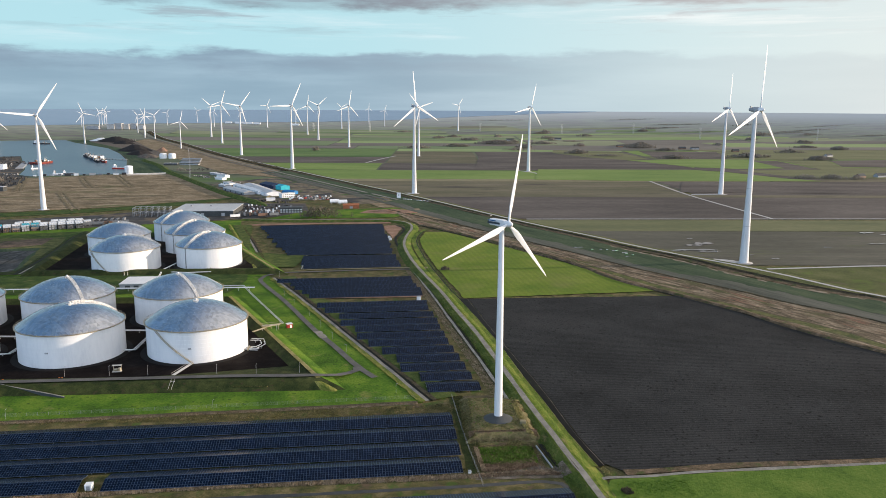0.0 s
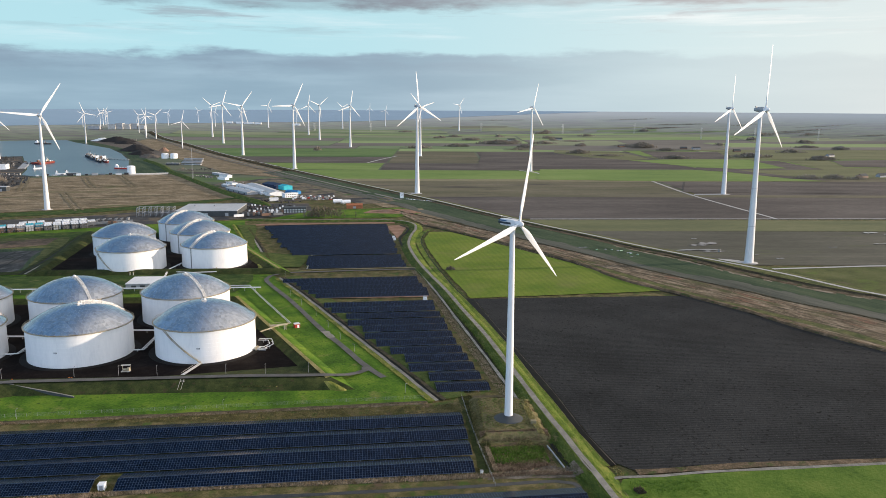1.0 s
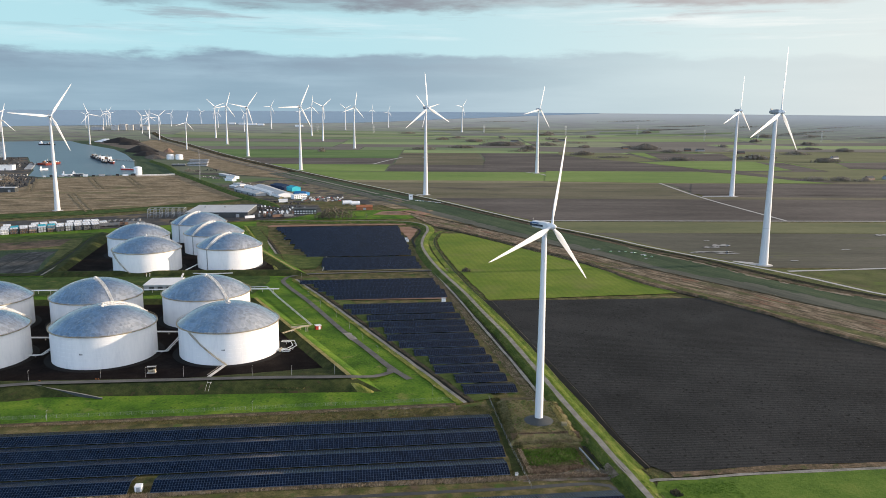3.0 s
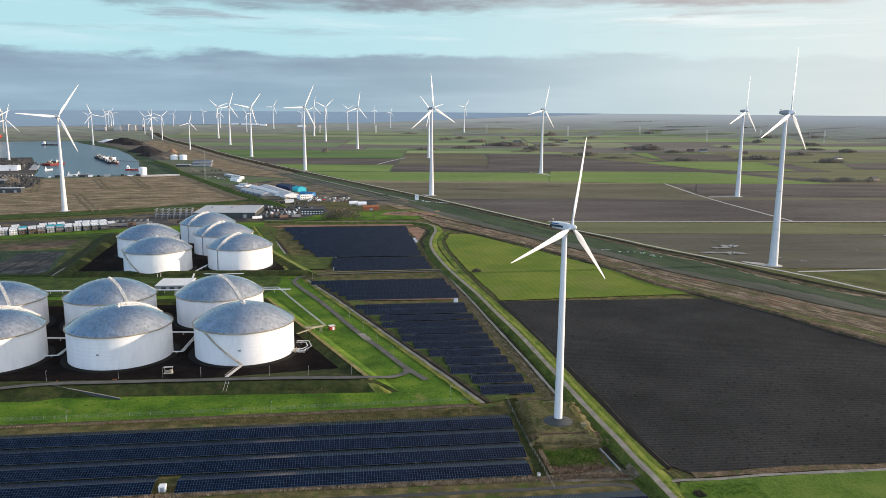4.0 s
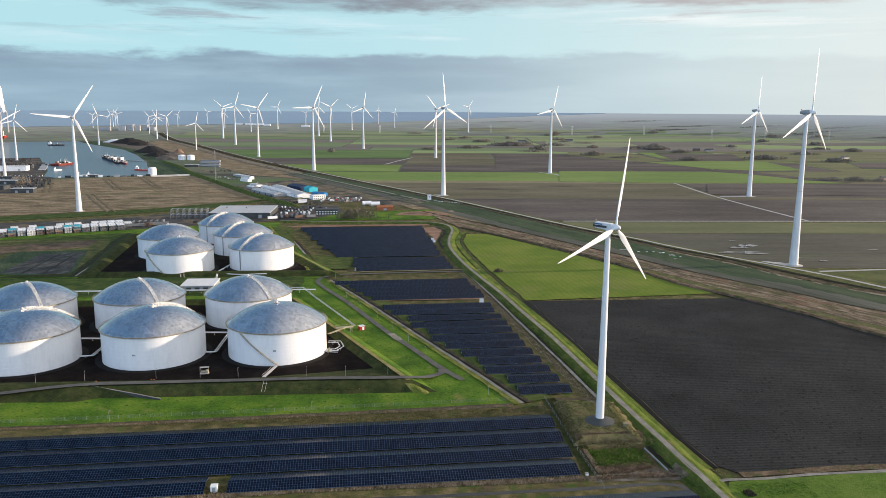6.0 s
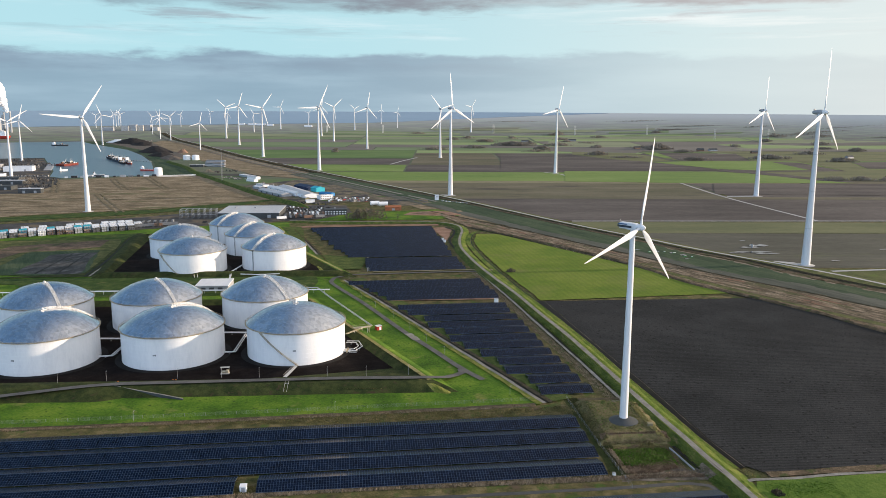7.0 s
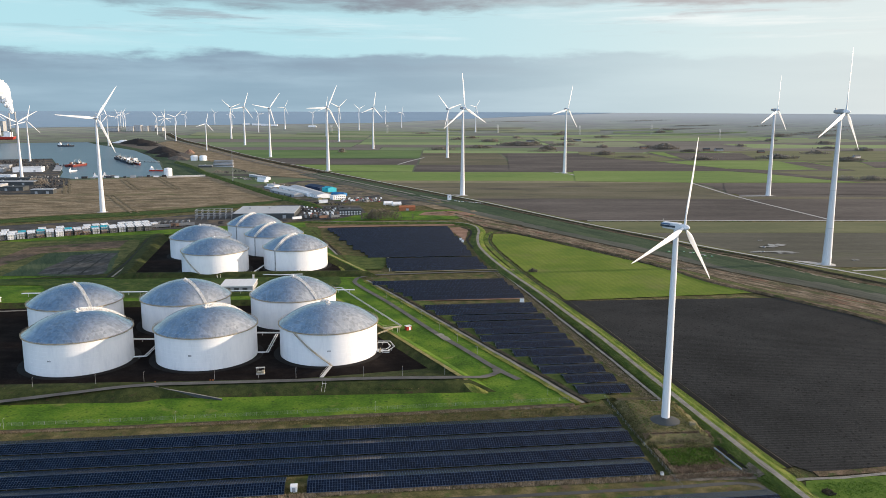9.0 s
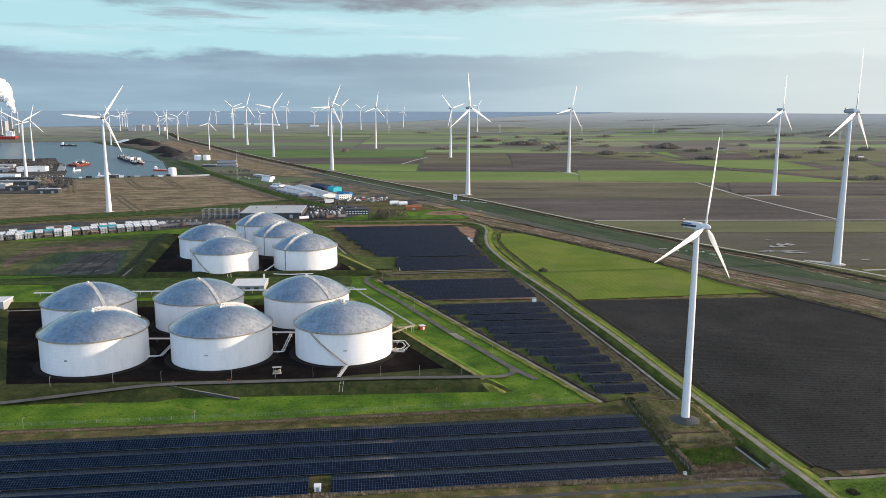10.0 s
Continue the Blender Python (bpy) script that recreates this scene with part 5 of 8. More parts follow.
ribbon("ditch", [(40, 400), (37.5, 414), (26.6, 474), (16, 530), (6, 586), (1.5, 609), (-10.5, 675), (-17, 704)], -1.8, 1.7, M["ditch_water"], "ditch between solar park and track", "ditch", 10, 0.3)
ribbon("ditch", [(-22, 730), (-29, 780), (-42, 845), (-46, 890), (-41, 925), (-40, 962), (-50, 985)], -1.3, 1.0, M["ditch_water"], "ditch between solar park and track", "ditch", 8, 0.3)
PARK_PATH = [(39.6, 385), (35, 412), (24, 474), (13.4, 530), (3.5, 586), (-1, 609), (-13.6, 675), (-20.5, 711), (-26, 743), (-40, 836)]
ribbon("gravel_path", PARK_PATH, -0.9, 0.9, M["concrete_path"], "pale gravel path beside the ditch", "path", 10, 0.3)
tufts("grass_tufts", PARK_PATH[:8], -7.0, -1.2, 0.4, 7000, M["reed"], "dry tan grass between panel rows and path", "grass", seed=98, wide=0.35)
ribbon("cross_track", [(-120, 706), (-37, 716), (-6, 719)], -6.5, -3.0, M["tan_strip"], "dry verge across the solar park", "verge", 10, 0.4)
ribbon("cross_track", [(-98, 604), (-10, 610)], -5.0, 3.5, M["earth_red"], "strip of bare earth between panel rows", "ground", 10, 0.6)
tufts("bank_weeds", [(-100, 608), (-10, 612)], -1.6, 1.6, 0.9, 1600, M["earth_tuft"], "reddish dead weeds between panel rows", "weeds", seed=99, wide=0.5)
ribbon("ditch", [(16, 389), (30, 389.6), (38, 390)], -1.6, 1.4, M["scrub"], "short overgrown ditch behind the turbine mound", "ditch", 6, 0.2)
ribbon("gravel_path", [(15.5, 385.6), (30, 386.2), (40, 386.6)], -0.6, 0.6, M["track"], "short pale path behind the turbine mound", "path", 6, 0.15)
ribbon("canal", [(-330, 256), (-190, 268), (-106, 279.5), (-47, 285.5), (-11, 289.5), (22, 293), (46, 296.3), (53.5, 294.5), (55.5, 290.5)], -1.3, 1.3, M["canal_water"], "narrow canal beside the solar park", "canal", 12, 0.3, 0.05)
tufts("reed_bank", [(-330, 264), (-190, 276), (-106, 289), (-47, 294.5), (14, 300), (52, 305)], -2.0, 1.6, 0.95, 14000, M["reed"], "dry reeds along the canal", seed=5, wide=0.26)
tufts("reed_bank", [(-520, 316), (-440, 329), (-212, 354), (-8, 381)], -1.8, 1.0, 0.8, 20000, M["reed"], "line of dry brown reeds along the lawn", seed=6, wide=0.25)
ribbon("ditch", [(-520, 317), (-440, 330), (-212, 355), (-8, 382)], -1.0, 0.6, M["scrub"], "dark reedy ditch along the lawn", "ditch", 12, 0.4)
tufts("hedge", DIKE_MID, 0.3, 3.4, 0.4, 7000, M["scrub"], "dark dead weeds down the dike's steep side", "weeds", seed=7, wide=0.6, slope=(0.9, 1.7))
tufts("hedge", [(-339, 1811), (-650, 2374), (-986, 3048), (-1414, 3861)], -12, -6, 2.6, 5000, M["scrub"], "dark hedge of scrub along the dike road", "hedge", seed=8, wide=3.0)
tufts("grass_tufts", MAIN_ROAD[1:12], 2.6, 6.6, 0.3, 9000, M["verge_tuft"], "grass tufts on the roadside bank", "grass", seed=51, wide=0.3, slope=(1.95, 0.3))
tufts("grass_tufts", MAIN_ROAD[1:12], -8.2, -2.2, 0.35, 9000, M["bank_blade"], "grass tufts darkened in colour for the bank's shaded side", "grass", seed=52, wide=0.3, slope=(0.45, 2.0))
tufts("bank_weeds", [(370, 420), (240, 630), (160, 752), (60, 918)], -26, 22, 0.7, 5000, M["reed"], "dry stalks on the brown bank", "weeds", seed=11, wide=0.8)


# ---- wind turbines ----
WIND = 137.0                                # heading the rotors face
MESHES = {}


def blade_mesh():
    """A blade one metre long along +z, its chord along x."""
    st = [(0.0, 0.024, 1.0, 0), (0.05, 0.024, 1.0, 0), (0.10, 0.036, 0.62, 14), (0.18, 0.056, 0.34, 13), (0.24, 0.058, 0.28, 11), (0.34, 0.051, 0.24, 8), (0.46, 0.043, 0.21, 6), (0.60, 0.035, 0.19, 4),
          (0.74, 0.028, 0.18, 2), (0.86, 0.021, 0.17, 1), (0.94, 0.015, 0.16, 0), (0.985, 0.008, 0.16, 0), (1.0, 0.002, 0.2, 0)]
    rings, n = [], 14
    for s, chord, thick, twist in st:
        c, q = math.cos(radians(twist)), math.sin(radians(twist))
        ring = []
        for i in range(n):
            a = 2 * math.pi * i / n
            x, y = math.cos(a) * chord / 2, math.sin(a) * chord / 2 * thick * (0.6 + 0.4 * math.cos(a) if thick < 0.9 else 1)
            x, y = x * 1.18, y * 1.18
            x += chord * (0.16 if thick < 0.9 else 0.0)
            ring.append((x * c - y * q, x * q + y * c - 0.03 * s * s, s))
        rings.append(ring)
    return Geo().loft(rings, True, True).mesh("blade", M["turbine_white"], True)


def tower_mesh(hub, base, top, style):
    g, k = Geo(), 40
    if style == "steel":
        prof = [(base + (top - base) * t, hub * t) for t in [i / 10 for i in range(11)]]
        prof = [(r, z) for r, z in prof]
    else:
        prof = [(top + (base - top) * (1 - t) ** 1.45, hub * t) for t in [i / 16 for i in range(17)]]
    out = []
    for r, z in prof:
        out.append((r, z))
    g.turned(out, k)
    return g.mesh("tower", M["turbine_white"] if style == "steel" else M["tower_concrete"], True)


def seam_mesh(r):
    return Geo().turned([(r, -0.12), (r + 0.05, -0.1), (r + 0.05, 0.1), (r, 0.12)], 40, cap0=False, cap1=False).mesh("joint_ring", M["grey_wall"], True)


def nacelle_mesh(style, s):
    g = Geo()
    if style == "steel":                      # long box with a rounded roof, axis along +y
        def ring(y, w, lo, hi):
            b = 0.18 * w
            return [(-w + b, y, lo), (w - b, y, lo), (w, y, lo + b), (w, y, hi - b), (w - b, y, hi), (-w + b, y, hi), (-w, y, hi - b), (-w, y, lo + b)]
        g.loft([ring(-8.2, 1.55, -1.0, 1.75), ring(-7.9, 1.75, -1.5, 2.0), ring(-1.0, 1.8, -1.85, 2.05), ring(2.0, 1.75, -1.85, 2.0), ring(3.0, 1.4, -1.4, 1.5)], True, True)
    else:
        prof = [(-7.8, 0.9), (-7.4, 1.7), (-5.0, 2.5), (-1.5, 3.1), (1.8, 3.3), (3.4, 3.0), (3.9, 2.4)]
        g.loft([[(r * math.cos(2 * math.pi * i / 16), y, r * math.sin(2 * math.pi * i / 16) * 0.95) for i in range(16)][::-1] for y, r in prof], True, True)
        g.box(0, -5.6, 2.2, 3.6, 1.0, 1.6)
    for k, p in enumerate(g.v):
        g.v[k] = (p[0] * s, p[1] * s, p[2] * s)
    return g.mesh("nacelle", M["turbine_white"] if style == "steel" else M["grey_wall"], True)


def spinner_mesh(r, ahead):
    prof = [(-0.9, 1.0), (0.2, 1.05), (1.0, 0.95), (1.7, 0.65), (2.05, 0.3), (2.12, 0.02)]
    return Geo().loft([[(q * r * math.cos(2 * math.pi * i / 20), ahead + y * r, q * r * math.sin(2 * math.pi * i / 20)) for i in range(20)][::-1] for y, q in prof], True, True).mesh("spinner", M["turbine_white"], True)


def cached(key, make):
    if key not in MESHES:
        MESHES[key] = make()
    return MESHES[key]


def turbine(x, y, hub, reach, phase, style="concrete", base=None, top=None, z=None, heading=WIND, pad=True, label=""):
    """hub: height of the axis; reach: blade length; phase: degrees of the first blade clockwise from upright."""
    z = lie(x, y) if z is None else z
    s = hub / (150.0 if style == "concrete" else 98.0)
    base = base or (4.4 * s if style == "concrete" else 2.05 * s)
    top = top or (1.75 * s if style == "concrete" else 1.15 * s)
    ob = thing("wind_turbine", x, y, z, -heading, label or "white three-bladed wind turbine standing on the plain", "wind turbine", "wind turbines")
    key = (round(hub), round(reach), style)
    tw = part("tower", cached(("t", *key), lambda: tower_mesh(hub - 1.6 * s, base, top, style)), None, ob)
    if style == "concrete" and hub > 120 and y < 2000:
        for k, t in enumerate((0.25, 0.5, 0.74)):
            r = top + (base - top) * (1 - t) ** 1.45
            sm = part("joint_ring", cached(("s", round(r, 1)), lambda: seam_mesh(r)), None, tw)
            sm.location = (0, 0, (hub - 1.6 * s) * t)
    if pad:
        def pad_mesh():
            return Geo().turned([(base * 2.0, -0.3), (base * 2.0, 0.35), (base * 1.9, 0.45), (base * 1.02, 0.7)], 40, cap0=False, cap1=False).mesh("foundation", M["concrete"], True)
        part("foundation", cached(("p", round(base, 2)), pad_mesh), None, ob, "pale round concrete foundation")
    k = s * 0.84
    na = part("nacelle", cached(("n", *key), lambda: nacelle_mesh(style, k)), None, ob, "white box nacelle" if style == "steel" else "grey rounded nacelle")
    na.location = (0, 0, hub)
    if style == "steel" and y < 500:
        for sx in (-1, 1):
            g = Geo().box(sx * 1.82, -3.6, -0.5, 0.08, 7.6, 0.95)
            q = part("side_grille", g, M["nacelle_dark"], na, "dark blue side grille")
            q.location = (0, 0, 0)
            part("stripe", Geo().box(sx * 1.84, -4.8, 0.75, 0.06, 5.0, 0.5), M["nacelle_blue"], na, "blue stripe")
        part("weather_mast", Geo().rod((0, -7, 2.0), (0, -7, 2.9), 0.06).rod((-0.5, -7, 2.7), (0.5, -7, 2.7), 0.05), M["galvanised"], na, "thin instrument mast")
    ahead = 4.4 * k if style == "steel" else 5.2 * k
    sp = part("spinner", cached(("h", *key), lambda: spinner_mesh(1.75 * k if style == "steel" else 2.5 * k, ahead)), None, ob)
    sp.location = (0, 0, hub)
    for i in range(3):
        bl = part("blade", cached("blade", blade_mesh), None, ob)
        a = phase + 120 * i
        bl.matrix_basis = pose(0, ahead + 0.5 * k, hub, 0, -a, 0) @ Matrix.Diagonal((reach, reach, reach, 1))
    return ob


# (x, y, hub height, blade length, phase)
turbine(32, 355, 96.5, 42.5, 14, "steel", z=3.0, base=2.05, top=1.2, pad=False, label="white wind turbine with box nacelle on a grassy mound")
for x, y, hub, reach, phase in ((309, 753, 151, 62, 8), (508, 1365, 151, 60, 8), (-38, 1359, 152, 60, -5), (-350, 1885, 152, 60, 28), (220, 1839, 150, 58, 18), (-599, 2387, 149, 59, 40), (-54, 2378, 148, 58, -45),
                                (-323, 2874, 150, 58, 12), (-526, 3471, 152, 58, 52), (-858, 3118, 152, 60, 20), (-1052, 3646, 145, 56, 70), (114, 4140, 133, 50, 40)):
    turbine(x, y, hub, reach, phase)
for x, y, hub, reach, phase in ((-904, 4175, 116, 44, 30), (-639, 3865, 143, 54, 10), (-510, 4193, 113, 43, 65), (-287, 4313, 86, 34, 20), (-387, 4456, 79, 30, 5), (-1307, 4275, 64, 27, 80), (-574, 1125, 137, 56, 35),
                                (-968, 1644, 119, 48, -60), (-1223, 2167, 111, 46, 15), (-1374, 3047, 116, 46, -20), (-2080, 3559, 89, 38, 10)):
    turbine(x, y, hub, reach, phase)
for x, y, hub, reach, phase in ((-899, 2740, 94, 40, 15), (-1256, 3481, 105, 42, 50), (-1372, 3679, 92, 38, 5), (-1454, 3805, 84, 36, 80), (-1422, 4132, 65, 28, 35), (-1720, 4028, 63, 28, 15), (-1700, 4037, 66, 28, 75),
                                (-1714, 3980, 71, 30, -25), (-1714, 4045, 72, 30, 35), (-1791, 3952, 65, 28, 60), (-1330, 3560, 96, 40, 95), (-1180, 4150, 78, 32, 22), (-780, 4330, 70, 30, 50), (-1010, 4020, 92, 36, 85)):
    turbine(x, y, hub, reach, phase, "steel")


# the near turbine's mound and the plot before it
def mound():
    def ring(grow, z, rough):
        cs, out = [(20 - grow, 337 - grow), (47 + grow, 340 - grow), (43 + grow, 380 + grow), (18 - grow, 382 + grow)], []
        for (a, b), (c, d) in zip(cs, cs[1:] + cs[:1]):
            for k in range(12):
                t = k / 12
                x, y = a + (c - a) * t, b + (d - b) * t
                j = rough * noise.noise((x * 0.2, y * 0.2, 4))
                out.append((x + j, y + j, z + 0.4 * j))
        return out
    g = Geo().loft([ring(4.5, 0.0, 1.5), ring(2.0, 1.8, 1.5), ring(0, 2.9, 0.8), ring(-5, 3.0, 0.3)], False, True)
    tagged(new("mound", g.mesh("mound", M["mound_grass"], True)), "rough grassy mound under the wind turbine", "mound", kind="structure")


mound()
tufts("grass_tufts", [(47.5, 338), (45, 380)], -3.0, 3.5, 0.45, 1800, M["rough_tuft"], "rough grass on the mound's sunny slope", "grass", seed=21, wide=0.35, slope=(2.9, 0.4))
tufts("bank_weeds", [(17.5, 335), (16, 382)], -2.2, 2.6, 0.6, 2600, M["rough_tuft"], "rough weeds on the mound's side slope", "weeds", seed=22, wide=0.4, slope=(0.1, 2.8))
tufts("grass_tufts", [(32, 340), (31, 382)], -12, 12, 0.35, 1500, M["rough_tuft"], "rough grass tufts on the mound", "grass", seed=23, wide=0.4, slope=(2.9, 2.9))
tufts("grass_tufts", [(32, 344), (31, 382)], -13, 12, 0.3, 1200, M["plot_tuft"], "green grass tufts on the mound", "grass", seed=96, wide=0.4, slope=(2.9, 2.9))
tufts("grass_tufts", [(46, 338), (43.5, 356), (42, 374)], -1.6, 1.2, 0.8, 1500, M["dry_crest"], "pale dry grass along the mound's sunny edge", "grass", seed=73, wide=0.35, slope=(2.9, 2.6))
tufts("reed_bank", [(17, 338), (49, 341)], -0.8, 4.8, 0.8, 4600, M["earth_tuft"], "brown dead stalks down the mound's front slope", seed=74, wide=0.4, slope=(2.9, 0.1))
tufts("grass_tufts", [(24, 312), (45, 330)], -9, 9, 0.6, 2600, M["rough_tuft"], "rough grass tufts on the plot", "grass", seed=24, wide=0.4)
tufts("reed_bank", [(23, 311), (34, 312), (45, 317)], -1.5, 1.5, 0.7, 900, M["earth_tuft"], "dead stalks across the plot", seed=25, wide=0.4)
tufts("bank_weeds", [(17, 338), (49, 341)], -0.8, 5.2, 0.6, 1800, M["rough_tuft"], "dry weeds on the mound's front slope", "weeds", seed=29, wide=0.35, slope=(2.9, 0.2))
tufts("bank_weeds", [(20, 316), (48, 319)], -14, 14, 0.35, 3600, M["earth_tuft"], "dead brown grass over the muddy plot", "weeds", seed=97, wide=0.35)
fnd = thing("turbine_foundation", 32, 355, 2.9, 0, "dark round concrete foundation on the mound", "foundation")
part("ring_slab", Geo().turned([(7.4, 0.0), (6.6, 0.35), (4.4, 1.3), (2.4, 1.9)], 48), M["dark_wall"], fnd, smooth=True)
part("step", Geo().box(0.4, -2.6, 0.6, 1.6, 1.4, 0.8), M["concrete"], fnd)
hatch = thing("transformer_hut", 43.5, 349, 2.9, -3, "small tan concrete hut beside the turbine", "hut")
part("body", Geo().box(0, 0, -0.6, 2.6, 2.2, 2.0, bevel=0.08), M["tan_strip"], hatch)
part("lid", Geo().box(0, 0, 1.4, 2.8, 2.4, 0.2, bevel=0.05), M["tan_strip"], hatch)
sheet("plot", [(17.5, 328), (20, 303.5), (33, 304.5), (46.5, 311), (49, 328), (33, 334)], M["foot_bank"], "rough brown plot below the mound", "ground", 1.2, 0.04)
sheet("plot", [(21.5, 327), (23, 318), (28, 315), (34, 312), (44.5, 315), (46.5, 327), (33, 331)], M["plot_grass"], "green grass plot below the mound", "grass", 1.5, 0.06)
tufts("grass_tufts", [(21.5, 319), (46, 321)], -9, 8, 0.8, 4200, M["plot_tuft"], "green grass tufts on the plot", "grass", seed=26, wide=0.3)
tufts("reed_bank", [(19.8, 328), (22.3, 305.5)], -0.9, 0.9, 0.9, 900, M["reed"], "pale dry stalks at the plot's edge", seed=75, wide=0.3)
tufts("reed_bank", [(22, 307.5), (33, 308.5), (45, 313.5)], -2.0, 2.6, 0.7, 2600, M["earth_tuft"], "reddish dead grass at the plot's edge", seed=27, wide=0.35)
sheet("gravel_apron", [(18, 297.5), (56, 300), (64, 303), (61, 311), (55.5, 308), (51.5, 308), (46.5, 311), (33, 305), (20, 304)], M["mud_apron"], "muddy grey apron beside the access track", "ground", 1.2, 0.08)
bank_between("apron_ramp", [([(54.5, 299.5), (53.2, 304.5), (52.6, 309.5)], 0.12), ([(58.6, 301), (57.2, 306.5), (56.2, 312)], 1.6), ([(62.4, 302.5), (61.2, 308.5), (60.2, 314.5)], 2.16)], M["mud_apron"], "short worn ramp from the apron to the access track", "road", 6, 0.3)
pit_wall = thing("retaining_wall", 49.7, 319, 0, -78.5, "low pale concrete wall beside a dark ditch", "wall")
part("wall_body", Geo().box(0, 0, -0.3, 22, 0.5, 1.0, bevel=0.05), M["grey_wall"], pit_wall)
ribbon("ditch", [(48.6, 331), (51, 319), (53.6, 308)], -3.6, 0.0, M["ditch_water"], "dark ditch behind the low wall", "ditch", 4, 0.15)
tufts("reed_bank", [(18, 300.5), (36, 302.5), (55, 303)], -1.2, 1.0, 0.8, 2600, M["earth_tuft"], "dead brown weeds above the canal", seed=28, wide=0.3)


# ---- solar park ----
TURN_PV = 6.5


def solar_row(x, y, length, group, label, seam=1.0):
    """A tent-shaped row of panels. x, y: the right end of its front eave."""
    e = Vector((math.cos(radians(TURN_PV)), math.sin(radians(TURN_PV)), 0))
    ob = thing("solar_row", x - e.x * length, y - e.y * length, 0, TURN_PV, label, "solar panels", group)
    half, lo, hi, wide, gap = 7.4, 1.0, 2.6, 1.13, 0.095 * seam
    slope = math.hypot(half, hi - lo)
    step, n, rows = slope / 5, int(length / wide), 5
    ii, jj = np.meshgrid(np.arange(n), np.arange(rows))
    ii, jj = ii.ravel(), jj.ravel()
    rng = np.random.RandomState(int(abs(x * 7 + y)) % 9999)
    quads = []
    for side in (0, 1):
        a0, a1 = ii * wide + gap / 2, (ii + 1) * wide - gap / 2
        s0, s1 = (jj * step + 0.06 * seam) / slope, ((jj + 1) * step - 0.06 * seam) / slope
        tilt = rng.uniform(-0.012, 0.012, len(ii))
        for a, s, lft in ((a0, s0, tilt), (a1, s0, -tilt), (a1, s1, -tilt), (a0, s1, tilt)):
            yy = s * half if side == 0 else 2 * half + 0.25 - s * half
            quads.append(np.stack([a, yy, lo + s * (hi - lo) + 0.05 + lft], 1))
    g = Geo()
    top = [np.stack(quads[k:k + 4], 1).reshape(-1, 3) for k in (0, 4)]
    top[1] = top[1].reshape(-1, 4, 3)[:, ::-1].reshape(-1, 3)
    pts = np.concatenate(top)
    q = len(pts) // 4
    low = pts - np.array((0, 0, 0.04))
    g.v = [tuple(p) for p in np.concatenate([pts, low]).tolist()]
    f = np.arange(q * 4).reshape(-1, 4)
    b = f + q * 4
    faces = [f] + [np.stack([f[:, i], b[:, i], b[:, (i + 1) % 4], f[:, (i + 1) % 4]], 1) for i in range(4)]
    g.f = [tuple(t) for t in np.concatenate(faces).tolist()]
    part("module", g, M["pv_glass"], ob, "dark blue glass solar modules", kind="stuff")
    fr = Geo()
    L = n * wide
    for side in (0, 1):
        y0, y1 = (0, half) if side == 0 else (2 * half + 0.25, half + 0.25)
        fr.add([(0, y0, lo), (L, y0, lo), (L, y1, hi), (0, y1, hi), (0, y0, lo - 0.09), (L, y0, lo - 0.09), (L, y1, hi - 0.09), (0, y1, hi - 0.09)],
               [(0, 1, 2, 3), (4, 5, 1, 0), (5, 6, 2, 1), (7, 4, 0, 3), (6, 7, 3, 2), (7, 6, 5, 4)])
    part("frame", fr, M["pv_frame"], ob, "pale aluminium mounting frame")
    po = Geo()
    for k in range(int(L / 5.65) + 1):
        for yy, h in ((0.8, lo + 0.05), (half - 0.4, hi - 0.2), (half + 0.65, hi - 0.2), (2 * half - 0.55, lo + 0.05)):
            po.box(k * 5.65 + 0.2, yy, -0.1, 0.12, 0.12, h)
    part("support", po, M["galvanised"], ob, kind="stuff")
    return ob


PV = "long tent-shaped row of dark blue solar panels"
for k in range(4):
    x, y = 10.5 + 1.3 * k, 352.5 - 16.6 * k
    if k < 3:
        solar_row(x, y, 372, "near panel rows", PV + " in rough grass", 1.0)
    else:
        solar_row(x, y, 148, "near panel rows", PV + " in rough grass", 1.0)
        solar_row(x - 155, y - 17.66, 218, "near panel rows", PV + " in rough grass", 1.0)
solar_row(58, 274.5, 150, "near panel rows", PV + " beyond the canal")


def pv_block(y0, y1, count, left, right, group):
    """Rows from y0 down to y1; left and right: the x of their ends at the first and the last row."""
    rng = random.Random(int(y0))
    for k in range(count):
        t = k / max(1, count - 1)
        xr, xl = right[0] + (right[1] - right[0]) * t, left[0] + (left[1] - left[0]) * t
        xr, xl = xr + rng.uniform(-1.5, 1.5), xl + rng.uniform(-3, 3)
        solar_row(xr, y0 + (y1 - y0) * t, xr - xl, group, PV + " in the wedge-shaped park", 0.55)


pv_block(975.6, 792, 13, (-222, -155), (-67, -43), "far panel rows")
pv_block(771, 725, 4, (-131, -126), (-40, -31), "far panel rows")
pv_block(668, 611, 5, (-135, -102), (-20, -9), "far panel rows")
for x, y, length in ((-5, 581, 85), (-3, 565, 79), (0, 547.5, 69), (3, 530, 69), (5, 514, 59), (8, 497, 59), (10, 481, 52), (14, 464.5, 46), (17, 448.5, 39), (20, 432, 39), (23, 415.5, 30), (27, 398.5, 30)):
    solar_row(x, y, length, "far panel rows", PV + " in the wedge-shaped park", 0.8)
cab = thing("inverter_cabinet", -138.4, 289.5, 0, 6.5, "white inverter cabinet between two panel rows", "cabinet")
part("body", Geo().box(0, 0, -0.05, 2.7, 2.9, 2.35, bevel=0.08), M["white_paint"], cab)
part("roof", Geo().box(0, 0, 2.3, 2.9, 3.1, 0.2, bevel=0.05), M["white_paint"], cab)
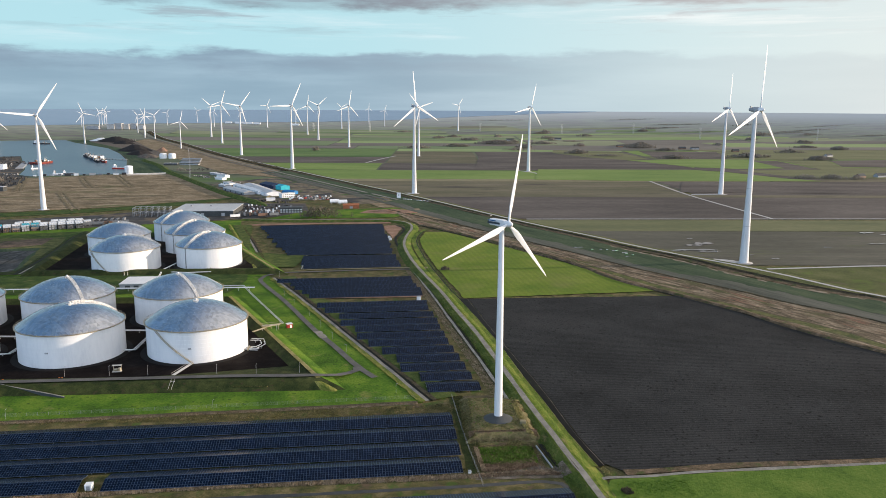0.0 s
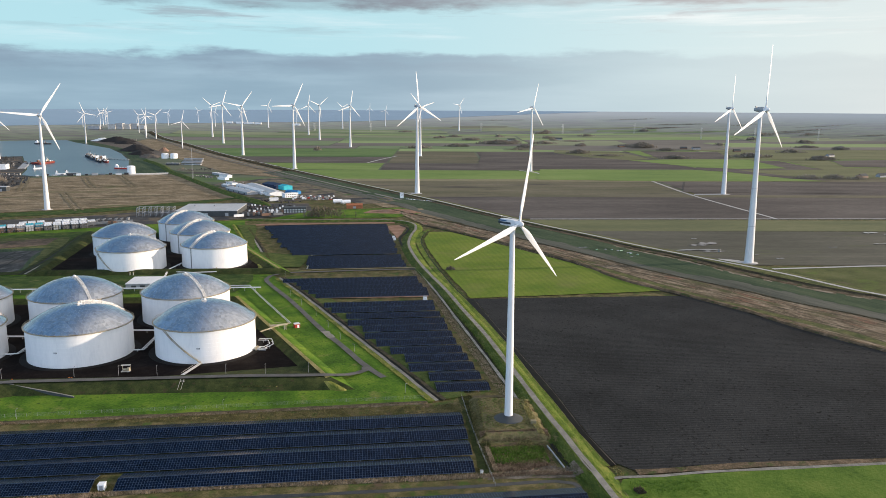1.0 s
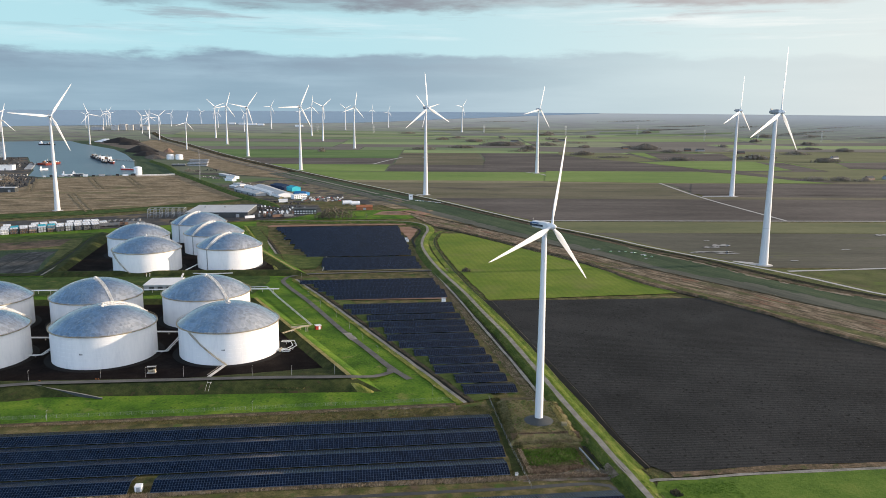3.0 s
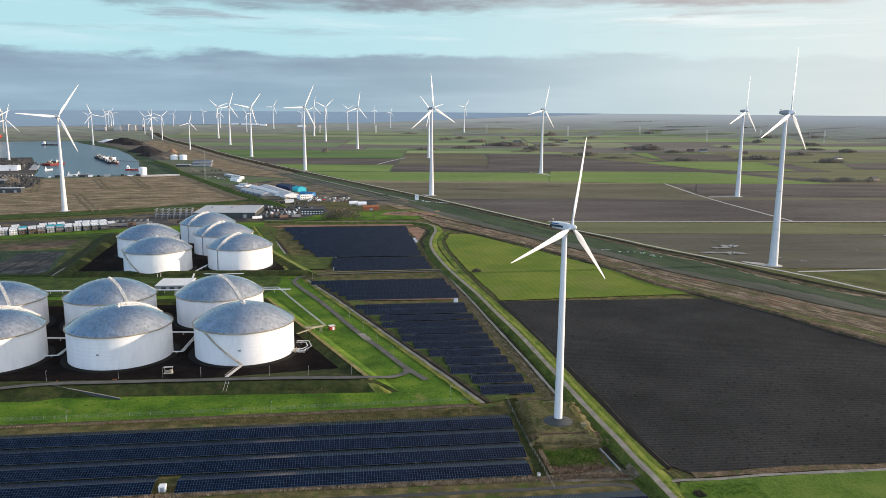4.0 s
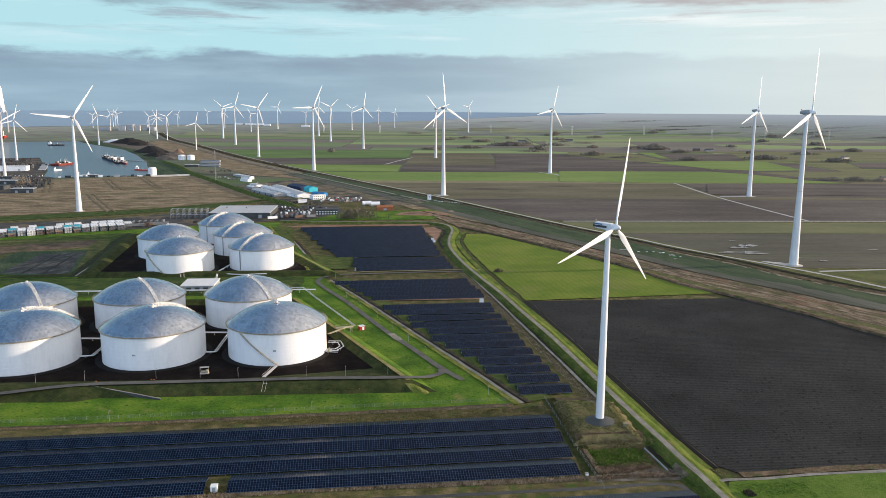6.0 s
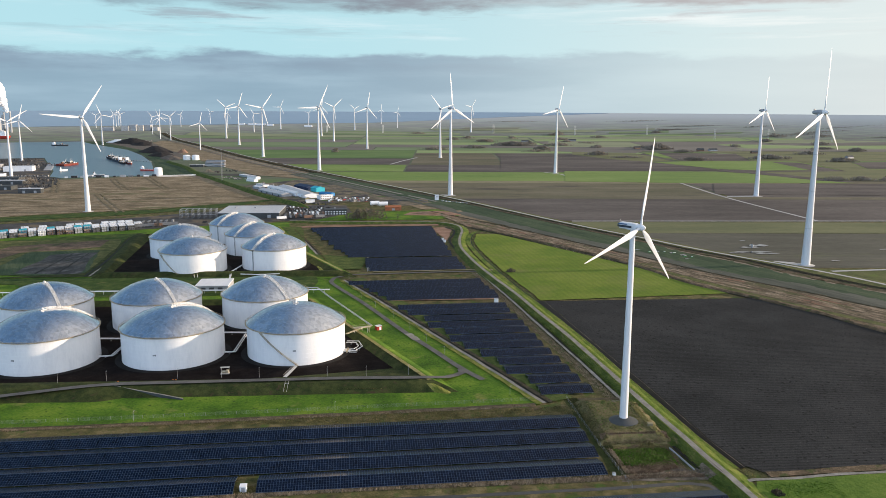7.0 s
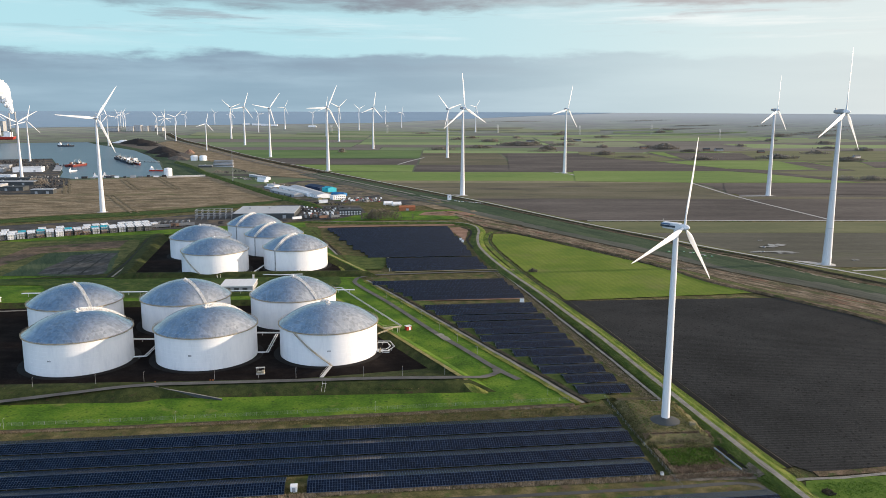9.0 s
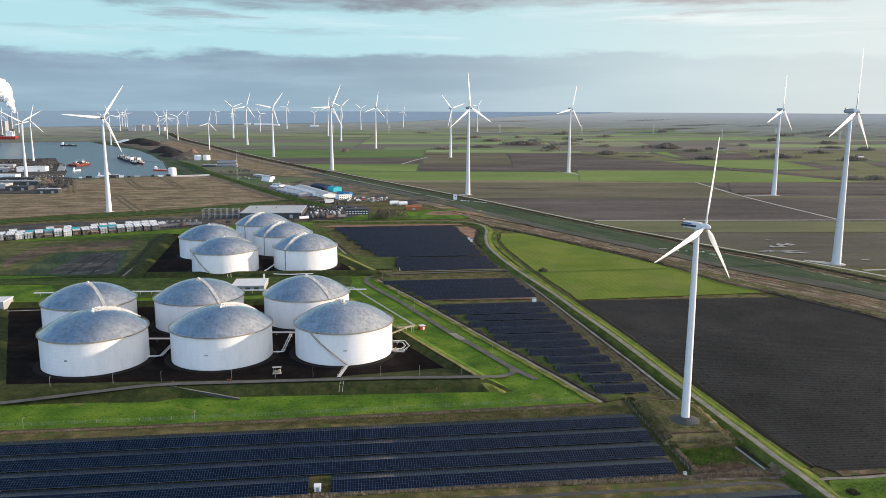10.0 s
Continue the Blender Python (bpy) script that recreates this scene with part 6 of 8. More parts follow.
part("door", Geo().box(0, -1.47, 0.2, 1.4, 0.06, 1.8), M["grey_wall"], cab)
for x, y in ((-12.5, 600), (-52, 878), (-54, 890), (16, 303.5)):
    c2 = thing("inverter_cabinet", x, y, 0, 6.5, "small white inverter cabinet beside the panel rows", "cabinet", "small cabinets")
    w = 1.2 if y < 400 else 3.0
    part("body", Geo().box(0, 0, 0.1, w, w, w * 0.9, bevel=0.06), M["white_paint"], c2)
    part("roof", Geo().box(0, 0, 0.1 + w * 0.9, w * 1.1, w * 1.1, 0.15), M["grey_wall"], c2)
    part("plinth", Geo().box(0, 0, -0.1, w * 1.2, w * 1.2, 0.25), M["concrete"], c2)


# ---- oil tanks ----
TANK_R, TANK_H, DOME_UP = 30.6, 19.65, 11.4


def dome_z(r):
    """Height of the dome over the rim at radius r: a shallow ball cap."""
    ball = (TANK_R ** 2 + DOME_UP ** 2) / (2 * DOME_UP)
    return math.sqrt(max(ball ** 2 - r ** 2, 0)) - (ball - DOME_UP)


def dome_mesh():
    """Flat aluminium sheets, each its own island, in long diamonds that run to the crown."""
    g, rng = Geo(), random.Random(5)
    radii = [2.38 * k for k in range(13)] + [TANK_R + 0.35]
    counts = [6] + [6 * k for k in range(1, 14)]

    def at(k, i):
        a = 2 * math.pi * (i + (0.5 if k % 2 else 0.0)) / counts[k]
        r = radii[k]
        return Vector((r * math.cos(a), r * math.sin(a), TANK_H + dome_z(min(r, TANK_R)) + 0.35))
    for k in range(len(radii) - 1):
        n0, n1 = counts[k], counts[k + 1]
        if k == 0:
            tris = [(at(0, 0), at(1, i), at(1, i + 1)) for i in range(n1)]
        else:
            tris, i, j = [], 0, 0
            o0, o1 = (0.5 if k % 2 else 0.0) / n0, (0.5 if (k + 1) % 2 else 0.0) / n1
            while i < n0 or j < n1:
                if j < n1 and ((j + 1) / n1 + o1 <= (i + 1) / n0 + o0 + 1e-6 or i >= n0):
                    tris.append((at(k, i), at(k + 1, j), at(k + 1, j + 1)))
                    j += 1
                else:
                    tris.append((at(k, i), at(k + 1, j), at(k, i + 1)))
                    i += 1
        for t in tris:
            c = (t[0] + t[1] + t[2]) / 3
            tip = rng.uniform(-0.03, 0.03)
            pts = [tuple(c + (p - c) * 0.992 + Vector((0, 0, tip if q == 0 else -tip * 0.5))) for q, p in enumerate(t)]
            nrm = (Vector(pts[1]) - Vector(pts[0])).cross(Vector(pts[2]) - Vector(pts[0]))
            if nrm.z < 0:
                pts.reverse()
            g.add(pts, [(0, 1, 2)])
    return g.mesh("dome", M["dome_metal"])


def underdome_mesh():
    return Geo().turned([(r, TANK_H + dome_z(r) + 0.12) for r in (30.6, 26, 21, 16, 11, 6, 0.3)], 48, cap0=False).mesh("dome_frame", M["galvanised"], True)


def shell_mesh():
    g = Geo()
    prof = [(TANK_R + 0.04, 0.0)]
    for k in range(8):
        z = TANK_H * (k + 1) / 8
        prof += [(TANK_R + 0.04 - 0.008 * k, z - 0.06), (TANK_R + 0.01 - 0.008 * k, z - 0.03), (TANK_R + 0.01 - 0.008 * k, z)]
    g.turned(prof, 96, cap0=False, cap1=False)
    return g.mesh("shell", M["white_paint"], True)


def rim_mesh():
    """Walkway ring at the top of the shell, with a guard rail."""
    g = Geo()
    g.turned([(TANK_R + 0.02, TANK_H - 0.1), (TANK_R + 1.0, TANK_H - 0.05), (TANK_R + 1.0, TANK_H + 0.12), (TANK_R - 0.1, TANK_H + 0.15)], 96, cap0=False, cap1=False)
    return g.mesh("rim_walkway", M["rust_steel"], True)


def rail_mesh():
    g, n = Geo(), 72
    for i in range(n):
        a, b = 2 * math.pi * i / n, 2 * math.pi * (i + 1) / n
        p, q = ((TANK_R + 0.95) * math.cos(a), (TANK_R + 0.95) * math.sin(a)), ((TANK_R + 0.95) * math.cos(b), (TANK_R + 0.95) * math.sin(b))
        g.rod((*p, TANK_H), (*p, TANK_H + 1.1), 0.05, n=4)
        for h in (0.6, 1.1):
            g.rod((*p, TANK_H + h), (*q, TANK_H + h), 0.045, n=4)
    return g.mesh("guard_rail", M["rust_steel"])


def walkway_mesh():
    """Stepped walkway over the dome along +x, from the rim to the crown."""
    g, n = Geo(), 26
    for i in range(n):
        r0, r1 = TANK_R + 0.6 - (TANK_R - 1.0) * i / n, TANK_R + 0.6 - (TANK_R - 1.0) * (i + 1) / n
        z0, z1 = (TANK_H + dome_z(min(r, TANK_R)) + 0.55 for r in (r0, r1))
        g.add([(r0, -0.85, z0), (r0, 0.85, z0), (r1, 0.85, z1), (r1, -0.85, z1), (r0, -0.85, z0 - 0.12), (r0, 0.85, z0 - 0.12), (r1, 0.85, z1 - 0.12), (r1, -0.85, z1 - 0.12)],
              [(0, 1, 2, 3), (7, 6, 5, 4), (0, 4, 5, 1), (1, 5, 6, 2), (3, 2, 6, 7), (0, 3, 7, 4)])
        for s in (-0.9, 0.9):
            g.rod((r0, s, z0), (r0, s, z0 + 1.1), 0.09, n=4)
            for h in (0.3, 0.6, 0.85, 1.1):
                g.rod((r0, s, z0 + h), (r1, s, z1 + h), 0.06, n=4)
    g.box(0, 0, TANK_H + DOME_UP + 0.4, 3.4, 3.4, 0.3)
    g.turned([(0.9, TANK_H + DOME_UP + 0.6), (0.9, TANK_H + DOME_UP + 1.5), (0.4, TANK_H + DOME_UP + 1.9)], 16)
    return g.mesh("dome_walkway", M["stair_metal"])


def spiral_mesh():
    """Stair that winds down the shell from azimuth 0 by forty-four degrees."""
    g, n = Geo(), 40
    for i in range(n + 1):
        a, z = radians(44.0) * i / n, TANK_H - (TANK_H - 0.4) * i / n
        c, s = math.cos(a), math.sin(a)
        b = radians(44.0) * (i + 1) / n
        g.box((TANK_R + 0.75) * c, (TANK_R + 0.75) * s, z, 1.3, 0.6, 0.08, turn=math.degrees(a))
        if i < n:
            z1 = TANK_H - (TANK_H - 0.4) * (i + 1) / n
            for r in (TANK_R + 0.15, TANK_R + 1.4):
                g.rod((r * c, r * s, z), (r * math.cos(b), r * math.sin(b), z1), 0.13, n=4)
            r = TANK_R + 1.4
            g.rod((r * c, r * s, z), (r * c, r * s, z + 1.1), 0.05, n=4)
            g.rod((r * c, r * s, z + 1.1), (r * math.cos(b), r * math.sin(b), z1 + 1.1), 0.06, n=4)
    return g.mesh("spiral_stair", M["rust_steel"])


def ladder_mesh():
    g = Geo()
    for s in (-0.35, 0.35):
        g.rod((TANK_R + 0.3, s, 0.2), (TANK_R + 0.3, s, TANK_H), 0.12, n=5)
    for k in range(40):
        g.rod((TANK_R + 0.3, -0.35, 0.5 + k * 0.48), (TANK_R + 0.3, 0.35, 0.5 + k * 0.48), 0.04, n=4)
    return g.mesh("ladder", M["rubber_dark"])


def inlet_mesh(s, h):
    """An inlet pipe at the foot of the shell, along +x."""
    return Geo().tube([(TANK_R - 0.2, s, h), (TANK_R + 4.0, s, h), (TANK_R + 4.6, s, 0.7), (TANK_R + 8.5, s, 0.7)], 0.3, 8).mesh("inlet_pipe", M["galvanised"], True)


def valve_mesh(s, h):
    return Geo().turned([(0.65, h - 0.6), (0.65, h + 0.6), (0.3, h + 0.8), (0.3, h + 1.4)], 12, TANK_R + 2.4, s).mesh("valve", M["rust_steel"], True)


def tank(x, y, walk_at, stair_at=None, ladder_at=None, pipes_at=None, number_at=None, where="inside the bund"):
    ob = thing("oil_tank", x, y, 0.6, 0, "large white oil tank with aluminium dome " + where, "storage tank", "oil tanks")
    dark = part("base_ring", cached("k_base", lambda: Geo().turned([(TANK_R + 4.2, 0.0), (TANK_R + 3.2, 0.16), (TANK_R + 0.4, 0.2), (TANK_R + 0.1, 0.1)], 64, cap0=False, cap1=False).mesh("base_ring", M["dark_gravel2"], True)), None, ob, "dark gravel plinth")
    dark.location = (0, 0, -0.02)
    part("shell", cached("k_shell", shell_mesh), None, ob)
    part("dome_frame", cached("k_under", underdome_mesh), None, ob)
    part("dome", cached("k_dome", dome_mesh), None, ob, "faceted aluminium dome").rotation_euler = (0, 0, radians(walk_at + 7))
    rim = part("rim_walkway", cached("k_rim", rim_mesh), None, ob, "stained steel walkway ring")
    part("guard_rail", cached("k_rail", rail_mesh), None, rim)
    part("dome_walkway", cached("k_walk", walkway_mesh), None, ob, "galvanised stair over the dome").rotation_euler = (0, 0, radians(walk_at))
    if stair_at is not None:
        part("spiral_stair", cached("k_spiral", spiral_mesh), None, ob, "stained steel stair").rotation_euler = (0, 0, radians(stair_at))
    if ladder_at is not None:
        part("ladder", cached("k_ladder", ladder_mesh), None, ob, "dark ladder").rotation_euler = (0, 0, radians(ladder_at))
    if pipes_at is not None:
        for s, h in ((-1.4, 1.0), (1.4, 1.2)):
            pipe = part("inlet_pipe", cached(("k_inlet", s), lambda: inlet_mesh(s, h)), None, ob)
            pipe.rotation_euler = (0, 0, radians(pipes_at))
            part("valve", cached(("k_valve", s), lambda: valve_mesh(s, h)), None, pipe, "stained steel valve")
    if number_at is not None:                     # tank number, shown as plain bars
        g = Geo()
        for k in (-1, 0, 1):
            a = radians(number_at + k * 1.3)
            g.box((TANK_R + 0.07) * math.cos(a), (TANK_R + 0.07) * math.sin(a), 9.0, 0.06, 0.5, 0.9, turn=math.degrees(a))
        part("number_bars", g, M["container_grey"], ob, "small grey marking bars")
    return ob


FRONT, REAR = "in the front bund", "in the rear bund"
tank(-299, 451.8, 55, None, None, None, -97, FRONT)
tank(-224.5, 462.5, 57, None, None, None, -92, FRONT)
tank(-149.5, 471.5, 110, -123, None, -6, -82, FRONT)
tank(-334, 524, -48, None, None, None, None, FRONT)
tank(-261, 537, -48, None, None, None, None, FRONT)
tank(-186, 548, -48, None, None, None, None, FRONT)
tank(-292, 718, 14, -140, None, -70, None, REAR)
tank(-219.5, 739, -118, None, -118, -75, None, REAR)
tank(-329, 795, 15, None, None, None, None, REAR)
tank(-256, 814, -118, None, -118, None, None, REAR)
tank(-294, 887, -118, None, -118, None, None, REAR)


def pipeline(pts, r, label, count=1, apart=0.9, height=0.0, legs=9.0, mat="white_roof"):
    """Parallel pipes on low stands."""
    ob = thing("pipeline", pts[0][0], pts[0][1], 0, 0, label, "pipe")
    o = Vector(pts[0]) - Vector((0, 0, pts[0][2]))
    line = [Vector(p) - o for p in pts]
    sd = sides(line)
    for k in range(count):
        off = (k - (count - 1) / 2) * apart
        part("pipe", Geo().tube([tuple(p + s * off) for p, s in zip(line, sd)], r, 8), M[mat], ob, smooth=True)
    for a, b in zip(line, line[1:]):
        for i in range(max(1, int((b - a).length / legs))):
            p = a.lerp(b, (i + 0.5) / max(1, int((b - a).length / legs)))
            part("stand", Geo().box(p.x, p.y, -0.1, 0.3, 0.3, p.z + 0.1).box(p.x, p.y, p.z - r - 0.15, apart * count + 0.6, 0.3, 0.2), M["galvanised"], ob)
    return ob


PIPE = "pale steel pipes on low stands"
pipeline([(-194, 464, 1.9), (-187.5, 464.5, 1.9), (-189.5, 503, 1.9)], 0.3, PIPE + " bending round a tank", 2, 1.3)
pipeline([(-214, 505, 2.4), (-176, 505, 2.4)], 0.3, PIPE + " behind two tanks", 2, 1.6)
pipeline([(-268.5, 454.5, 1.9), (-261, 456, 1.9), (-262.5, 488, 1.9)], 0.3, PIPE + " bending round a tank", 2, 1.3)
pipeline([(-290, 490, 2.4), (-252, 490, 2.4)], 0.3, PIPE + " behind two tanks", 2, 1.6)
pipeline([(-119, 467, 2.2), (-111.5, 467, 2.2), (-108, 476, 2.2), (-111.5, 487, 2.2), (-119.5, 487, 2.2)], 0.24, "pale steel pipe in an outer loop beside the tank", 1)
pipeline([(-118.5, 470, 2.2), (-113, 470, 2.2), (-110.5, 476.5, 2.2), (-113, 484, 2.2), (-119.5, 484, 2.2)], 0.22, "pale steel pipe in an inner loop beside the tank", 1)
pipeline([(-121, 497, 4.0), (-111, 509, 4.9), (-105, 514, 4.9)], 0.17, "thin stained pipes from the tank over the bank", 2, 1.3, mat="rust_steel")
pipeline([(-184, 640, 1.6), (-163, 642, 1.6), (-148.6, 611, 1.6), (-106.5, 526, 1.6)], 0.26, "twin pale pipes running along the bank's foot", 2, 1.0, legs=12, mat="galvanised")
pipeline([(-420, 612, 3.2), (-340, 618, 3.2), (-240, 624, 3.2), (-150, 628, 3.2)], 0.26, "pale pipes between the two bunds", 3, 1.1)
pipeline([(-255, 702, 2.5), (-240, 690, 2.5), (-225, 688, 2.5), (-205, 692, 2.5)], 0.32, PIPE + " in front of the rear tanks", 2)
pipeline([(-246, 770, 2.5), (-252, 700, 2.5), (-238, 640, 2.5)], 0.32, PIPE + " between the rear tanks", 2)

pump = thing("pump_house", -251, 644, 0, 5, "low pump house with white flat roof between the bunds", "building")
part("wall", Geo().box(0, 0, 0, 27, 27, 5.0), M["grey_wall"], pump)
part("roof", Geo().box(0, 0, 5.0, 28, 28, 0.5, bevel=0.1), M["white_roof"], pump)
for k in range(3):
    part("door", Geo().box(-7 + 7 * k, -13.53, 0, 4, 0.08, 3.8), M["dark_wall"], pump)
hut = thing("valve_hut", -101, 520, 0, 28, "small red and white equipment hut on the bank", "hut")
part("body", Geo().box(0, 0, -0.2, 3.8, 3.4, 3.2, bevel=0.08), M["red_paint"], hut)
part("roof", Geo().box(0, 0, 3.0, 4.2, 3.8, 0.3, bevel=0.05), M["white_roof"], hut)
part("door", Geo().box(0.6, -1.73, 0.3, 1.4, 0.06, 2.2), M["white_paint"], hut)
rack = thing("valve_rack", -112, 512, 0.6, 20, "weathered valve platform at the edge of the bund", "platform")
for x in (-5, 0, 5):
    for y in (-1.5, 1.5):
        part("leg", Geo().box(x, y, 0, 0.3, 0.3, 3.8), M["rust_steel"], rack)
part("deck", Geo().box(0, 0, 3.6, 12, 4, 0.25), M["rust_steel"], rack)
part("rail", Geo().tube([(-6, -2, 4.9), (6, -2, 4.9), (6, 2, 4.9), (-6, 2, 4.9), (-6, -2, 4.9)], 0.08), M["rust_steel"], rack)


def bank_stair(x, y, z0, x1, y1, z1, label):
    ob = thing("bank_stair", 0, 0, 0, 0, label, "stairs")
    a, b = Vector((x, y, z0)), Vector((x1, y1, z1))
    side = Vector((0.9, 0, 0))
    n = max(6, int((b - a).length / 0.4))
    for k in range(n):
        p = a.lerp(b, (k + 0.5) / n)
        part("tread", cached("k_tread", lambda: Geo().box(0, 0, 0, 1.8, 0.36, 0.07).mesh("tread", M["galvanised"])), None, ob).location = p
    for s in (-1, 1):
        part("stringer", Geo().rod(tuple(a + side * s), tuple(b + side * s), 0.14), M["galvanised"], ob)
        part("handrail", Geo().rod(tuple(a + side * s + Vector((0, 0, 1.1))), tuple(b + side * s + Vector((0, 0, 1.1))), 0.07), M["galvanised"], ob)
    return ob


bank_stair(-142.5, 396.5, 0.3, -142.5, 403, 4.1, "steel stair up the outer bank")
bank_stair(-144, 439, 1.6, -145.5, 412, 4.2, "steel footbridge from the tank stair to the bank")
pump_skid = thing("pump_skid", -183.5, 428, 0.6, 10, "pale yellow pump skid on the black floor", "pump")
part("base", Geo().box(0, 0, 0, 5, 3, 0.3), M["concrete"], pump_skid)
part("motor", Geo().rod((-1.8, 0, 1.1), (0.4, 0, 1.1), 0.7, n=12), M["rust_steel"], pump_skid)
part("casing", Geo().box(1.4, 0, 0.3, 1.6, 1.8, 1.8, bevel=0.2), M["rust_steel"], pump_skid)
for x, z in ((-2.2, 3.4), (2.2, 3.4)):
    part("post", Geo().box(x, 1.3, 0.2, 0.2, 0.2, z), M["rust_steel"], pump_skid)
part("canopy", Geo().box(0, 0.6, 3.5, 5.2, 2.2, 0.12), M["concrete"], pump_skid)


for x, y, a, w in ((170, 818, 20, 3.6), (186, 817, -15, 3.0), (195, 812, 30, 4.5), (201, 794, 10, 3.6), (207, 790, -20, 2.6)):
    ob = thing("sheeted_stack", x, y, 0.4, a, "low stack under green and white sheeting beside the dike", "stack", "sheeted stacks")
    part("sheeting", Geo().box(0, 0, 0, w, 1.8, 0.9, taper=0.8, bevel=0.15), M["tarp_green"], ob)
    part("white_edge", Geo().box(0, -0.2, 0.9, w * 0.75, 0.9, 0.12), M["white_paint"], ob)


def lamp_post(tall=5.2):
    ob = thing("lamp_post", 0, 0, 0, 0, "thin grey lamp post beside the service road", "lamp post", "lamp posts")
    part("pole", Geo().rod((0, 0, -0.2), (0, 0, tall), 0.07, 0.05, 8), M["grey_wall"], ob)
    part("arm", Geo().rod((0, 0, tall), (0.9, 0, tall + 0.15), 0.06), M["galvanised"], ob)
    part("lamp_head", Geo().box(1.1, 0, tall + 0.05, 0.6, 0.25, 0.12), M["container_grey"], ob)
    return ob


first = lamp_post()
first.matrix_world = pose(-300, 397, 3.8, 0, 0, 90)
for x, y, z, a in ((-268, 402, 3.9, 90), (-243, 406, 3.9, 90), (-205, 410, 3.9, 90), (-181, 412, 3.9, 90), (-160, 413, 3.9, 90), (-122, 415, 3.9, 90), (-100, 416, 3.9, 90), (-76, 418, 3.9, 90), (-335, 392, 4.0, 90), (-20, 396, 0, 40), (-55, 466, 0, 160),
                   (-67, 492, 0, 160), (-79, 520, 0, 160), (-92, 550, 0, 160), (-108, 580, 0, 160), (-122, 610, 0, 160), (-140, 680, 0, 90)):
    copy_thing(first, pose(x, y, z, 0, 0, a))
for x, y in ((-210, 353), (-112, 366), (-290, 344)):
    copy_thing(first, pose(x, y + 6, 0, 0, 0, 80))
for x, y in ((-205, 407), (-206.5, 407), (-236, 404), (-110, 412)):
    b = thing("barrier_board", x, y, 3.9, 4, "small orange and white barrier board", "barrier", "barrier boards")
    part("board", Geo().box(0, 0, 0.15, 0.8, 0.08, 0.55), M["orange_paint"], b)
    part("foot", Geo().box(0, 0, 0, 0.7, 0.5, 0.2), M["rubber_dark"], b)


def fence(pts, label, tall=1.9, apart=4.0):
    ob = thing("fence", 0, 0, 0, 0, label, "fence")
    line = smoothed(pts, apart)
    for p in line:
        q = part("post", cached(("post", tall), lambda: Geo().box(0, 0, -0.1, 0.08, 0.08, tall + 0.1).mesh("post", M["grey_wall"])), None, ob)
        q.location = (p.x, p.y, p.z)
    for h in (0.4, 0.95, 1.5, tall - 0.05):
        part("wire", Geo().tube([(p.x, p.y, p.z + h) for p in line], 0.02, 3), M["grey_wall"], ob, kind="stuff")
    return ob


fence([(10, 391), (15, 340), (21, 292)], "thin wire fence beside the panel rows")
fence([(-440, 337), (-212, 362), (-10, 388)], "wire mesh fence along the lawn", 2.0, 5.0)


# ---- yard, factory and harbour ----
def shed(name, x, y, turn, sx, sy, h, wall, roof, label, rise=0.0, doors=0, windows=0):
    ob = thing(name, x, y, 0, turn, label, "building")
    if rise:
        part("wall", Geo().gable(0, 0, 0, sx, sy, h, rise), M[wall], ob)
        g = Geo()
        for s in (-1, 1):
            g.add([(-sx / 2 - 0.4, s * (sy / 2 + 0.4), h), (sx / 2 + 0.4, s * (sy / 2 + 0.4), h), (sx / 2 + 0.4, 0, h + rise + 0.25), (-sx / 2 - 0.4, 0, h + rise + 0.25),
                   (-sx / 2 - 0.4, s * (sy / 2 + 0.4), h + 0.3), (sx / 2 + 0.4, s * (sy / 2 + 0.4), h + 0.3), (sx / 2 + 0.4, 0, h + rise + 0.55), (-sx / 2 - 0.4, 0, h + rise + 0.55)],
                  [(0, 1, 2, 3), (4, 5, 6, 7), (0, 1, 5, 4), (1, 2, 6, 5), (3, 0, 4, 7)])
        part("roof", g, M[roof], ob)
    else:
        part("wall", Geo().box(0, 0, 0, sx, sy, h), M[wall], ob)
        part("roof", Geo().box(0, 0, h, sx + 0.8, sy + 0.8, 0.6, bevel=0.15), M[roof], ob)
        for k in range(max(1, int(sx / 30))):
            part("roof_vent", Geo().box(-sx / 2 + 15 + 28 * k, sy * 0.15, h + 0.6, 2.4, 2.4, 1.3), M["grey_wall"], ob)
    for k in range(doors):
        part("door", Geo().box(-sx / 2 + sx * (k + 0.5) / doors, -sy / 2 - 0.05, 0, 4.5, 0.12, min(5.0, h * 0.7)), M["grey_wall"] if wall != "grey_wall" else M["dark_wall"], ob)
    for r in range(windows):
        for k in range(int(sx / 4)):
            part("window", Geo().box(-sx / 2 + 2 + 4 * k, -sy / 2 - 0.04, 1.4 + 3.2 * r, 2.2, 0.1, 1.5), M["window_dark"] if wall != "dark_wall" else M["white_paint"], ob)
    return ob


shed("warehouse", -326, 1102, 4, 84, 80, 7.5, "dark_wall", "grey_roof", "dark grey warehouse with pale flat roof behind the tanks", doors=3)
shed("factory_hall", -313, 1377, -62, 162, 25, 6.0, "white_paint", "grey_roof", "long white factory hall", 2.6, doors=6)
shed("factory_hall", -350, 1366, -54, 98, 20, 4.5, "grey_wall", "grey_roof", "low pale grey factory hall", 2.0, doors=4)
shed("factory_hall", -338, 1392, -58, 140, 14, 5.5, "white_paint", "white_roof", "narrow white factory hall", 1.6, doors=4)
shed("factory_hall", -308, 1446, -50, 46, 26, 7, "navy_roof", "navy_roof", "dark navy factory building", 2.5)
shed("factory_hall", -281, 1412, -50, 20, 18, 7, "turquoise", "turquoise", "bright turquoise factory building", 2.5)
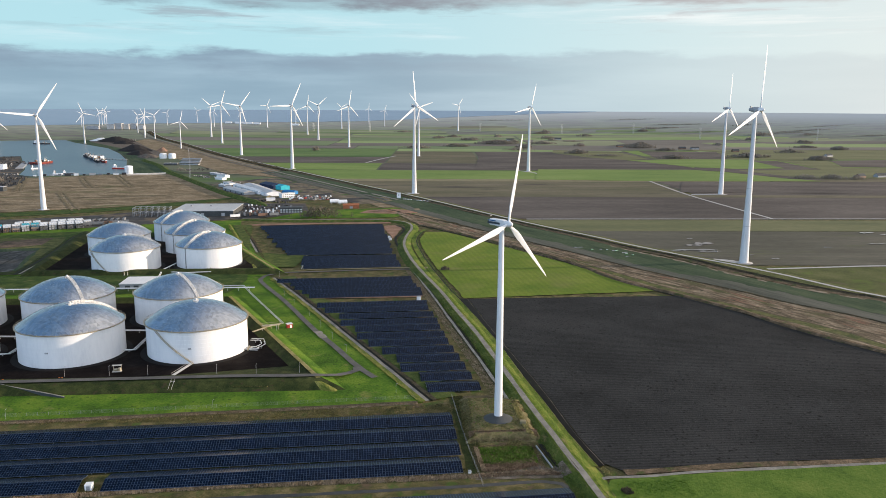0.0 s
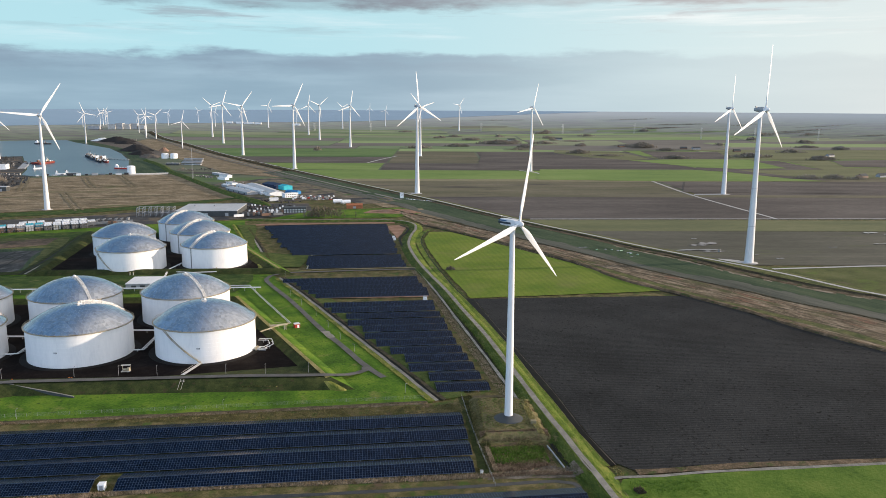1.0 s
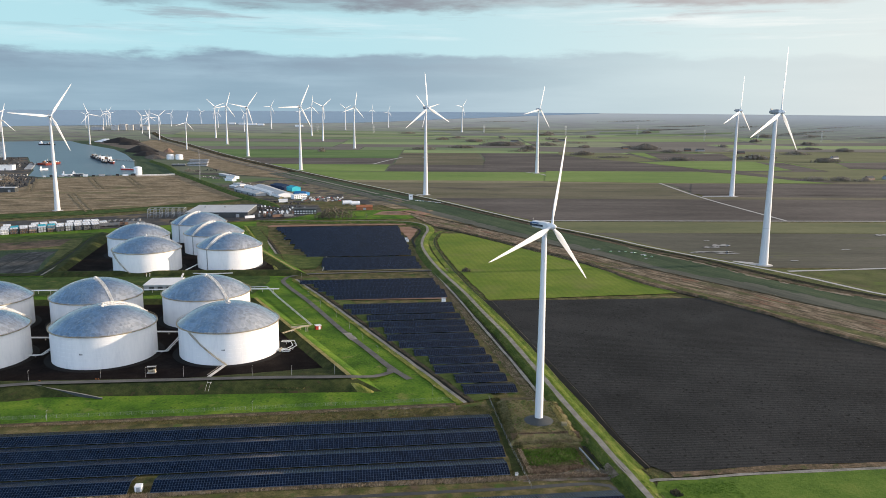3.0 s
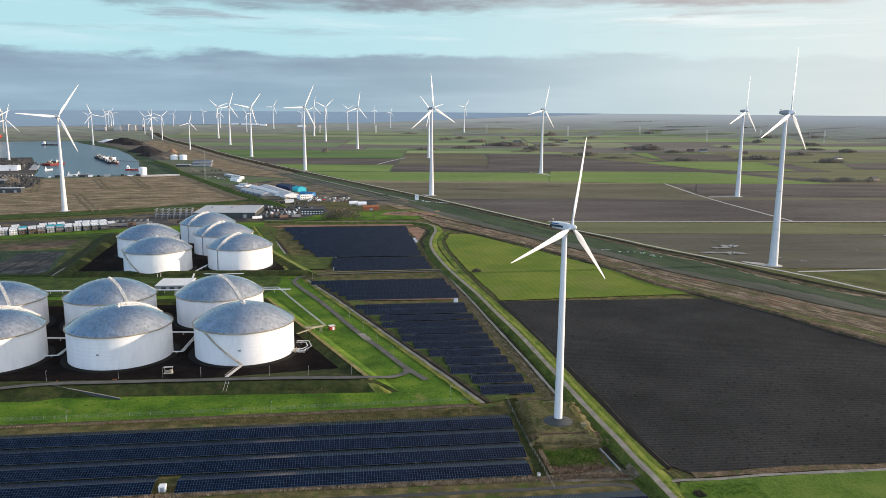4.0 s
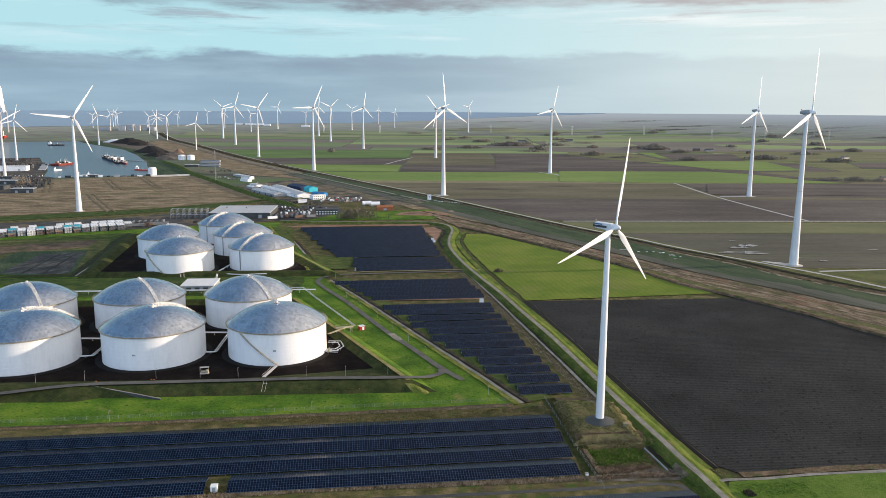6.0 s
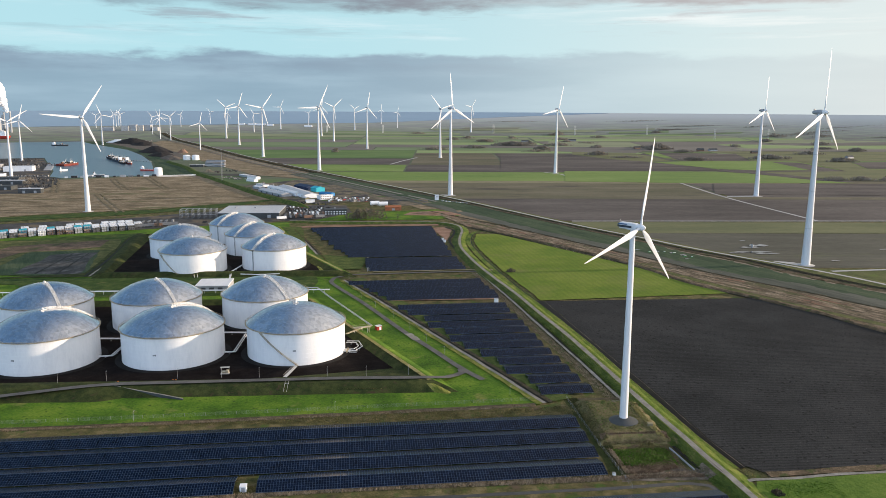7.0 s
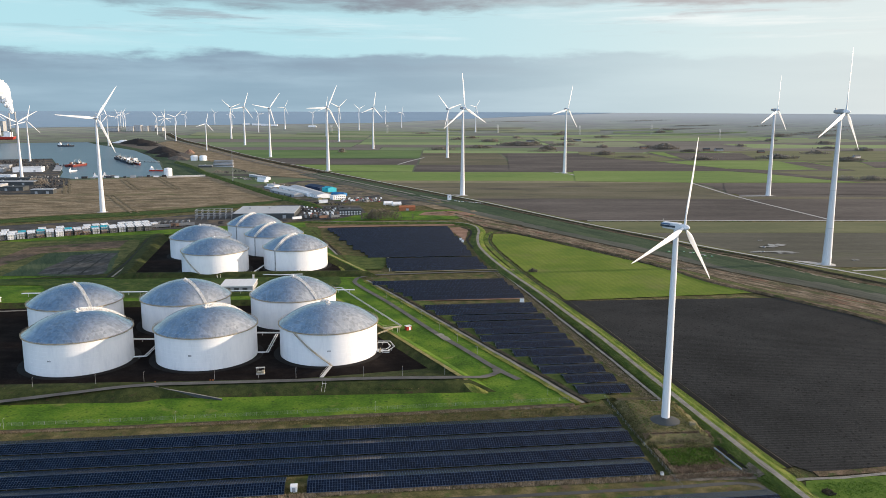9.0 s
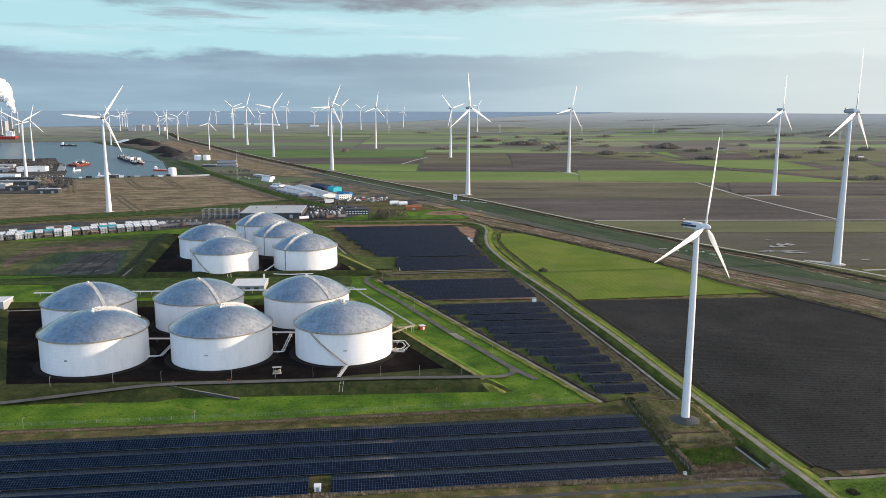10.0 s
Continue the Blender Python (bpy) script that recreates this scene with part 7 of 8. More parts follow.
shed("factory_hall", -254, 1341, -28, 24, 14, 5.0, "blue_wall", "blue_wall", "bright blue factory building", 1.8, doors=2)
shed("factory_hall", -402, 1500, -54, 34, 12, 4, "white_paint", "grey_roof", "low white factory annex", doors=2)
shed("store_shed", -398, 1452, -50, 26, 12, 4.5, "grey_wall", "white_roof", "small pale store shed beside the factory", 1.2)
shed("store_shed", -282, 1283, -52, 18, 9, 4.0, "tan_strip", "grey_roof", "small tan store shed beside the factory", 1.0)
shed("store_shed", -268, 1246, 20, 14, 8, 3.6, "white_paint", "white_roof", "small white store shed in the yard", 1.0)
shed("store_shed", -446, 1600, -40, 26, 10, 4.0, "white_paint", "white_roof", "small white shed behind the factory", 1.4)
shed("office", -250, 1292, 38, 24, 12, 7, "white_paint", "white_roof", "small white office building", windows=2)
shed("office", -208, 1106, 8, 32, 18, 8, "dark_wall", "dark_wall", "dark office building with rows of white windows", windows=2)
shed("brick_shed", -128, 1160, 8, 24, 12, 4.5, "brick_orange", "brick_orange", "low orange brick shed", 2.0, doors=1)
shed("farm_shed", -455, 1652, -40, 30, 12, 5, "white_paint", "grey_roof", "small white shed beside the railway", 1.5)
shed("low_shed", -480, 1700, -50, 60, 10, 4, "grey_wall", "white_roof", "low pale shed beside the railway")
for x, y, a in ((-160, 1212, 15), (-146, 1204, 15)):
    ob = thing("silo_tank", x, y, 0, a, "white horizontal storage tank", "storage tank", "horizontal tanks")
    part("body", Geo().rod((-7, 0, 4), (7, 0, 4), 3.2, n=18), M["white_paint"], ob, smooth=True)
    for s in (-4.5, 4.5):
        part("saddle", Geo().box(s, 0, 0, 1.0, 4.6, 2.2), M["concrete"], ob)
gate = thing("white_block_house", -62, 1287, 0, 8, "small white block building beside the railway", "building")
part("wall", Geo().box(0, 0, 0, 6, 6, 9), M["white_paint"], gate)
part("roof", Geo().box(0, 0, 9, 6.4, 6.4, 0.4), M["grey_roof"], gate)
part("window", Geo().box(0, -3.03, 5, 1.6, 0.1, 1.6), M["window_dark"], gate)

gantry = thing("steel_rack", -392, 1062, 0, 8, "open galvanised steel pipe rack", "rack")
for i in range(7):
    for y in (-9, 0, 9):
        part("column", Geo().box(-24 + 8 * i, y, 0, 0.4, 0.4, 13), M["grey_wall"], gantry)
    for h in (6, 9.5, 12.6):
        part("beam", Geo().box(-24 + 8 * i, 0, h, 0.35, 18.6, 0.4), M["grey_wall"], gantry)
for h in (6, 12.6):
    for y in (-9, 9):
        part("girder", Geo().box(0, y, h, 49, 0.4, 0.45), M["grey_wall"], gantry)


def trailer(material, label):
    ob = thing("lorry_trailer", 0, 0, 0, 0, label, "trailer", "parked trailers")
    part("box_body", Geo().box(0, 0, 1.2, 13.4, 2.7, 3.3, bevel=0.08), M[material], ob)
    part("chassis", Geo().box(0, 0, 0.9, 13.0, 1.1, 0.35), M["rubber_dark"], ob)
    for x in (-4.8, -3.5, -2.2):
        for s in (-1, 1):
            part("wheel", cached("k_wheel", lambda: Geo().rod((0, -0.18, 0), (0, 0.18, 0), 0.52, n=12).mesh("wheel", M["rubber_dark"])), None, ob).location = (x, s * 1.05, 0.52)
    part("landing_leg", Geo().box(4.2, 0.7, 0, 0.2, 0.2, 1.0).box(4.2, -0.7, 0, 0.2, 0.2, 1.0), M["galvanised"], ob)
    return ob


def trailer_row(protos, x0, y0, x1, y1, count, turn, seed, loose=1.6):
    rng = random.Random(seed)
    for k in range(count):
        t = k / max(1, count - 1)
        ob = rng.choice(protos)
        copy_thing(ob, pose(x0 + (x1 - x0) * t + rng.uniform(-0.4, 0.4) * loose, y0 + (y1 - y0) * t + rng.uniform(-1, 1) * loose, 0.6, 0, 0, turn + rng.uniform(-2, 2) * loose))


def container_stack(material, roof, wide, high, label):
    """Long containers side by side, stacked, their doors to the front."""
    ob = thing("container_stack", 0, 0, 0, 0, label, "container stack", "container stacks")
    for i in range(wide):
        for k in range(high):
            box = part("container", cached(("cont", material), lambda: Geo().box(0, 0, 0, 2.7, 13.6, 2.9, bevel=0.06).mesh("container", M[material])), None, ob)
            box.location = ((i - (wide - 1) / 2) * 2.85, 0.5 * ((i * 7 + k * 3) % 3 - 1), 2.93 * k)
            if k == high - 1:
                part("roof_panel", cached(("cont_roof", roof), lambda: Geo().box(0, 0, 2.9, 2.6, 13.4, 0.06).mesh("roof_panel", M[roof])), None, box, "weathered roof sheet")
            door = part("container_door", cached(("cont_door", material), lambda: Geo().box(0, -6.82, 0.2, 2.2, 0.06, 2.4).mesh("container_door", M["rubber_dark" if material in ("container_grey", "container_brown") else "grey_wall"])), None, box)
            part("door_bar", cached("cont_bar", lambda: Geo().box(-0.5, -6.88, 0.3, 0.08, 0.06, 2.2).box(0.5, -6.88, 0.3, 0.08, 0.06, 2.2).mesh("door_bar", M["galvanised"])), None, door)
    return ob


white_t = trailer("white_paint", "white box trailer parked in the lorry yard")
white_t.matrix_world = pose(-275, 1050, 0.6, 0, 0, 30)
brown_t = trailer("container_brown", "brown box trailer parked in the lorry yard")
brown_t.matrix_world = pose(-240, 1062, 0.6, 0, 0, 30)
grey_t = trailer("container_grey", "grey box trailer parked in the lorry yard")
grey_t.matrix_world = pose(-225, 1068, 0.6, 0, 0, 30)
W, B, G = white_t, brown_t, grey_t
STACKS = [container_stack(m, r, w, h, "stack of %s containers with %s roofs in the lorry yard" % (c, q)) for m, r, w, h, c, q in (
    ("white_paint", "white_paint", 3, 2, "white", "white"), ("white_paint", "white_roof", 3, 2, "white", "pale"), ("container_grey", "white_paint", 3, 2, "grey", "white"), ("container_brown", "white_roof", 3, 2, "brown", "pale"),
    ("container_grey", "tan_paint", 3, 1, "grey", "tan"), ("turquoise", "turquoise", 3, 2, "turquoise", "turquoise"), ("white_paint", "pale_blue", 3, 1, "white", "pale blue"), ("container_brown", "tan_paint", 3, 1, "brown", "white"),
    ("dark_wall", "white_roof", 3, 2, "dark", "white"))]
for k, ob in enumerate(STACKS):
    ob.matrix_world = pose(-700 + 9.4 * k, 827 + 4.9 * k, 0.6, 0, 0, 27)
C0, C1, C2, C3, C4, C5, C6, C7, C8 = STACKS
trailer_row([C2, C3, C2, C8, C0, C8, C2, C0, C7], -615, 871, -447, 961, 20, 28, 1, 0.8)
trailer_row([C0, C1, C0, C6, C0, C5, C1, C0, C0], -622, 886, -446, 981, 21, 28, 2, 0.8)
trailer_row([C0, C1, C0, C4], -602, 918, -462, 995, 17, 28, 3, 1.0)
trailer_row([G, B, G, G], -452, 996, -412, 1012, 7, 100, 7)
trailer_row([G, B, G], -448, 972, -405, 992, 6, 20, 8)
trailer_row([G, W, B, G, G], -272, 1062, -232, 1078, 7, 105, 9)
trailer_row([G, B, W], -262, 1088, -225, 1100, 6, 100, 10)


def car(material, label):
    ob = thing("parked_car", 0, 0, 0, 0, label, "car", "parked cars")
    part("body", Geo().box(0, 0, 0.3, 4.4, 1.8, 0.75, bevel=0.12), M[material], ob)
    part("cabin", Geo().box(-0.2, 0, 1.0, 2.5, 1.6, 0.55, taper=0.75), M["window_dark"], ob)
    for x in (-1.35, 1.35):
        for s in (-0.85, 0.85):
            part("wheel", cached("k_cwheel", lambda: Geo().rod((0, -0.1, 0), (0, 0.1, 0), 0.33, n=10).mesh("wheel", M["rubber_dark"])), None, ob).location = (x, s, 0.33)
    return ob


cars = [car("white_paint", "white car parked in the factory yard"), car("container_grey", "grey car parked in the factory yard"), car("red_paint", "red car parked in the factory yard")]
for k, c in enumerate(cars):
    c.matrix_world = pose(-190 + 6 * k, 1262, 0.2, 0, 0, 40)
def van(material, label):
    ob = thing("parked_van", 0, 0, 0, 0, label, "van", "parked vans")
    part("body", Geo().box(-0.5, 0, 0.4, 4.6, 2.1, 2.1, bevel=0.15), M[material], ob)
    part("bonnet", Geo().box(2.3, 0, 0.4, 1.1, 2.0, 1.0, taper=0.9), M[material], ob)
    part("windscreen", Geo().box(1.83, 0, 1.4, 0.12, 1.8, 0.8), M["window_dark"], ob)
    for x in (-1.8, 1.9):
        for s in (-0.95, 0.95):
            part("wheel", cached("k_cwheel2", lambda: Geo().rod((0, -0.12, 0), (0, 0.12, 0), 0.38, n=10).mesh("wheel", M["rubber_dark"])), None, ob).location = (x, s, 0.38)
    return ob


rng_c = random.Random(12)
vans = [van("white_paint", "white van parked in the yard"), van("red_paint", "red van parked in the yard")]
for k, c in enumerate(vans):
    c.matrix_world = pose(-224 + 9 * k, 1272, 0.25, 0, 0, 30)
fleet = cars[:2] * 3 + [cars[2]] + vans[:1] * 3
for k in range(38):                       # loose rows beside the factory
    r, i = divmod(k, 10)
    copy_thing(rng_c.choice(fleet), pose(-238 + 6.5 * i + rng_c.uniform(-2, 2), 1258 + 13 * r + 2.0 * i + rng_c.uniform(-2, 2), 0.25, 0, 0, 110 + rng_c.uniform(-12, 12)))
for k in range(44):                       # the lower car park
    r, i = divmod(k, 11)
    copy_thing(rng_c.choice(fleet), pose(-292 + 5.6 * i + rng_c.uniform(-1.5, 1.5), 1108 + 22 * r + 1.2 * i + rng_c.uniform(-2, 2), 0.25, 0, 0, 100 + rng_c.uniform(-8, 8)))
for k in range(9):
    copy_thing(rng_c.choice(fleet[:4]), pose(-52 + 5.5 * k, 1270 - 4 * k, 0.25, 0, 0, -40 + rng_c.uniform(-8, 8)))


def goods(x, y, w, d, turn, count, tall, material, label, seed):
    """Small stored things, too many to tell apart: crates, bundles, drums."""
    rng, g = random.Random(seed), Geo()
    for _ in range(count):
        a, b, r = rng.uniform(-w / 2, w / 2), rng.uniform(-d / 2, d / 2), rng.uniform(0.35, 1.0)
        g.box(a, b, 0, rng.uniform(1.5, 6.5) * r, rng.uniform(1.2, 3.0) * r, tall * rng.uniform(0.25, 1.0) ** 1.5, turn=rng.choice((0, 90)) + rng.uniform(-9, 9))
    ob = new("stored_goods", g.mesh("stored_goods", M[material]))
    ob.matrix_world = pose(x, y, 0.25 + lie(x, y), 0, 0, turn)
    tagged(ob, label, "goods", kind="stuff")


goods(-212, 1280, 60, 40, -30, 60, 3.0, "goods_mixed", "pale crates and parts stored in the factory yard", 1)
goods(-258, 1230, 70, 26, -20, 40, 2.4, "goods_dark", "dark pallets stored in the factory yard", 2)
goods(-262, 1160, 80, 44, 12, 70, 3.5, "goods_dark", "dark machinery and pallets beside the yard", 3)
goods(-226, 1074, 30, 10, 10, 16, 2.5, "goods_mixed", "pale crates beside the office", 4)
goods(-432, 990, 44, 26, 18, 60, 5.0, "goods_dark", "dark frames and crates beside the containers", 5)
goods(-345, 1025, 60, 14, 14, 26, 2.5, "goods_dark", "dark pallets beside the steel rack", 6)
goods(-400, 1530, 90, 24, -54, 40, 3.0, "goods_mixed", "pale crates behind the factory", 7)


def heap(x, y, sx, sy, h, turn, material, label, seed):
    g, n, rings = Geo(), 36, []
    for k in range(8):
        t = k / 7
        ring = []
        for i in range(n):
            a = 2 * math.pi * i / n
            q = (1 - 0.82 * t) * (1 + 0.22 * noise.noise((math.cos(a) * 2 + seed, math.sin(a) * 2, t)))
            ring.append((sx / 2 * q * math.cos(a), sy / 2 * q * math.sin(a), h * (t ** 0.85) * (1 + 0.12 * noise.noise((a * 2, t * 3, seed)))))
        rings.append(ring)
    ob = new("spoil_mound", g.loft(rings, False, True).mesh("spoil_mound", M[material], True))
    ob.matrix_world = pose(x, y, lie(x, y), 0, 0, turn)
    return tagged(ob, label, "heap", "spoil mounds")


heap(-1325, 3225, 230, 140, 20, -50, "black_pile", "large black coal heap beside the harbour", 1)
heap(-1225, 3060, 140, 80, 12, -55, "black_pile", "black coal heap beside the harbour", 2)
heap(-1010, 2610, 240, 105, 19, -60, "black_pile", "long black coal heap beside the railway", 3)
heap(-925, 2420, 150, 80, 11, -62, "black_pile", "dark low coal heap beside the railway", 8)
heap(-850, 2290, 150, 60, 9, -62, "earth_grey", "brown earth heap beside the railway", 4)
heap(-905, 2570, 60, 34, 13, -60, "earth_red", "low red-brown earth heap", 5)
heap(-1405, 3270, 95, 46, 13, 10, "white_roof", "heap under pale white sheeting", 9)
heap(-75, 1118, 46, 16, 3.0, -10, "earth_red", "low heap of reddish earth", 6)
heap(-40, 1108, 30, 14, 2.4, 15, "earth_red", "low heap of reddish earth", 7)


def round_tank(x, y, r, h, cap, label):
    ob = thing("storage_tank", x, y, lie(x, y), 0, label, "storage tank", "small tanks")
    part("shell", Geo().turned([(r, 0), (r, h)], 32, cap0=False), M["white_paint"], ob, smooth=True)
    part("roof", Geo().turned([(r * 1.02, h)] + [(r * math.cos(k * 0.26), h + cap * math.sin(k * 0.26)) for k in range(1, 6)] + [(0.3, h + cap)], 32), M["white_paint"], ob, smooth=True)
    part("ladder", Geo().box(0, -r - 0.2, 0, 0.6, 0.2, h), M["galvanised"], ob)


round_tank(-688, 1734, 8.8, 15, 3.0, "white dome-topped silo beside the harbour")
round_tank(-784, 2231, 10.5, 12, 3.0, "small white storage tank beside the railway")
round_tank(-759, 2232, 10.5, 12, 3.0, "small white storage tank beside the railway")
wall = thing("quay_wall", -636, 1699, 0, 25, "long low white quay wall", "wall")
part("body", Geo().box(0, 0, 0, 80, 4, 3.4), M["concrete"], wall)
part("coping", Geo().box(0, 0, 3.4, 81, 4.6, 0.4), M["white_paint"], wall)
shed("low_shed", -677, 1980, 4, 34, 12, 5, "dark_wall", "grey_roof", "low dark shed on the storage ground")
goods(-500, 1660, 80, 20, -50, 30, 3.0, "goods_mixed", "pale crates beside the green dike", 8)
goods(-560, 1830, 50, 60, -50, 36, 3.5, "goods_dark", "dark stacks on the storage ground", 9)
mast = thing("lattice_mast", -500, 1572, 0, 0, "tall thin lattice radio mast", "mast")
for k in range(3):
    a = radians(120 * k)
    part("leg", Geo().rod((1.6 * math.cos(a), 1.6 * math.sin(a), 0), (0.3 * math.cos(a), 0.3 * math.sin(a), 66), 0.16, 0.1), M["grey_wall"], mast)
for k in range(16):
    part("ring", Geo().turned([(1.55 - 0.075 * k, 4 * k + 2), (1.65 - 0.075 * k, 4 * k + 2.2)], 3, cap0=False, cap1=False), M["grey_wall"], mast)
for k in range(5):
    ob = thing("pipe_stack", -690 + 14 * k, 2195 - 52 * k, 0, -10, "pale stacked pipe sections on the storage ground", "pipes", "pipe stacks")
    for i in range(3):
        part("pipe", Geo().rod((-28, -3 + 3 * i, 1.6), (28, -3 + 3 * i, 1.6), 1.2, n=8), M["grey_wall"], ob)


def ship(x, y, turn, length, hull, deck, label, house=True, cargo=0, name="ship", z=0.3):
    ob = thing(name, x, y, z + lie(x, y), turn, label, name.replace("_", " "))
    w, h = length * 0.16, length * 0.05 + 1.5
    out = [(-0.5, -0.42), (-0.5, 0.42), (-0.3, 0.5), (0.25, 0.5), (0.42, 0.25), (0.5, 0.0), (0.42, -0.25), (0.25, -0.5), (-0.3, -0.5)]
    part("hull", Geo().loft([[(p * length * s, q * w * s2, zz) for p, q in out[::-1]] for s, s2, zz in ((0.94, 0.85, -0.5), (0.98, 0.98, h * 0.5), (1.0, 1.0, h))], True, True), M[hull], ob)
    part("deck", Geo().loft([[(p * length * 0.96, q * w * 0.9, zz) for p, q in out[::-1]] for zz in (h, h + 0.3)], False, True), M[deck], ob)
    if house:
        part("deckhouse", Geo().box(-length * 0.36, 0, h, length * 0.14, w * 0.75, length * 0.09 + 2), M["white_paint"], ob)
        part("bridge", Geo().box(-length * 0.35, 0, h + length * 0.09 + 2, length * 0.08, w * 0.85, 2.4), M["white_paint"], ob)
        part("funnel", Geo().rod((-length * 0.42, 0, h), (-length * 0.42, 0, h + length * 0.14 + 3), length * 0.018 + 0.3, n=10), M["dark_wall"], ob)
    rng = random.Random(int(length))
    for k in range(cargo):
        part("cargo", Geo().box(-length * 0.24 + length * 0.66 * k / cargo, rng.uniform(-0.32, 0.32) * w, h + 0.3, length * rng.uniform(0.018, 0.05), w * rng.uniform(0.15, 0.45), rng.uniform(0.8, 5.5)), M[rng.choice(("white_paint", "rust_steel", "white_roof", "rubber_dark", "concrete", "container_brown"))], ob)
    for k in range(cargo // 5):
        x, y = -length * 0.2 + length * 0.6 * (k + 0.5) / max(1, cargo // 5), rng.uniform(-0.25, 0.25) * w
        part("crane_mast", Geo().rod((x, y, h), (x, y, h + length * 0.11), 0.5, 0.3).rod((x, y, h + length * 0.1), (x + length * 0.1, y, h + length * 0.15), 0.4, 0.2), M["galvanised"], ob)
    return ob


for pts in ([(-745, 1630), (-690, 1520), (-634, 1420)], [(-701, 1697), (-630, 1560), (-568, 1442)], [(-655, 1346), (-590, 1230), (-523, 1115)], [(-866, 1625), (-800, 1490), (-738, 1360)]):
    for o in (-5, 5):
        ribbon("dirt_track", pts, o - 2.0, o + 1.6, M["dirt_dark"], "dark rutted track over the waste ground", "track", 20, 0.8)
    tufts("bank_weeds", pts, -7, 7, 1.0, 160, M["bank_weed"], "weeds along a track over the waste ground", "weeds", seed=int(-pts[0][0]), wide=0.9)
ribbon("dirt_track", [(-960, 1330), (-700, 1420), (-480, 1500)], -2.0, 2.0, M["dirt_dark"], "faint dirt track over the waste ground", "track", 30, 1.0)
ribbon("dirt_track", [(-900, 1200), (-640, 1260), (-400, 1330)], -2.0, 2.0, M["tan_strip"], "pale dirt track over the waste ground", "track", 30, 0.8)
ship(-1008, 2246, -59, 92, "rubber_dark", "white_roof", "moored work vessel crowded with pale deck gear", False, 24)
ship(-958, 2162, -59, 90, "nacelle_dark", "rust_steel", "moored work vessel with pale cranes on deck", False, 30)
ship(-908, 2076, -60, 70, "rubber_dark", "tan_paint", "moored work vessel crowded with pale deckhouses", True, 20)
ship(-932, 2152, -58, 84, "rubber_dark", "concrete", "dark work barge moored alongside a vessel", False, 20, "barge")
ship(-885, 2066, -60, 70, "rust_red", "white_paint", "small work vessel moored alongside another", True, 14)
ship(-1026, 2012, 82, 75, "rust_red", "rust_red", "red-brown barge moored at the quay", False, 10, "barge")
ship(-1012, 2006, 82, 70, "rust_red", "container_brown", "red-brown barge moored beside another", False, 6, "barge")
pontoon = thing("pontoon", -1032, 1935, 0.3, 114, "long pale blue-grey floating pontoon at the quay", "pontoon")
part("deck", Geo().box(0, 0, -0.4, 190, 17, 2.2, bevel=0.3), M["grey_wall"], pontoon)
for k in range(6):
    part("bollard", Geo().rod((-80 + 32 * k, 7, 1.8), (-80 + 32 * k, 7, 3.2), 0.5, n=8), M["rubber_dark"], pontoon)
ship(-1506, 2975, 5, 62, "rubber_dark", "grey_wall", "dark coaster at anchor in the harbour", True, 5)
ship(-757, 1851, -12, 36, "red_paint", "white_paint", "small red and white harbour boat", True, 3, "tug_boat")
ship(-808, 1704, 20, 26, "nacelle_dark", "white_paint", "small harbour tug with white deckhouse", True, 1, "tug_boat")
ship(-828, 1696, 15, 22, "white_paint", "white_paint", "small white harbour boat", True, 1, "tug_boat")
ship(-950, 1838, 60, 22, "white_paint", "white_paint", "small white boat at the quay", True, 0, "tug_boat")
ship(-2030, 3395, 185, 200, "red_paint", "white_paint", "large red-hulled ship at the far quay", True, 14)
jetty = thing("jetty", -903, 2166, 0.3, -31, "thin jetty reaching into the harbour", "jetty")
part("deck", Geo().box(0, 0, 2.0, 120, 5, 0.6), M["grey_wall"], jetty)
for k in range(9):
    part("pile", Geo().rod((-56 + 14 * k, 0, -1), (-56 + 14 * k, 0, 2.2), 0.7, n=8), M["dark_wall"], jetty)
for x, y, a, sx, sy, h, wall_m, roof_m in ((-1048, 1826, 14, 62, 30, 11, "white_paint", "white_roof"), (-1125, 1812, 14, 50, 26, 9, "grey_wall", "grey_roof"), (-1018, 1662, 4, 44, 26, 7, "white_paint", "white_roof"),
                                           (-955, 1592, 4, 72, 26, 7, "dark_wall", "dark_wall"), (-915, 1520, 4, 80, 24, 7, "dark_wall", "grey_wall"), (-930, 1452, 4, 60, 30, 8, "grey_wall", "grey_roof"), (-862, 1420, 4, 40, 26, 7, "dark_wall", "dark_wall"),
                                           (-782, 1366, 6, 38, 16, 8, "dark_wall", "grey_roof"), (-1010, 1530, 4, 60, 30, 8, "dark_wall", "grey_roof"), (-1180, 1920, 14, 70, 26, 8, "grey_wall", "grey_roof")):
    shed("harbour_shed", x, y, a, sx, sy, h, wall_m, roof_m, "harbour warehouse of pale cladding" if wall_m != "dark_wall" else "dark harbour warehouse on the quay", doors=2)
goods(-945, 1672, 76, 18, 12, 60, 4.5, "goods_mixed", "pale sacks and crates along the quay", 11)
goods(-880, 1590, 60, 70, 0, 60, 4.0, "goods_dark", "dark stacked goods on the quay", 12)
goods(-1130, 1990, 150, 110, 30, 120, 7.0, "goods_dark", "dark containers and goods on the quay", 13)
goods(-1110, 1900, 130, 70, 30, 90, 6.0, "goods_mixed", "mixed pale goods on the quay", 14)
goods(-830, 1480, 60, 90, 0, 60, 4.0, "goods_dark", "dark stacked goods beside the sheds", 15)
goods(-1240, 2130, 150, 110, 30, 110, 7.0, "goods_dark", "dark goods on the harbour pier", 16)
goods(-1330, 3330, 120, 60, -50, 50, 9.0, "goods_mixed", "far pale goods beside the coal heaps", 17)
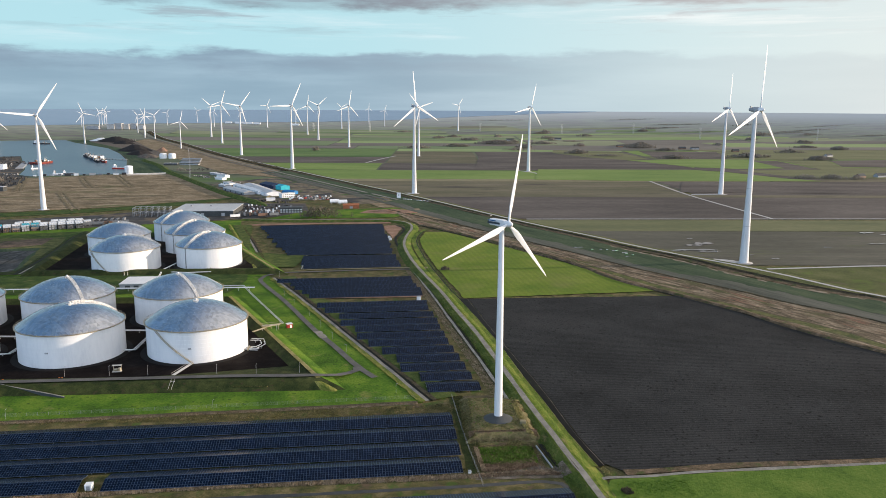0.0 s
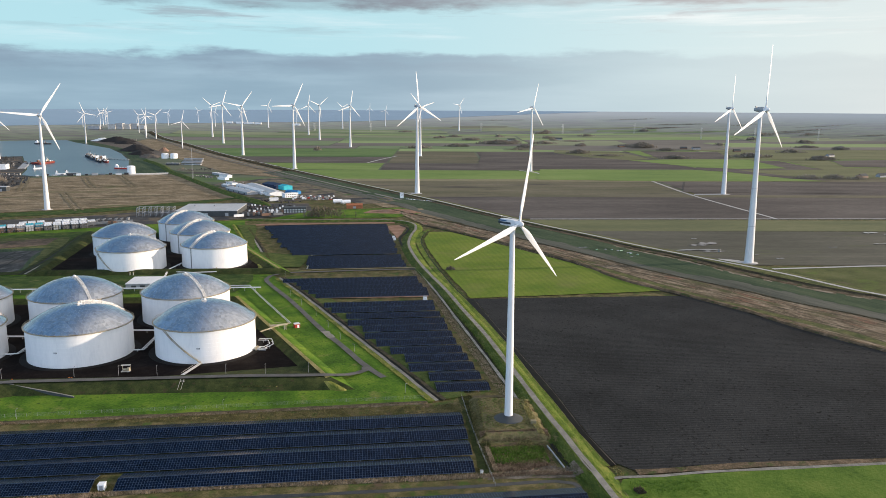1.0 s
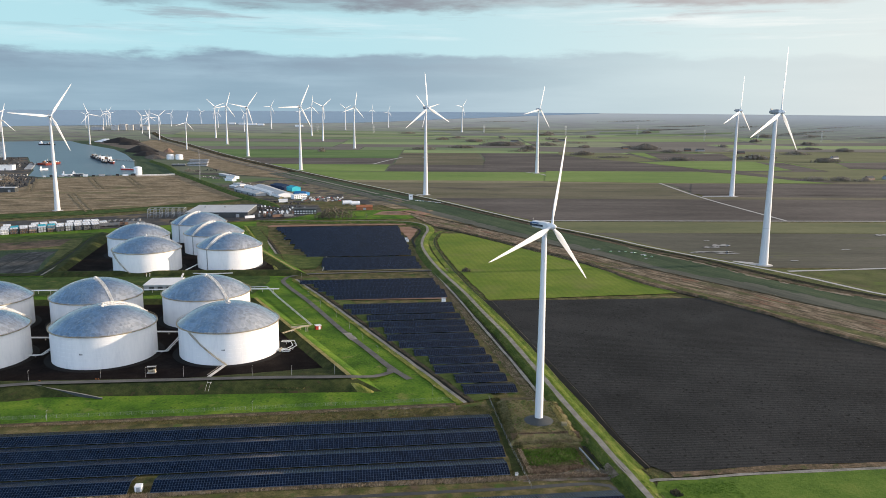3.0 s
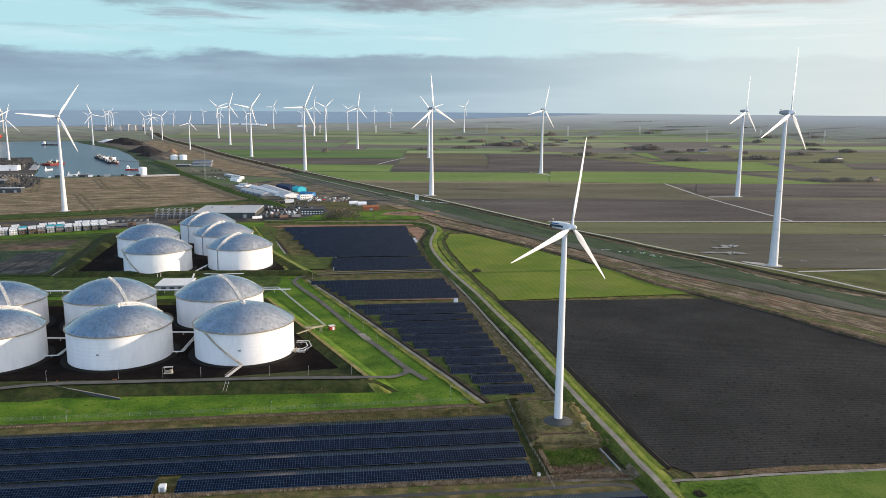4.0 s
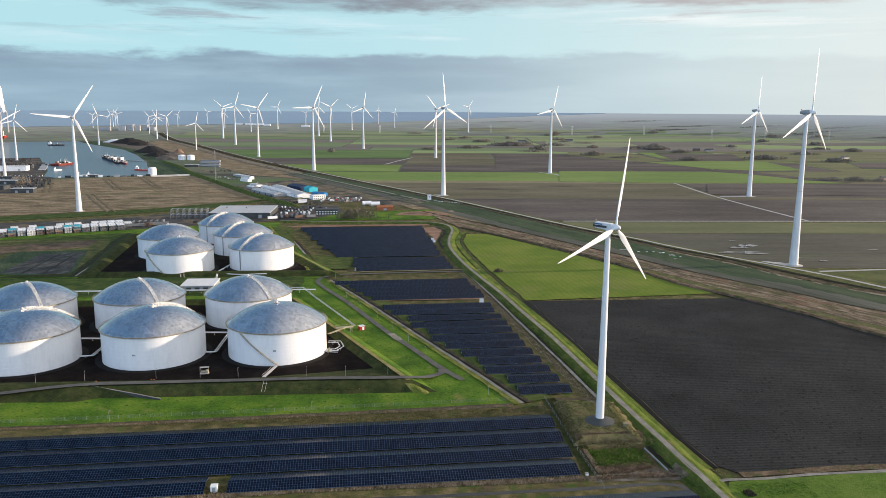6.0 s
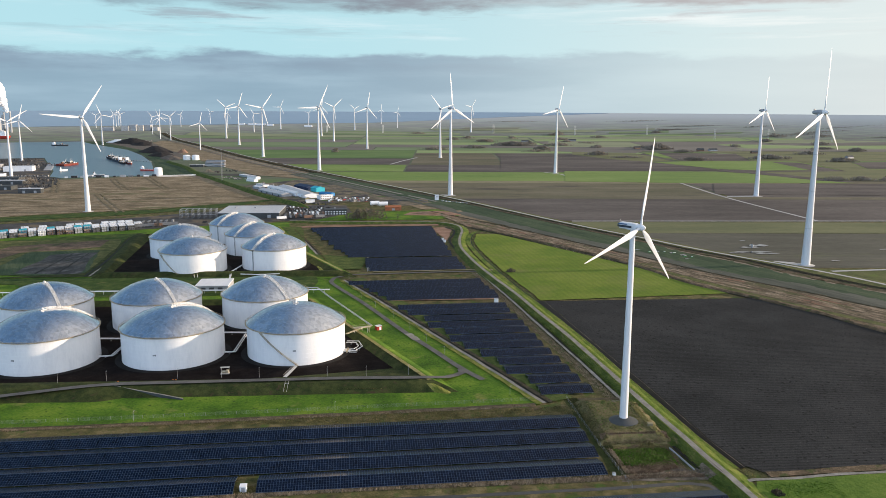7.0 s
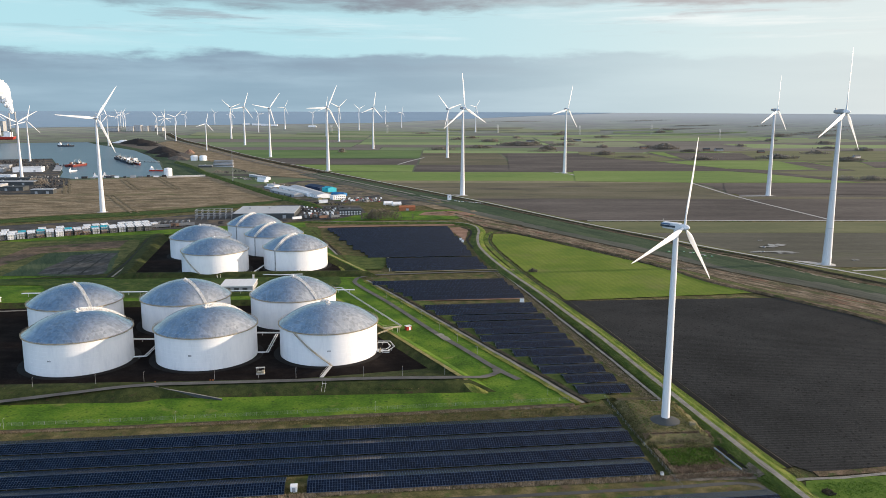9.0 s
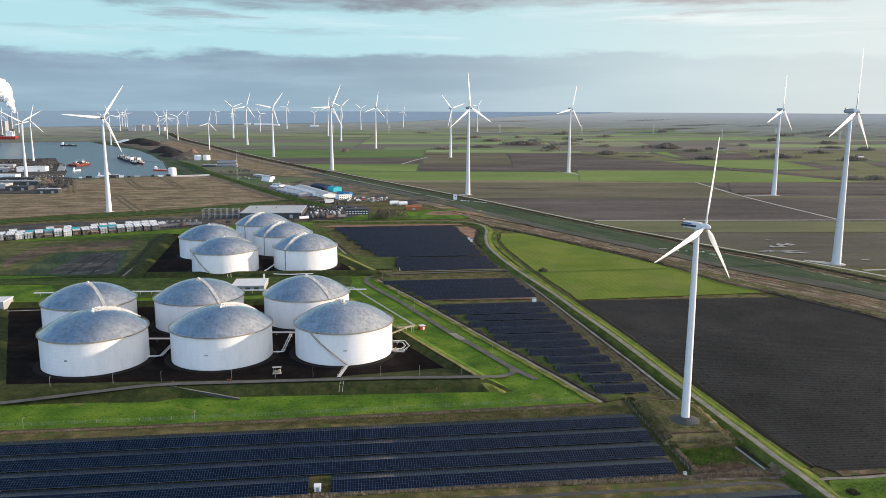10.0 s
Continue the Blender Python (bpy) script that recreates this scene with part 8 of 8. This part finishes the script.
for k in range(12):
    ob = thing("quay_container", -856 + 15.5 * k, 1652 + 4.4 * k, 0.3, 14, "container standing on the quay edge", "container", "quay containers")
    part("box_body", Geo().box(0, 0, 0, (6, 12, 9)[k % 3], 3, 3 + 1.5 * (k % 2)), M[("white_paint", "rubber_dark", "grey_wall", "container_grey", "rubber_dark")[k % 5]], ob)
    part("door", Geo().box((3.04, 6.04, 4.54)[k % 3], 0, 0.1, 0.08, 2.6, 2.6), M["grey_wall"], ob)
for k, (x, y, w, h) in enumerate(((-1622, 3905, 36, 24), (-1588, 3915, 34, 30), (-1556, 3930, 30, 26), (-1528, 3945, 36, 28), (-1490, 3950, 30, 18), (-1700, 3880, 60, 16), (-2230, 3650, 60, 60), (-2160, 3700, 50, 46))):
    shed("silo_block", x, y, 0, w, 30, h, "grey_wall" if k % 2 else "concrete", "grey_roof", "far pale grain silo block at the harbour").location.z = lie(x, y)
for k, (x, y) in enumerate(((-1140, 4290), (-1085, 4295), (-1035, 4295), (-985, 4290), (-775, 4285))):
    shed("far_greenhouse", x, y, 0, 34 + 8 * (k % 3), 16, 7, "white_paint", "white_roof", "low white building on the far plain", 2.0).location.z = lie(x, y)


shed("service_building", -433, 574, 4, 26, 16, 7, "grey_wall", "white_roof", "grey service building with white roof beside the bund", doors=2, windows=1)
ribbon("gravel_path", [(-440, 562), (-405, 566), (-372, 572)], -1.2, 1.2, M["track"], "thin pale path to the tanks", "path", 10, 0.2)


# ---- trees and far farms ----
def wood(x, y, length, width, tall, count, turn, label, seed):
    """A clump of winter trees: trunks, limbs and ragged twig crowns in one body."""
    rng, v, f = random.Random(seed), [], []
    c, s = math.cos(radians(turn)), math.sin(radians(turn))
    for _ in range(count):
        a, b = max(-0.6, min(0.6, rng.gauss(0, 0.26))) * length, max(-0.6, min(0.6, rng.gauss(0, 0.26))) * width
        px, py = x + a * c - b * s, y + a * s + b * c
        z, h = lie(px, py), tall * rng.uniform(0.35, 1.0) * (1.25 - abs(a) / length)
        n = len(v)
        v += [(px - 0.3, py, z), (px + 0.3, py, z), (px + 0.1, py, z + h * 0.7), (px - 0.1, py, z + h * 0.7)]
        f.append((n, n + 1, n + 2, n + 3))
        for _ in range(34 if y > 2000 else 90):
            t, q = rng.uniform(0.25, 1.0), rng.uniform(0, 2 * math.pi)
            r = h * 0.42 * math.sin(math.pi * min(1, t * 0.85 + 0.12)) * rng.uniform(0.3, 1.0)
            m = Vector((px + r * math.cos(q), py + r * math.sin(q), z + h * t))
            w = h * (rng.uniform(0.07, 0.17) if y > 2000 else rng.uniform(0.025, 0.075))
            d1, d2 = Vector([rng.uniform(-1, 1) for _ in range(3)]) * w, Vector([rng.uniform(-1, 1) for _ in range(3)]) * w
            n = len(v)
            v += [tuple(m + d1), tuple(m + d2), tuple(m - d1), tuple(m - d2 * 0.6)]
            f.append((n, n + 1, n + 2, n + 3))
    g = Geo()
    g.v, g.f = v, f
    # clumps farther off get the haze-lightened twigs
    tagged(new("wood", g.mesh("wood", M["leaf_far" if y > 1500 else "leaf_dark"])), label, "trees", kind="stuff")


WOOD = "clump of bare winter trees around a far farm"
for k, (x, y, length, width, tall) in enumerate(((247, 3161, 150, 60, 15), (318, 2835, 65, 34, 14), (463, 2546, 70, 34, 13), (530, 2409, 110, 18, 7), (769, 2913, 90, 56, 19), (808, 2734, 75, 28, 10), (710, 2318, 85, 28, 10),
                                                 (966, 2387, 110, 34, 13), (1130, 2274, 85, 30, 12), (808, 1675, 60, 22, 9), (866, 1678, 60, 22, 9), (915, 1668, 40, 18, 8))):
    wood(x, y, length, width, tall, int(length * width / 22) + 40, 3 * (k % 3), WOOD if tall > 8 else "low row of bushes on the plain", k + 1)
wood(-410, 2640, 26, 16, 14, 22, 0, "small clump of trees alone in a field", 11)
wood(-160, 1062, 72, 14, 13, 60, 8, "bare trees beside the lorry yard", 12)
rng_w = random.Random(41)
for k in range(34):                       # scattered far tree clumps
    h, d = radians(rng_w.uniform(-4, 36)), rng_w.uniform(2700, 4350)
    wood(d * math.sin(h) - 40, d * math.cos(h), rng_w.uniform(25, 120), rng_w.uniform(24, 70), rng_w.uniform(7, 13), rng_w.randint(70, 150), rng_w.uniform(-6, 8), "far clump of bare trees on the plain", 50 + k)
for k in range(12):                       # hedges near the edge of the plain
    h, d = radians(rng_w.uniform(2, 35)), rng_w.uniform(4100, 4640)
    wood(d * math.sin(h) - 40, d * math.cos(h), rng_w.uniform(140, 420), rng_w.uniform(10, 24), rng_w.uniform(4, 7), rng_w.randint(90, 180), rng_w.uniform(-4, 4), "far low hedge on the plain", 120 + k)
wood(9, 713, 10, 5, 4.0, 40, 0, "dark bush beside the access track", 20)
wood(-600, 1812, 26, 12, 8, 24, 0, "bushes beside the mast", 21)
wood(-878, 1536, 70, 22, 11, 60, -38, "dark trees on the quay", 22)
for k, (x, y) in enumerate(((900, 2835), (945, 2832), (1000, 1722), (940, 1700), (1090, 1700), (330, 3480), (700, 2960), (1240, 2440), (560, 3600), (1040, 2690))):
    shed("farmhouse", x, y, 10 * (k % 4), 24 + 6 * (k % 3), 12, 4.5, "container_brown" if k % 3 == 0 else "grey_wall", "dark_wall", "far farmhouse among trees", 5.0)


def pylon(x, y, tall):
    ob = thing("power_pylon", x, y, lie(x, y), 20, "thin pale power pylon on the far plain", "pylon", "power pylons")
    for s in (-3, 3):
        part("pole", Geo().rod((s, 0, 0), (s * 0.8, 0, tall), 0.75, 0.5), M["galvanised"], ob)
    for h in (0.62, 0.78, 0.94):
        part("arm", Geo().box(0, 0, tall * h, 14, 0.7, 0.7), M["galvanised"], ob)


for x, y, tall in ((1000, 3950, 52), (640, 3980, 48), (1240, 3650, 52), (1480, 3620, 52), (230, 4100, 44), (1720, 3500, 52), (-350, 4080, 42), (-640, 4060, 40), (2040, 3420, 52)):
    pylon(x, y, tall)


def steam_plume(x, y, z, label):
    """A drifting plume of steam: one lumpy body."""
    rng, g = random.Random(3), Geo()
    for k in range(26):
        t = k / 25
        cx, cz, r = -62 * t + rng.uniform(-10, 10) * t, 110 * t ** 0.75 + rng.uniform(-12, 12) * t, 9 + 34 * t * rng.uniform(0.6, 1.1)
        cy = rng.uniform(-18, 18) * t
        rings = []
        for j in range(9):
            a = -math.pi / 2 + math.pi * j / 8
            ring = []
            for i in range(14):
                b = 2 * math.pi * i / 14
                p = Vector((math.cos(a) * math.cos(b), math.cos(a) * math.sin(b), math.sin(a)))
                q = r * (1 + 0.35 * noise.noise(p * 2.2 + Vector((k, 0, 0))))
                ring.append((cx + p.x * q, cy + p.y * q, cz + p.z * q))
            rings.append(ring)
        g.loft(rings, True, True)
    ob = new("steam_plume", g.mesh("steam_plume", M["steam"], True))
    ob.location = (x, y, z)
    tagged(ob, label, "steam", kind="stuff")


for k, (x, y, tall) in enumerate(((-2078, 3640, 95), (-2096, 3655, 80), (-2060, 3660, 100))):
    ob = thing("chimney", x, y, lie(x, y), 0, "tall grey power station chimney by the harbour", "chimney", "chimneys")
    part("shaft", Geo().turned([(5, 0), (3.2, tall)], 20), M["grey_wall"], ob, smooth=True)
    part("band", Geo().turned([(3.5, tall - 8), (3.4, tall - 3)], 20, cap0=False, cap1=False), M["grey_roof"], ob)
steam_plume(-2068, 3650, lie(-2068, 3650) + 100, "white steam drifting from a far chimney")
